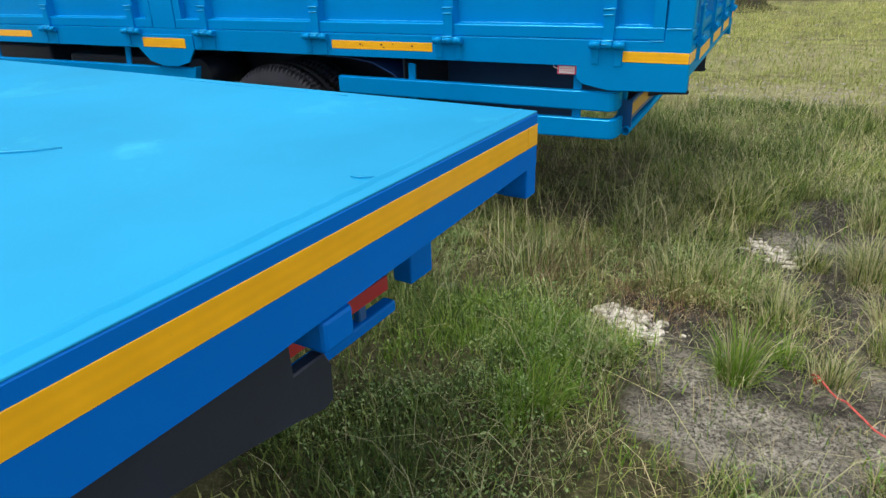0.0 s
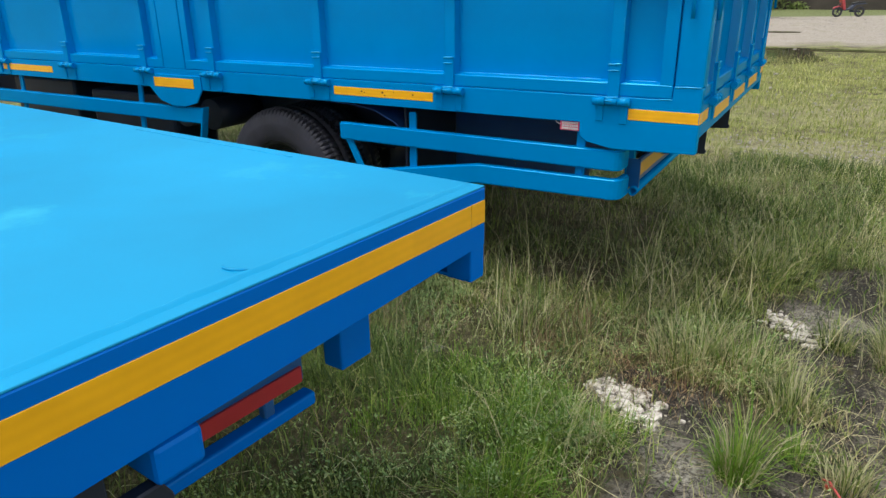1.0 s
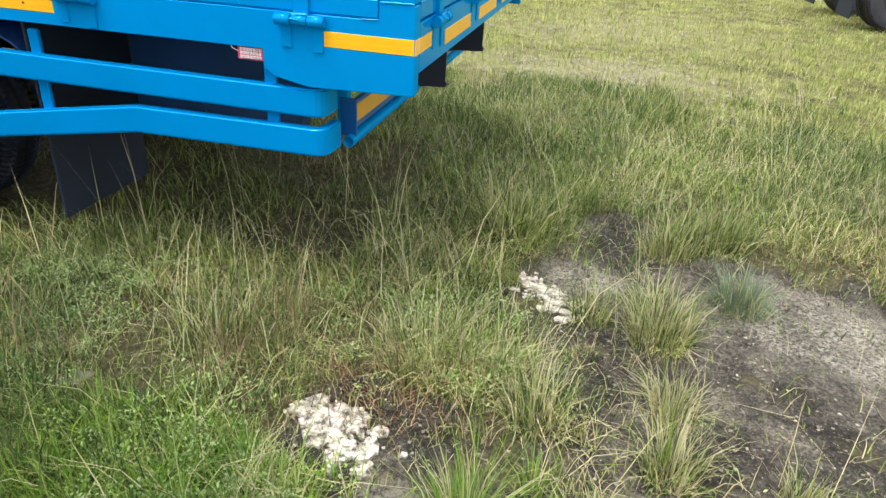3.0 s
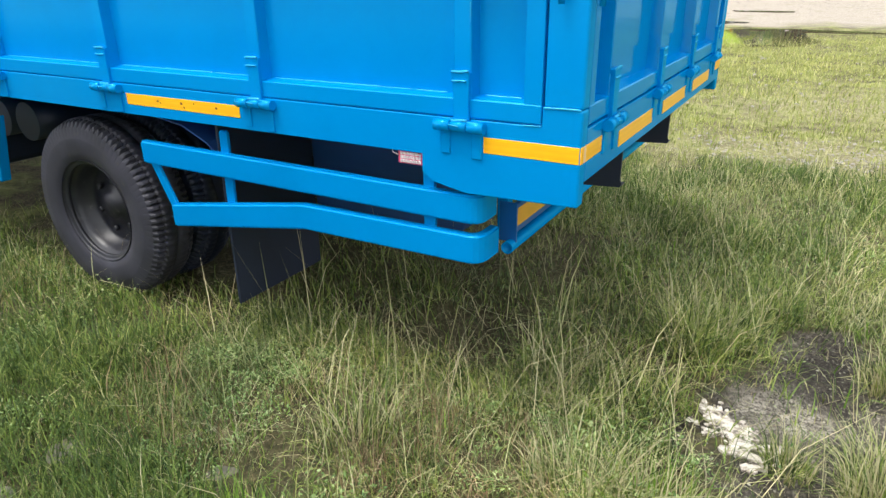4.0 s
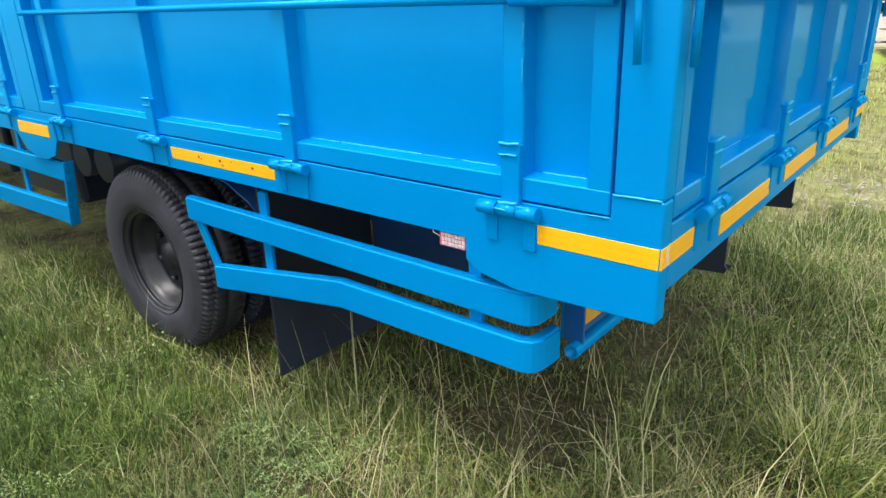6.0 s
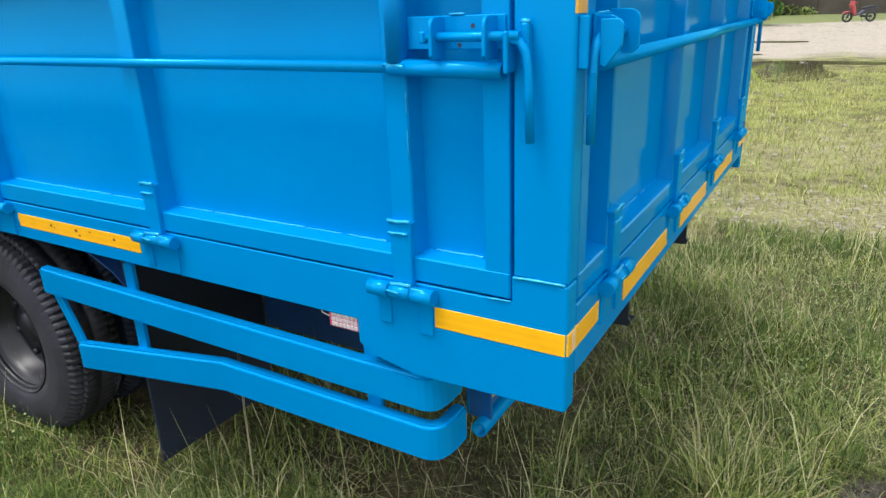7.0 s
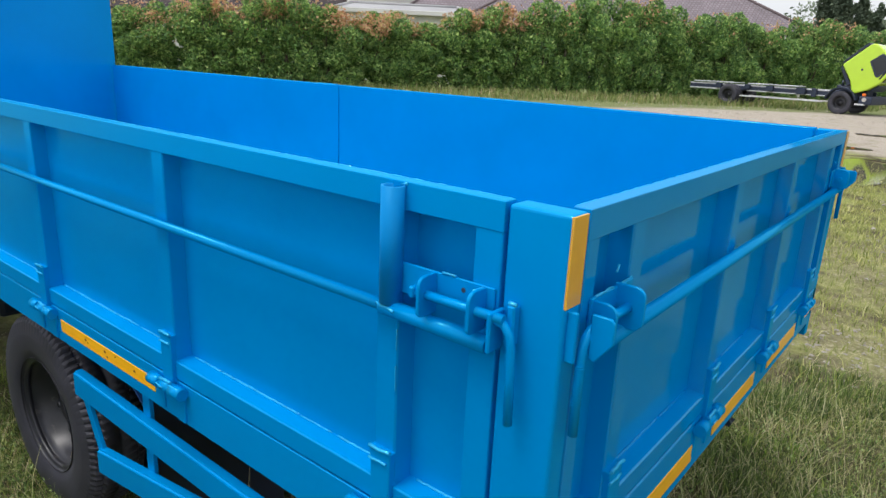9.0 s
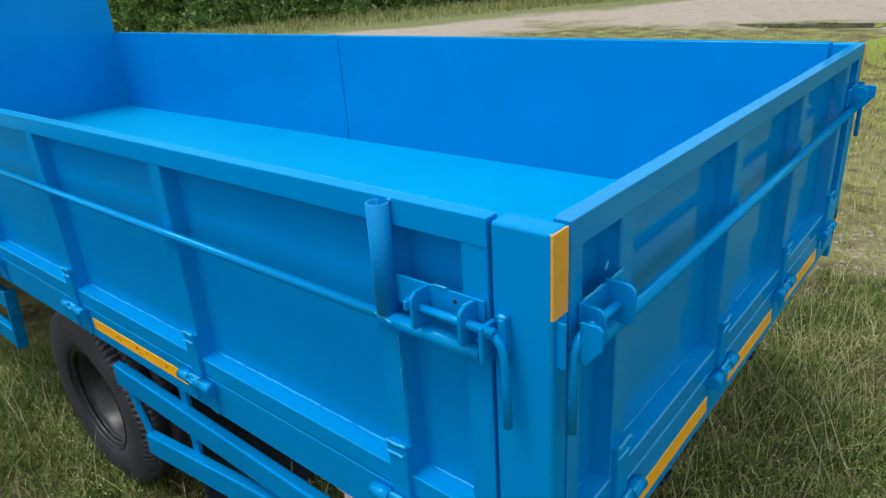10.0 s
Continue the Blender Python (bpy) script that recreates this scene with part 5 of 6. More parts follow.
        part("mud_flap", bm, "flap", t, "black rubber mud flap")
    for y0, y1 in ((0.072, 0.56), (WIDE - 0.56, WIDE - 0.072)):
        bm = bmn()
        outer = [(-1.394, 0.76), (-1.46, 0.815), (-1.58, 0.868), (-1.72, 0.888), (-1.92, 0.894)]
        prism(bm, outer + [(x - 0.004, z - 0.005) for x, z in outer[::-1]], "y", y0, y1)
        part("wheel_arch", bm, "navy", t, "dark navy wheel arch sheet")
    # Added panel standing in for the shade of the cavity behind the guard
    bm = bmn()
    prism(bm, [(-1.378, 0.44), (-0.64, 0.44), (-0.60, 0.60), (-0.362, 0.66), (-0.362, 0.895), (-1.378, 0.895)], "y", 0.56, 0.655, 0.004)
    part("shade_panel", bm, "navy", t)
    bm = bmn()
    box(bm, -4.3, -3.4, 0.30, 0.66, 0.42, 0.80, 0.03, 2)
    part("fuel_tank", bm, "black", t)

    # Box and tanks added to block light and darken the opening behind the guard
    bm = bmn()
    box(bm, -5.35, -4.55, 0.34, 0.66, 0.44, 0.84, 0.02, 2)
    part("filler_box", bm, "black", t)
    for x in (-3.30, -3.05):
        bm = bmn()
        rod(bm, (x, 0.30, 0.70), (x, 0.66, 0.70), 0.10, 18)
        part("filler_tank", bm, "black", t)

    # rear underrun guard, gussets
    ub = part("underrun_bar", rod(bmn(), (-0.268, 0.160, 0.590), (-0.268, WIDE - 0.160, 0.590), 0.020, 16, hollow=0.004), "blue", t, "blue tube below the rear end")
    bm = bmn()
    box(bm, -0.282, -0.266, 0.195, WIDE - 0.195, 0.617, 0.716, 0.003)
    box(bm, -0.31, -0.25, 0.190, 0.198, 0.60, 0.73, 0.002)
    part("backing_plate", bm, "dark_blue", ub)
    strip(ub, 0.225, WIDE - 0.225, 0.640, 0.700, rear @ Matrix.Translation((0, 0.266, 0)), "orange")
    for y in (0.175, 0.70, 1.46, WIDE - 0.21):
        bm = bmn()
        box(bm, -0.32, -0.2825, y + 0.02, y + 0.055, 0.60, 0.90, 0.003)
        part("hanger", bm, "blue", ub)
    for y, x1 in ((1.80, -0.012), (WIDE - 0.075, -0.004)):
        bm = bmn()
        prism(bm, [(-0.30, 0.904), (x1, 0.904), (x1 - 0.07, 0.81), (-0.30, 0.79)], "y", y, y + 0.012, 0.002)
        part("gusset", bm, "blue", t, "blue gusset plate below the rear sill")
    led_lamp(t, -0.566, 0.012, 0.884)

    # side guards
    def guard(label, rails, posts):
        g = None
        for pts, z_half in rails:
            bm = bmn()
            n = len(pts)
            dirs = [Vector((pts[i + 1][0] - pts[i][0], pts[i + 1][2] - pts[i][2])).normalized() for i in range(n - 1)]
            inner = []
            for i, (x, z, y) in enumerate(pts):
                da, db = dirs[max(i - 1, 0)], dirs[min(i, n - 2)]
                na, nb = Vector((-da.y, da.x)), Vector((-db.y, db.x))
                v = (na + nb).normalized()
                v *= 0.035 / max(0.5, v.dot(na))
                inner.append((x + v.x, y + v.y))
            rows = []
            for (x, z, y), (xi, yi) in zip(pts, inner):
                rows.append([bm.verts.new(p) for p in ((x, y, z - z_half), (x, y, z + z_half), (xi, yi, z + z_half), (xi, yi, z - z_half))])
            for ra, rb in zip(rows, rows[1:]):
                for k in range(4):
                    bm.faces.new((ra[k], ra[(k + 1) % 4], rb[(k + 1) % 4], rb[k]))
            bm.faces.new(rows[0])
            bm.faces.new(rows[-1][::-1])
            bmesh.ops.recalc_face_normals(bm, faces=bm.faces)
            sharp = [e for e in bm.edges if e.calc_face_angle(0) > 0.9]
            bmesh.ops.bevel(bm, geom=sharp, offset=0.007, segments=3, affect="EDGES")
            if g is None:
                g = part("side_guard", bm, "blue", t, label)
            else:
                part("guard_rail", bm, "blue", g)
        for p, q in posts:
            bm = bmn()
            (xa, ya, za), (xb, yb, zb) = p, q
            prism(bm, [(xa - 0.020, za), (xa - 0.012, za + 0.006), (xa + 0.012, za + 0.006), (xa + 0.020, za), (xb + 0.020, zb), (xb - 0.020, zb)], "y", ya - 0.018, ya - 0.004, 0.002)
            part("guard_post", bm, "blue", g)
    guard("blue two-bar side guard behind the rear wheel",
          [(((-1.765, 0.757, 0.010), (-0.335, 0.751, 0.010), (-0.318, 0.751, 0.013), (-0.303, 0.751, 0.021), (-0.292, 0.751, 0.035), (-0.287, 0.751, 0.053), (-0.286, 0.751, 0.075), (-0.286, 0.751, 0.125)), 0.0445),
           (((-1.645, 0.514, 0.010), (-0.965, 0.622, 0.010), (-0.330, 0.626, 0.010), (-0.312, 0.627, 0.013), (-0.296, 0.628, 0.021), (-0.285, 0.629, 0.035), (-0.279, 0.630, 0.053), (-0.277, 0.630, 0.075), (-0.277, 0.630, 0.125)), 0.046)],
          [((-1.33, 0.055, 0.872), (-1.335, 0.055, 0.55)), ((-0.475, 0.055, 0.88), (-0.475, 0.055, 0.62)), ((-1.735, 0.040, 0.75), (-1.625, 0.040, 0.53))])
    guard("blue two-bar side guard between the wheels",
          [(((-5.55, 0.748, 0.010), (-2.785, 0.750, 0.010)), 0.046), (((-5.55, 0.455, 0.010), (-2.850, 0.537, 0.010)), 0.049)],
          [((-3.36, 0.055, 0.90), (-3.40, 0.055, 0.53)), ((-4.68, 0.055, 0.90), (-4.72, 0.055, 0.50)), ((-5.50, 0.03, 0.79), (-5.50, 0.03, 0.45))])
    bm = bmn()
    prism(bm, [(-2.868, 0.482), (-2.852, 0.482), (-2.770, 0.802), (-2.786, 0.802)], "y", 0.006, 0.054, 0.003)
    part("guard_end", bm, "blue", t)
    return t


def build_cab(t):
    """The cab at the front of the dropside truck: shell, door, glass, bumper, mirror."""
    bm = bmn()
    outline = [(-5.98, 0.78), (-5.98, 2.16), (-6.15, 2.24), (-7.12, 2.20), (-7.46, 1.52), (-7.52, 0.95), (-7.48, 0.70), (-7.16, 0.68), (-7.08, 0.86), (-6.92, 0.97), (-6.36, 0.99), (-6.20, 0.90), (-6.14, 0.78)]
    prism(bm, outline, "y", 0.24, WIDE - 0.24, 0.03)
    cab = part("cab", bm, "blue_beam", t, "deep blue cab with black bumper")
    bm = bmn()
    prism(bm, [(-6.35, 1.0), (-6.35, 2.08), (-6.98, 2.06), (-7.34, 1.50), (-7.36, 1.02), (-6.62, 1.02), (-6.5, 1.04)], "y", 0.228, 0.242, 0.003)
    part("door", bm, "blue", cab, "blue cab door")
    bm = bmn()
    prism(bm, [(-6.44, 1.48), (-6.44, 2.00), (-6.94, 1.99), (-7.2, 1.50)], "y", 0.222, 0.232, 0.002)
    part("side_window", bm, "glass", cab)
    bm = bmn()
    box(bm, -6.50, -6.38, 0.214, 0.23, 1.30, 1.335, 0.004)
    part("door_handle", bm, "chrome", cab)
    bm = bmn()
    box(bm, -7.60, -7.17, 0.20, WIDE - 0.20, 0.50, 0.86, 0.04, 3)
    part("bumper", bm, "black", cab, "black front bumper")
    bm = bmn()
    pipe(bm, [(-7.20, 0.24, 1.95), (-7.32, 0.14, 1.95), (-7.35, 0.11, 1.90), (-7.35, 0.11, 1.50), (-7.3, 0.24, 1.45)], 0.012, 8)
    box(bm, -7.38, -7.35, 0.03, 0.18, 1.56, 1.84, 0.01, 2)
    part("mirror", bm, "black", cab)
    bm = bmn()
    prism(bm, [(-7.175, 2.12), (-7.49, 1.50), (-7.475, 1.48), (-7.16, 2.10)], "y", 0.34, WIDE - 0.34)
    part("windscreen", bm, "glass", cab)


truck = build_truck()
build_cab(truck)


# ---- the flatbed truck ----
def build_flatbed():
    """Local x runs back along the deck: 0 at the rear edge, y from the far corner (0) to the near one (-2.2)."""
    m = pose(-0.128, -1.582, 0.0, 0, 0, -5.0)
    t = thing("flatbed_truck", m, "blue flatbed truck rear with a bare bright blue steel deck", "truck")
    W2 = 2.20
    bm = bmn()
    box(bm, -5.6, 0.0, -W2, 0.0, 1.0572, 1.061, 0.0015, 2)
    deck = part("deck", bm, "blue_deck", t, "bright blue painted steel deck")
    bm, r = bmn(), random.Random(17)
    def swell(pts, half, high):
        """A low rounded ridge along the points."""
        rows = []
        for x, y in pts:
            k = 1 + 0.25 * r.uniform(-1, 1)
            rows.append([bm.verts.new((x + half * f, y, 1.0606 + high * k * h)) for f, h in ((-1, 0), (-0.6, 0.5), (-0.15, 1), (0.3, 0.85), (0.7, 0.35), (1, 0))])
        for ra, rb in zip(rows, rows[1:]):
            for p in range(5):
                bm.faces.new((ra[p], rb[p], rb[p + 1], ra[p + 1])).smooth = True
    swell([(-0.034 + 0.002 * r.uniform(-1, 1), -0.012 - i * 0.03) for i in range(73)], 0.010, 0.0045)
    pipe(bm, [(-0.042, -0.540, 1.0602), (-0.062, -0.556, 1.0625), (-0.076, -0.556, 1.0620), (-0.082, -0.552, 1.0598)], 0.0028, 6)
    pipe(bm, [(-0.70, -0.66, 1.0598), (-0.73, -0.70, 1.0622), (-0.80, -0.76, 1.0622), (-0.86, -0.78, 1.0598)], 0.004, 6)
    pts = [(-0.5 - i * 0.09, -0.035 + 0.003 * r.uniform(-1, 1), 1.0605) for i in range(8)]
    pipe(bm, pts, 0.0028, 5)
    tagged(part("weld_seam", bm, "blue_deck", deck, "long low weld seams across the deck"), kind="stuff")
    bm = bmn()
    prism(bm, [(-W2, 0.908), (-0.85, 0.908), (-0.05, 0.938), (0.0, 0.938), (0.0, 1.0570), (-W2, 1.0570)], "x", -0.045, 0.001, 0.002)
    box(bm, -0.06, 0.0005, -0.048, 0.0, 0.870, 0.945, 0.004, 2)
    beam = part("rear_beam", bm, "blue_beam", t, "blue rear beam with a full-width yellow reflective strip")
    rear2 = Matrix.Rotation(math.pi / 2, 4, "Z")
    strip(beam, -W2 + 0.002, -0.052, 0.987, 1.033, rear2 @ Matrix.Translation((0, -0.001, 0)), "yellow")
    strip(beam, -0.050, -0.002, 0.987, 1.033, rear2 @ Matrix.Translation((0, -0.001, 0)), "yellow")
    for y in (-0.036, -W2):
        bm = bmn()
        box(bm, -5.6, -0.002, y + (0.026 if y > -1 else 0), y + (0.036 if y > -1 else 0.010), 0.872, 1.056, 0.003)
        box(bm, -5.6, -0.002, y - (0.012 if y > -1 else -0.012), y + (0.025 if y > -1 else 0.07), 0.872, 0.880, 0.002)
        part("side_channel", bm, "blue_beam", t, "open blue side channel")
    for x in (-0.6, -1.3, -2.0, -2.7, -3.4, -4.1, -4.8, -5.5):
        bm = bmn()
        box(bm, x - 0.03, x + 0.03, -W2 + 0.03, -0.03, 0.96, 1.055, 0.003)
        part("cross_member", bm, "dark_blue", t)
    for y in (-0.74, -1.46):
        bm = bmn()
        box(bm, -6.6, -0.30, y - 0.035, y + 0.035, 0.70, 0.95, 0.004)
        part("chassis_rail", bm, "dark_blue", t)
    # blocks, red plate and guard tube below the rear
    bm = bmn()
    box(bm, -0.268, -0.215, -0.207, -0.114, 0.675, 0.86, 0.005, 2)
    part("lamp_block", bm, "blue_beam", t, "small blue bracket block")
    bm = bmn()
    box(bm, -0.09, -0.004, -0.738, -0.668, 0.850, 0.906, 0.008, 2)
    part("lamp_block", bm, "blue_beam", t, "small blue bracket block")
    ub = part("underrun_bar", box(bmn(), -0.222, -0.190, -2.0, -0.308, 0.664, 0.692, 0.005, 2), "blue_beam", t, "blue guard bar below the rear")
    strip(ub, -0.655, -0.348, 0.738, 0.770, rear2 @ Matrix.Translation((0, 0.180, 0)), "red_tape", label="red reflective plate")
    bm = bmn()
    box(bm, -0.21, -0.184, -0.66, -0.340, 0.737, 0.86, 0.002)
    part("backing_plate", bm, "dark_blue", ub)
    for y in (-0.415, -1.75):
        bm = bmn()
        box(bm, -0.215, -0.196, y - 0.012, y + 0.012, 0.690, 0.95, 0.003)
        part("hanger", bm, "dark_blue", ub)
    bm = bmn()
    prism(bm, [(-1.12, 0.822), (-0.90, 0.785), (-0.80, 0.765), (-0.735, 0.748), (-0.714, 0.754), (-0.711, 0.818), (-0.725, 0.844), (-0.790, 0.844), (-0.790, 0.911), (-1.12, 0.911)], "x", -0.044, -0.020, 0.003)
    part("mud_flap", bm, "flap", t, "black rubber flap")
    bm = bmn()
    box(bm, -0.40, -0.36, -1.02, -0.95, 0.66, 0.70, 0.006, 2)
    part("tail_lamp", bm, "lamp_pink", t, "small red and clear tail lamp")
    for y, s in ((-0.36, 1), (-0.60, -1), (-W2 + 0.36, -1), (-W2 + 0.60, 1)):
        tyre_set(t, -1.95, y, 0.395, 0.41, 0.215, s)
    bm = bmn()
    rod(bm, (-1.95, -0.4, 0.40), (-1.95, -W2 + 0.4, 0.40), 0.065, 14)
    part("rear_axle", bm, "black", t)
    for y, s in ((-0.30, 1), (-W2 + 0.30, -1)):
        tyre_set(t, -5.5, y, 0.395, 0.41, 0.215, s)
    return t


build_flatbed()


# ---- surroundings ----
def crown_cloud(r, blobs, n, size, up=0.25):
    """Leaves spread over the shells of several blobs; each leaf a small folded pair of triangles."""
    vol = np.array([b[3] * b[4] * b[5] for b in blobs]) ** (2 / 3)
    pick = r.choice(len(blobs), n, p=vol / vol.sum())
    b = np.array(blobs)[pick]
    d = r.normal(size=(n, 3))
    d /= np.linalg.norm(d, axis=1)[:, None]
    rad = 0.62 + 0.42 * r.rand(n) ** 0.6
    c = b[:, :3] + d * b[:, 3:6] * rad[:, None]
    ax = r.normal(size=(n, 3)) + d * 0.3
    ax[:, 2] += up
    ax /= np.linalg.norm(ax, axis=1)[:, None]
    sd = np.cross(ax, r.normal(size=(n, 3)))
    sd /= np.linalg.norm(sd, axis=1)[:, None]
    s = size * (0.6 + 0.8 * r.rand(n))[:, None]
    co = np.stack([c - ax * s, c + sd * s * 0.5, c + ax * s, c - sd * s * 0.5], 1)
    return co.reshape(-1, 3), np.arange(n * 4), np.arange(n) * 4


def limb_mesh(bm, a, b, r0, r1, seed, n=6):
    r = random.Random(seed)
    a, b = Vector(a), Vector(b)
    pts = [a.lerp(b, i / 5) + Vector((r.uniform(-1, 1), r.uniform(-1, 1), 0)) * 0.05 * (b - a).length * (0 < i < 5) for i in range(6)]
    for i, (p, q) in enumerate(zip(pts, pts[1:])):
        rod(bm, p, q, r0 + (r1 - r0) * i / 5, n, r0 + (r1 - r0) * (i + 1) / 5)




def make_shrub(seed, tall, wide, red):
    """One clipped hedge shrub: stems and a leafy crown, with young red leaves on top."""
    r = np.random.RandomState(seed)
    blobs = []
    for i in range(16):
        z = tall * (0.06 + 0.84 * (i + r.rand()) / 16)
        k = wide * (0.62 + 0.25 * r.rand()) * (1.0 - 0.35 * max(0, z / tall - 0.7) / 0.3)
        blobs.append((r.normal(0, wide * 0.26), r.normal(0, wide * 0.26), z, k * 0.62, k * 0.62, tall * 0.13))
    out = [("crown", fast_mesh("crown", *crown_cloud(r, blobs, 9000, 0.082), "hedge"))]
    if red:
        tops = [(r.normal(0, wide * 0.3), r.normal(0, wide * 0.3), tall * (0.66 + 0.30 * r.rand()), wide * (0.30 + 0.25 * r.rand()), wide * (0.30 + 0.25 * r.rand()), tall * 0.10) for _ in range(9)]
        out.append(("young_leaves", fast_mesh("young_leaves", *crown_cloud(r, tops, red, 0.075), "young")))
    bm = bmn()
    rr = random.Random(seed)
    for i in range(4):
        limb_mesh(bm, (rr.uniform(-0.2, 0.2), rr.uniform(-0.2, 0.2), -0.05), (rr.uniform(-0.6, 0.6), rr.uniform(-0.6, 0.6), tall * 0.8), 0.05, 0.012, seed + i, 5)
    out.append(("stem", mesh_of("stem", bm, "bark")))
    return out


KINDS = [make_shrub(100 + i, 3.9, 1.25, red) for i, red in enumerate((0, 900, 560, 120, 1300, 260))]


def ground_at(x, y):
    return float(height(np.float64(x), np.float64(y)))


def hedge():
    line = [(-62, 2), (-44, 8.5), (-31, 16), (-25.5, 21.5), (-21.5, 27.5), (-17.5, 33.0), (-14.0, 38.5), (-9.8, 44.5), (-5.0, 51.8)]
    r = random.Random(4)
    k, left = 0, 0.0
    for (x0, y0), (x1, y1) in zip(line, line[1:]):
        d = math.hypot(x1 - x0, y1 - y0)
        s = left
        while s < d:
            f = s / d
            x, y = x0 + (x1 - x0) * f + r.uniform(-0.2, 0.2), y0 + (y1 - y0) * f + r.uniform(-0.2, 0.2)
            far_left = x < -20
            kind = KINDS[r.choice((1, 2, 4, 5, 1)) if far_left else r.choice((0, 3, 5, 0, 3))]
            red = any(nm == "young_leaves" for nm, _ in kind)
            lab = "dark green hedge shrub with orange-red young leaves" if red else "dense clipped green hedge shrub"
            bearing = math.degrees(math.atan2(0.4 - x, y + 0.8))
            sc = (r.uniform(0.84, 1.14) if bearing > 38 else r.uniform(0.92, 1.08)) * (0.97 if bearing > 47 else 0.83 if bearing > 41 else 0.84 + 0.46 * min(1, (41 - bearing) / 14) if bearing > 20 else 1.2)
            t = thing("hedge_shrub", Matrix.LocRotScale((x, y, ground_at(x, y) - 0.05), Euler((0, 0, r.uniform(0, 6.28))), (1.05, 1.05, sc)), lab, "hedge shrub", "hedge along the lot")
            for nm, me in kind:
                ob = new(nm, me)
                ob.parent = t
                if nm == "young_leaves":
                    ob["label"] = "orange-red young leaves"
            k += 1
            s += r.uniform(1.0, 1.25)
        left = s - d


hedge()


def tree(x, y, tall, wide, leaf, n, size, seed, label, low=0.25, trunk=0.2, slim=False):
    r = np.random.RandomState(seed)
    rr = random.Random(seed)
    z = ground_at(x, y)
    t = thing("tree", Matrix.Translation((x, y, z - 0.1)), label, "tree", "trees beyond the lot")
    bm = bmn()
    limb_mesh(bm, (0, 0, 0), (rr.uniform(-0.3, 0.3), rr.uniform(-0.3, 0.3), tall * 0.85), trunk, trunk * 0.2, seed, 8)
    blobs = []
    m = 26
    for i in range(m):
        f = (i + 0.5) / m
        if slim:
            k = wide * (0.35 + 0.65 * math.sin(math.pi * min(1, 0.12 + 0.9 * f)) ** 0.8)
            c = (r.normal(0, k * 0.22), r.normal(0, k * 0.22), tall * (low * 0.4 + (1 - low * 0.4) * f))
            blobs.append((*c, k * 0.55, k * 0.55, tall * 0.06))
        else:
            a, d = r.rand() * 6.28, wide * math.sqrt(r.rand())
            zz = tall * (low + (1 - low) * (0.25 + 0.7 * r.rand()) * (1 - 0.35 * (d / wide) ** 2))
            c = (d * math.cos(a), d * math.sin(a), zz)
            k = wide * (0.24 + 0.2 * r.rand())
            blobs.append((*c, k, k, k * 0.75))
            if i % 3 == 0:
                limb_mesh(bm, (0, 0, tall * low * (0.8 + 0.6 * rr.random())), c, trunk * 0.4, 0.02, seed + i, 5)
    tr = new("trunk", mesh_of("trunk", bm, "bark"))
    tr.parent = t
    ob = new("crown", fast_mesh("crown", *crown_cloud(r, blobs, n, size), leaf))
    ob.parent = t


tree(-10.5, 63, 10.5, 1.15, "dark_leaf", 9000, 0.16, 201, "tall dark slender cypress beyond the hedge", 0.1, 0.22, True)
tree(-12.0, 65, 10.8, 1.1, "dark_leaf", 9000, 0.16, 202, "tall dark slender cypress beyond the hedge", 0.1, 0.22, True)
tree(-9.6, 66, 8.2, 1.25, "dark_leaf", 8000, 0.16, 203, "dark pointed conifer beyond the hedge", 0.1, 0.2, True)
tree(-9.0, 70, 7.6, 1.2, "dark_leaf", 7000, 0.16, 207, "dark pointed conifer beyond the hedge", 0.1, 0.2, True)
tree(-2.4, 56.5, 7.2, 2.9, "willow", 24000, 0.12, 204, "feathery light green tree behind the lot wall", -0.2)
tree(1.8, 57, 9.4, 3.4, "willow", 27000, 0.12, 205, "tall feathery light green tree behind the lot wall", -0.2)
tree(-0.4, 60.5, 6.0, 3.4, "far_leaf", 16000, 0.15, 211, "low dense green tree behind the lot wall", -0.25)
tree(8.4, 58, 8.0, 3.9, "far_leaf", 12000, 0.15, 206, "broad green tree behind the lot wall", 0.2)
tree(0.8, 62, 9.0, 3.6, "dark_leaf", 11000, 0.16, 208, "dark dense tree behind the lot wall", 0.15)
tree(13.5, 60, 9.0, 4.2, "far_leaf", 11000, 0.16, 209, "broad green tree behind the lot wall", 0.2)
tree(5.8, 64, 10.0, 4.0, "far_leaf", 11000, 0.16, 210, "tall green tree behind the lot wall", 0.2)


def far_wood():
    r = np.random.RandomState(77)
    blobs = []
    for i in range(150):
        a = math.radians(-20 + 75 * r.rand())
        d = 105 + 25 * r.rand()
        k = 3.0 + 2.4 * r.rand()
        blobs.append((-d * math.sin(a), d * math.cos(a), 3.0 + 6.2 * r.rand(), k, k, k * 0.8))
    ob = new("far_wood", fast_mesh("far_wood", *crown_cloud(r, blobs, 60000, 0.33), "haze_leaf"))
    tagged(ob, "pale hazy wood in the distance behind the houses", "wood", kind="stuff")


far_wood()


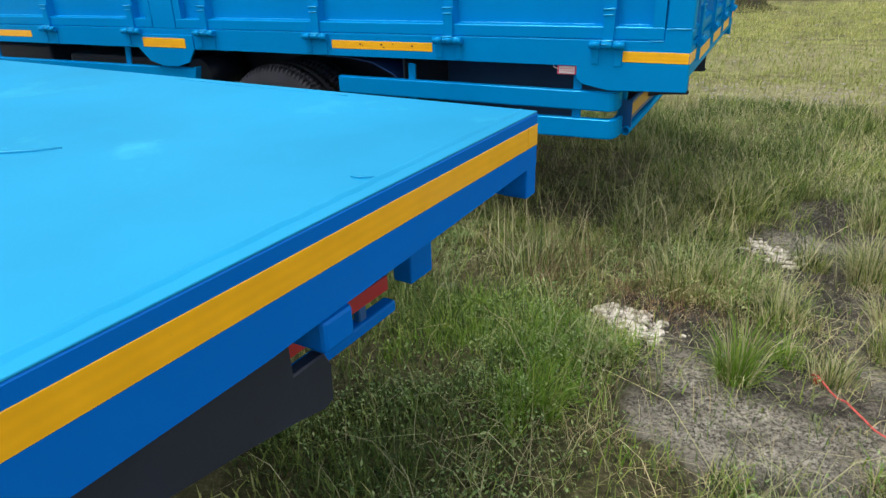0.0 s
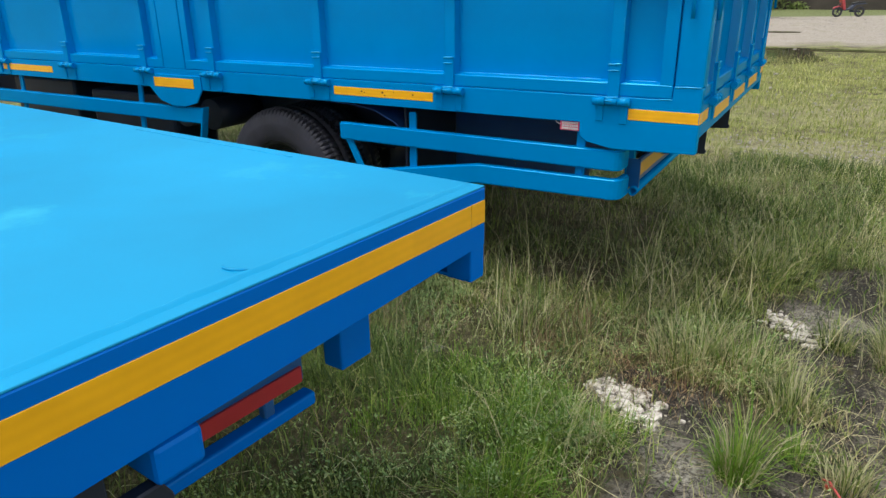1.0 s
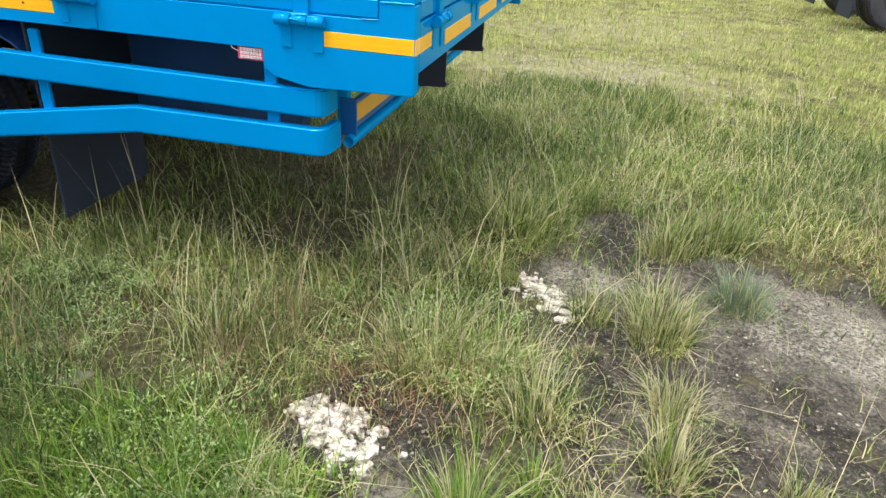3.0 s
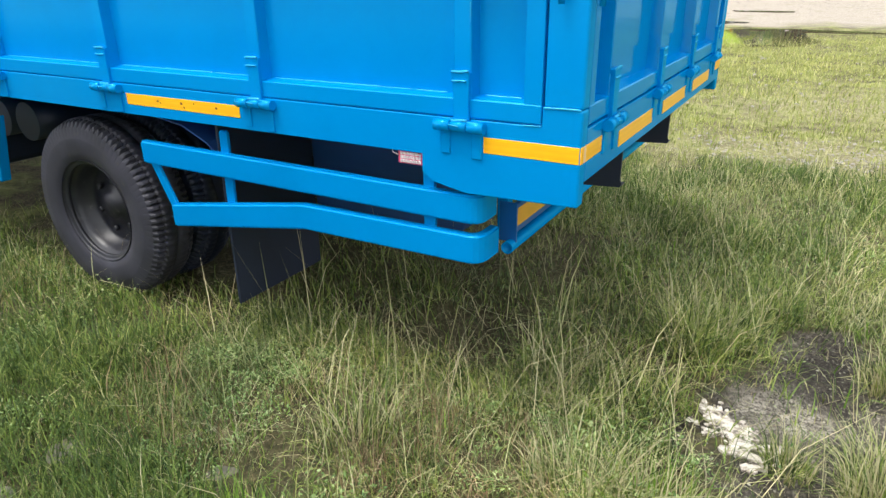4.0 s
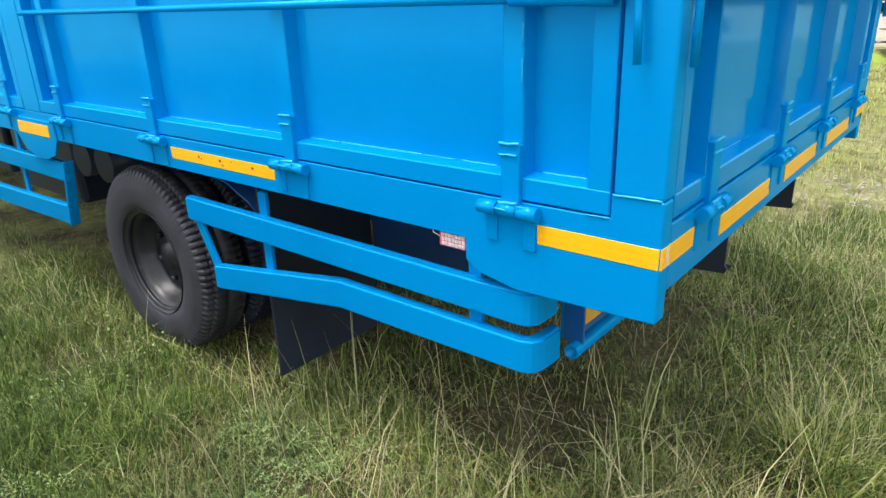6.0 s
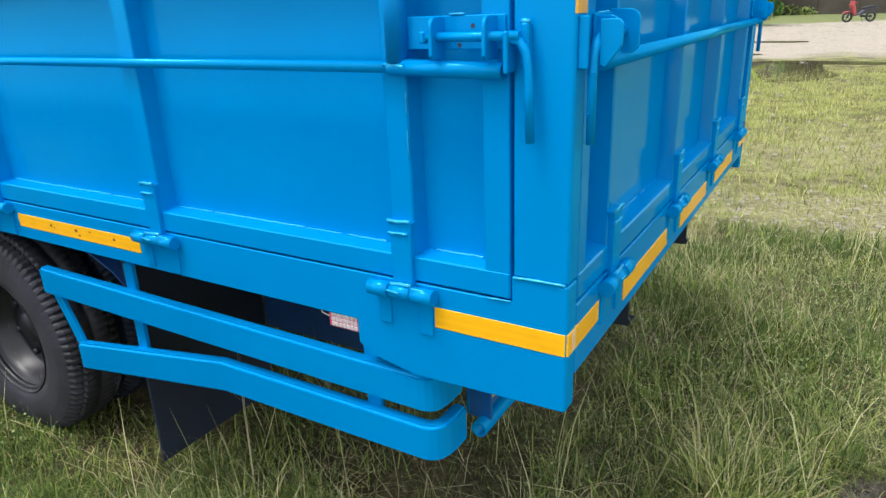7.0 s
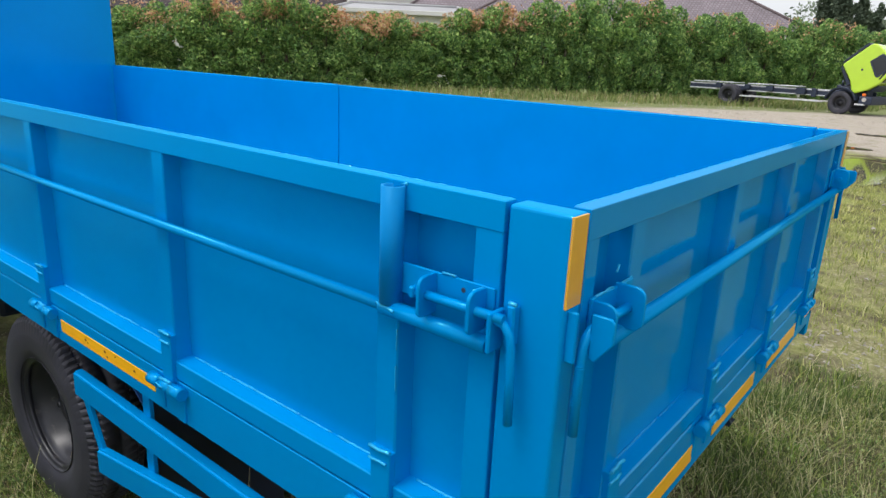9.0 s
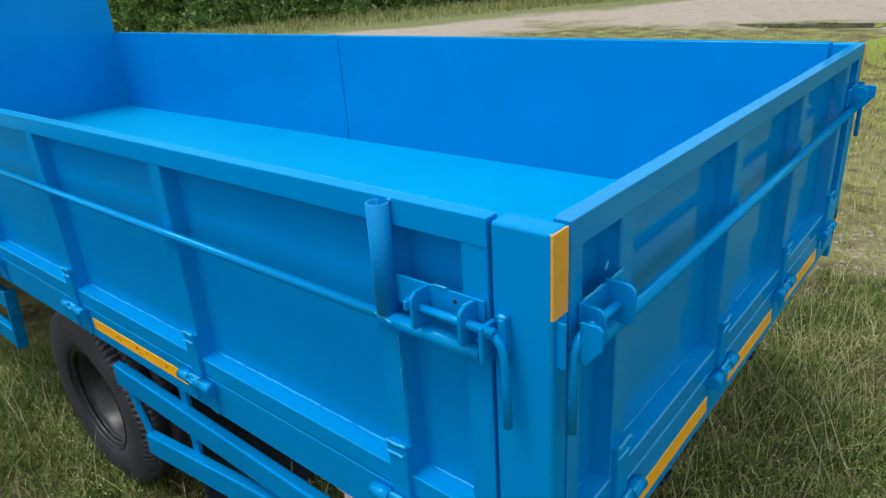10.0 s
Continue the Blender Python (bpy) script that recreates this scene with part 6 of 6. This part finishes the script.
def hip_roof(bm, x0, x1, y0, y1, z0, z1, inset):
    vs = [bm.verts.new(p) for p in ((x0, y0, z0), (x1, y0, z0), (x1, y1, z0), (x0, y1, z0), (x0 + inset, (y0 + y1) / 2, z1), (x1 - inset, (y0 + y1) / 2, z1))]
    uv = bm.loops.layers.uv.new("UVMap")
    for q in ((0, 1, 5, 4), (1, 2, 5), (2, 3, 4, 5), (3, 0, 4)):
        f = bm.faces.new([vs[i] for i in q])
        f.normal_update()
        n = f.normal
        along = Vector((0, 0, 1)).cross(n).normalized()
        slope = n.cross(along)
        for l in f.loops:
            l[uv].uv = (l.vert.co.dot(along), l.vert.co.dot(slope))
    bm.faces.new([vs[i] for i in (3, 2, 1, 0)])
    return vs


def house(x, y, turn, wide, deep, eave, ridge, inset, roof, label, windows=2, over=0.7):
    t = thing("house", pose(x, y, ground_at(x, y), 0, 0, turn), label, "house", "houses beyond the hedge")
    bm = bmn()
    box(bm, -wide / 2, wide / 2, -deep / 2, deep / 2, -0.2, eave, 0.02)
    part("wall", bm, "white_wall", t, "white painted walls")
    bm = bmn()
    vs = [v.co.copy() for v in hip_roof(bm, -wide / 2 - over, wide / 2 + over, -deep / 2 - over, deep / 2 + over, eave + 0.02, ridge, inset)]
    rf = part("roof", bm, roof, t)
    bm = bmn()
    for a, b in ((4, 5), (0, 4), (3, 4), (1, 5), (2, 5)):
        rod(bm, vs[a] + Vector((0, 0, 0.03)), vs[b] + Vector((0, 0, 0.03)), 0.11, 8)
    part("ridge_cap", bm, roof, rf)
    bm = bmn()
    box(bm, -wide / 2 - over, wide / 2 + over, -deep / 2 - over - 0.03, -deep / 2 - over, eave - 0.22, eave + 0.03, 0.01)
    part("fascia", bm, "fence" if roof == "old_roof" else "white_wall", rf)
    for i in range(windows):
        u = -wide / 2 + wide * (i + 0.5) / windows
        bm = bmn()
        box(bm, u - 0.75, u + 0.75, -deep / 2 - 0.05, -deep / 2 - 0.005, 1.0, 2.2, 0.01)
        wf = part("window", bm, "white_wall", t)
        bm = bmn()
        box(bm, u - 0.66, u + 0.66, -deep / 2 - 0.058, -deep / 2 - 0.048, 1.08, 2.12, 0.004)
        part("pane", bm, "glass", wf)


M["old_roof"] = surface("dark_mottled_roof", (0.034, 0.025, 0.027), 0.85, var=0.4, size=1.9, grain=8, bump=0.5, dist=0.03, dirt=(0.50, 0.42, 0.38), dirt_at=0.57)
M["grey_roof"] = surface("grey_sheet_roof", (0.33, 0.33, 0.34), 0.6, var=0.15, size=0.6, grain=6, bump=0.3, dist=0.02)
house(-25.0, 53.5, 32, 25, 15, 4.0, 9.3, 8.5, "roof", "large white house with a brown-purple tiled hip roof", 4)
house(-33.5, 47.5, 36, 15, 11, 4.0, 8.8, 5.5, "roof", "white house with a grey-brown tiled roof", 3)
house(-39.5, 43.5, 42, 11, 6, 6.6, 7.3, 0.8, "grey_roof", "pale two-storey building with a grey sheet roof", 3, 0.4)
house(-31.0, 33.6, 42, 7.5, 5, 4.25, 4.75, 0.8, "grey_roof", "low white flat-roofed building", 3, 0.5)
house(-37.2, 30.6, 46, 4.6, 4, 4.3, 6.0, 0.4, "old_roof", "small outbuilding with a dark mottled roof", 1, 0.4)
house(-42.5, 26.5, 48, 12, 7, 3.7, 6.8, 0.6, "old_roof", "old house with a dark mottled roof", 2)
house(-55.0, 24.0, 52, 10, 7, 3.6, 5.8, 0.6, "old_roof", "old house with a dark mottled roof", 2)


def lot_wall():
    bm = bmn()
    box(bm, -7.0, 26, 53.6, 53.8, -0.2, 1.5, 0.02)
    for i in range(13):
        box(bm, -5.0 + i * 2.5, -4.7 + i * 2.5, 53.5, 53.9, -0.2, 1.6, 0.02)
    ob = solo("wall_north", bm, "fence", "dark weathered boundary wall beneath the trees", "wall", kind="structure")


lot_wall()


# ---- lime chassis truck ----
def lime_truck():
    fx, fy, rx, ry = -4.64, 34.35, -9.73, 35.41
    turn = math.degrees(math.atan2(fy - ry, fx - rx))
    z = ground_at(-6.5, 34.5) - 0.01
    t = thing("chassis_truck", pose(rx, ry, z, 0, 0, turn), "lime green chassis truck with its cab tilted forward", "truck")
    base = math.hypot(fx - rx, fy - ry)
    # local x forward, near side is -y
    for y in (-0.45, 0.45):
        bm = bmn()
        box(bm, -2.4, base + 0.9, y - 0.04, y + 0.04, 0.72, 0.98, 0.01)
        rl = part("chassis_rail", bm, "black", t)
        bm = bmn()
        box(bm, -2.4, base - 0.6, y - 0.05, y - 0.042, 0.93, 0.99, 0.004)
        box(bm, 0.65, base - 0.7, y - 0.62, y - 0.58, 0.45, 0.51, 0.01)
        box(bm, -2.4, -0.4, y - 0.05, y - 0.042, 0.70, 0.76, 0.004)
        box(bm, 0.7, base - 0.7, y - 0.05, y - 0.042, 0.70, 0.75, 0.004)
        part("pale_rail", bm, "grey", rl, "pale grey rail edge")
    for x, long, tall in ((-0.75, 0.30, 0.20), (0.75, 0.26, 0.16), (1.85, 0.34, 0.22), (3.3, 0.42, 0.26), (3.9, 0.22, 0.34)):
        bm = bmn()
        box(bm, x - long / 2, x + long / 2, -0.66, -0.505, 0.98 - tall, 1.02, 0.02, 2)
        part("chassis_box", bm, "black", t)
    for x in (-1.7, -0.5, 1.2, 2.5):
        bm = bmn()
        box(bm, x - 0.5, x + 0.5, -0.55, 0.55, 1.04, 1.08, 0.01)
        part("cross_plate", bm, "grey", t)
    for y, s in ((-0.92, -1), (-0.60, 1), (0.92, 1), (0.60, -1)):
        tyre_set(t, 0.0, y, 0.49, 0.50, 0.27, s)
    for y, s in ((-0.92, -1), (0.92, 1)):
        tyre_set(t, base, y, 0.49, 0.50, 0.27, s)
    bm = bmn()
    for k in range(14):
        a0, a1 = math.radians(12 + 156 * k / 14), math.radians(12 + 156 * (k + 1) / 14)
        p = [(base + 0.66 * math.cos(a0), 0.5 + 0.66 * math.sin(a0)), (base + 0.66 * math.cos(a1), 0.5 + 0.66 * math.sin(a1)),
             (base + 0.61 * math.cos(a1), 0.5 + 0.61 * math.sin(a1)), (base + 0.61 * math.cos(a0), 0.5 + 0.61 * math.sin(a0))]
        prism(bm, p, "y", -1.08, -0.74)
    part("mudguard", bm, "black", t)
    bm = bmn()
    box(bm, base - 0.5, base + 0.8, -0.40, 0.40, 0.70, 1.25, 0.08, 2)
    box(bm, base - 0.3, base + 0.3, -0.50, -0.40, 0.9, 1.2, 0.05, 2)
    rod(bm, (base - 0.25, -0.35, 1.2), (base - 0.25, -0.35, 1.45), 0.06, 10)
    part("engine", bm, "black", t)
    bm = bmn()
    box(bm, base + 0.72, base + 1.24, -1.0, 1.0, 0.46, 0.82, 0.06, 2)
    bump = part("bumper", bm, "black", t)
    bm = bmn()
    rod(bm, (base + 0.95, -0.99, 0.68), (base + 0.95, -1.03, 0.68), 0.09, 14)
    part("headlamp", bm, "chrome", bump)
    bm = bmn()
    box(bm, base + 0.84, base + 0.98, -1.02, -0.98, 0.83, 0.94, 0.01)
    part("indicator", bm, "amber", bump)
    bm = bmn()
    box(bm, base + 0.62, base + 0.98, -1.10, -0.80, 0.44, 0.50, 0.01)
    part("step", bm, "grey", t)
    # cab, swung forward over its front hinge
    def pts(*ps):
        return [(base + 0.85 * x - 0.56, 0.16 + 0.955 * z) for x, z in ps]
    bm = bmn()
    prism(bm, pts((0.94, 1.28), (0.42, 2.03), (1.48, 2.86), (1.60, 2.94), (1.72, 2.96), (1.86, 2.93), (2.00, 2.84), (2.78, 2.18), (2.86, 2.06), (2.86, 1.94), (2.31, 1.28), (1.78, 0.95), (1.20, 0.78), (1.06, 0.86)), "y", -0.97, 0.97, 0.05)
    cab = part("cab", bm, "lime", t, "lime green cab tilted forward")
    bm = bmn()
    prism(bm, pts((1.66, 2.20), (2.16, 2.54), (2.26, 2.52), (2.66, 2.06), (2.64, 1.96), (2.16, 1.52), (2.04, 1.54)), "y", -0.982, -0.962, 0.004)
    win = part("side_window", bm, "black", cab, "black window frame")
    bm = bmn()
    prism(bm, pts((1.75, 2.20), (2.17, 2.46), (2.58, 2.02), (2.14, 1.60), (2.08, 1.62)), "y", -0.988, -0.980, 0.003)
    part("pane", bm, "glass", win)
    bm = bmn()
    prism(bm, pts((2.60, 1.86), (2.28, 1.46), (2.20, 1.46), (2.50, 1.90)), "y", -0.980, -0.966, 0.003)
    part("quarter_glass", bm, "glass", cab)
    bm = bmn()
    prism(bm, pts((2.83, 1.86), (2.36, 1.30), (2.33, 1.33), (2.80, 1.89)), "y", -0.86, 0.86)
    part("windscreen", bm, "glass", cab)
    bm = bmn()
    prism(bm, pts((2.80, 1.80), (2.92, 1.84), (2.93, 1.90), (2.84, 1.94)), "y", -0.9, 0.9, 0.01)
    part("visor", bm, "lime", cab)
    bm = bmn()
    prism(bm, pts((2.22, 1.18), (1.80, 0.92), (1.83, 0.88), (2.25, 1.14)), "y", -0.8, 0.8, 0.004)
    part("grille", bm, "black", cab)
    bm = bmn()
    prism(bm, pts((0.44, 2.08), (1.50, 2.92), (1.42, 3.0), (0.36, 2.14)), "y", -0.9, 0.9, 0.01)
    part("rear_panel", bm, "black", cab)
    bm = bmn()
    prism(bm, pts((0.96, 1.20), (0.42, 1.98), (0.34, 1.90), (0.80, 1.10)), "y", -0.9, 0.9, 0.01)
    part("floor_pan", bm, "black", cab)
    bm = bmn()
    pipe(bm, [(base + 1.4, 0.93, 1.45), (base + 1.5, 1.15, 1.36)], 0.02, 6)
    prism(bm, pts((2.36, 1.16), (2.44, 1.12), (2.72, 1.44), (2.62, 1.50)), "y", 1.12, 1.30, 0.01)
    part("mirror", bm, "chrome", cab)
    bm = bmn()
    box(bm, base + 0.58, base + 0.66, -0.985, -0.96, 1.88, 1.96, 0.01)
    part("door_handle", bm, "black", cab)


lime_truck()


def roof_dish():
    """A small white dish on a mast behind the hedge."""
    x, y = -13.1, 43.1
    t = thing("satellite_dish", pose(x, y, ground_at(x, y), 0, 0, 20), "small white satellite dish on a thin steel mast", "satellite dish")
    part("mast", rod(bmn(), (0, 0, -0.2), (0, 0, 4.35), 0.03, 8), "steel", t)
    bm = lathe(bmn(), [(0.004, 0.06), (0.12, 0.045), (0.22, 0.0), (0.225, -0.006), (0.12, 0.037), (0.004, 0.05)], (0, -0.06, 4.38), 20)
    bmesh.ops.recalc_face_normals(bm, faces=bm.faces)
    part("dish", bm, "white_wall", t, "white dish")


roof_dish()


# ---- scooter ----
def scooter():
    z = ground_at(0.40, 37.6)
    t = thing("motor_scooter", pose(0.36, 37.6, z, 0, 0, 207) @ Matrix.Scale(0.86, 4), "red and black motor scooter parked on gravel", "scooter")
    for x in (-0.62, 0.62):
        bm = lathe(bmn(), [(0.19, -0.045), (0.24, -0.05), (0.28, -0.03), (0.288, 0), (0.28, 0.03), (0.24, 0.05), (0.19, 0.045)], (x, 0, 0.288), 32)
        bmesh.ops.recalc_face_normals(bm, faces=bm.faces)
        rod(bm, (x, -0.03, 0.288), (x, 0.03, 0.288), 0.05, 12)
        for i in range(5):
            a = 6.283 * i / 5
            rod(bm, (x, 0, 0.288), (x + 0.2 * math.cos(a), 0, 0.288 + 0.2 * math.sin(a)), 0.016, 6)
        part("wheel", bm, "rubber", t)
    bm = bmn()
    prism(bm, [(-0.85, 0.72), (-0.15, 0.68), (-0.10, 0.76), (-0.45, 0.84), (-0.82, 0.86)], "y", -0.13, 0.13, 0.03)
    part("seat", bm, "seat", t)
    bm = bmn()
    prism(bm, [(-0.95, 0.70), (-0.30, 0.66), (-0.12, 0.40), (0.30, 0.34), (0.40, 0.42), (0.02, 0.46), (-0.20, 0.69), (-0.80, 0.76)], "y", -0.15, 0.15, 0.02)
    part("body", bm, "black", t)
    bm = bmn()
    prism(bm, [(0.22, 0.40), (0.36, 0.38), (0.56, 0.92), (0.48, 1.02), (0.38, 0.95)], "y", -0.18, 0.18, 0.03)
    part("leg_shield", bm, "red", t, "red front shield")
    bm = bmn()
    prism(bm, [(0.40, 0.52), (0.60, 0.62), (0.85, 0.55), (0.90, 0.45), (0.62, 0.56)], "y", -0.07, 0.07, 0.01)
    part("front_mudguard", bm, "red", t)
    bm = bmn()
    pipe(bm, [(0.36, -0.34, 1.02), (0.42, -0.15, 1.04), (0.44, 0, 1.03), (0.42, 0.15, 1.04), (0.36, 0.34, 1.02)], 0.02, 8)
    box(bm, 0.36, 0.54, -0.13, 0.13, 0.98, 1.12, 0.04, 2)
    part("handlebar", bm, "red", t)
    bm = bmn()
    pipe(bm, [(0.40, 0.25, 1.03), (0.38, 0.3, 1.22)], 0.008, 6)
    pipe(bm, [(0.40, -0.25, 1.03), (0.38, -0.3, 1.22)], 0.008, 6)
    box(bm, 0.36, 0.38, -0.36, -0.26, 1.18, 1.26, 0.01)
    box(bm, 0.36, 0.38, 0.26, 0.36, 1.18, 1.26, 0.01)
    part("mirror", bm, "black", t)
    bm = bmn()
    rod(bm, (0.60, 0, 0.30), (0.44, 0, 0.95), 0.03, 10)
    rod(bm, (-0.1, -0.06, 0.32), (-0.62, -0.08, 0.30), 0.06, 10)
    pipe(bm, [(-0.05, 0.1, 0.30), (-0.12, 0.22, 0.0)], 0.012, 6)
    part("frame", bm, "black", t)


scooter()


# ---- parked dark truck behind ----
def dark_truck():
    t = thing("parked_truck", pose(4.25, 9.9, 0, 0, 0, 4), "dark truck chassis on twin rear wheels parked on grass", "truck")
    for y, s in ((-0.9, -1), (-0.62, 1), (0.62, -1), (0.9, 1)):
        tyre_set(t, 0.0, y, 0.46, 0.475, 0.25, s)
    bm = bmn()
    rod(bm, (0, -0.9, 0.46), (0, 0.9, 0.46), 0.07, 14)
    rod(bm, (0, -0.16, 0.46), (0, 0.16, 0.46), 0.19, 18)
    part("rear_axle", bm, "black", t)
    for y in (-0.42, 0.42):
        bm = bmn()
        box(bm, -1.2, 5.2, y - 0.04, y + 0.04, 0.78, 1.0, 0.006)
        part("chassis_rail", bm, "black", t)
    for x in (-1.1, 1.4, 3.2, 5.0):
        bm = bmn()
        box(bm, x - 0.05, x + 0.05, -0.38, 0.38, 0.82, 0.96, 0.006)
        part("cross_member", bm, "black", t)
    for y in (-0.78, 0.78):
        bm = bmn()
        box(bm, -0.66, -0.645, y - 0.28, y + 0.28, 0.14, 0.9, 0.006)
        part("mud_flap", bm, "flap", t)
    for y, s in ((-0.85, -1), (0.85, 1)):
        tyre_set(t, 4.4, y, 0.46, 0.475, 0.25, s)


dark_truck()
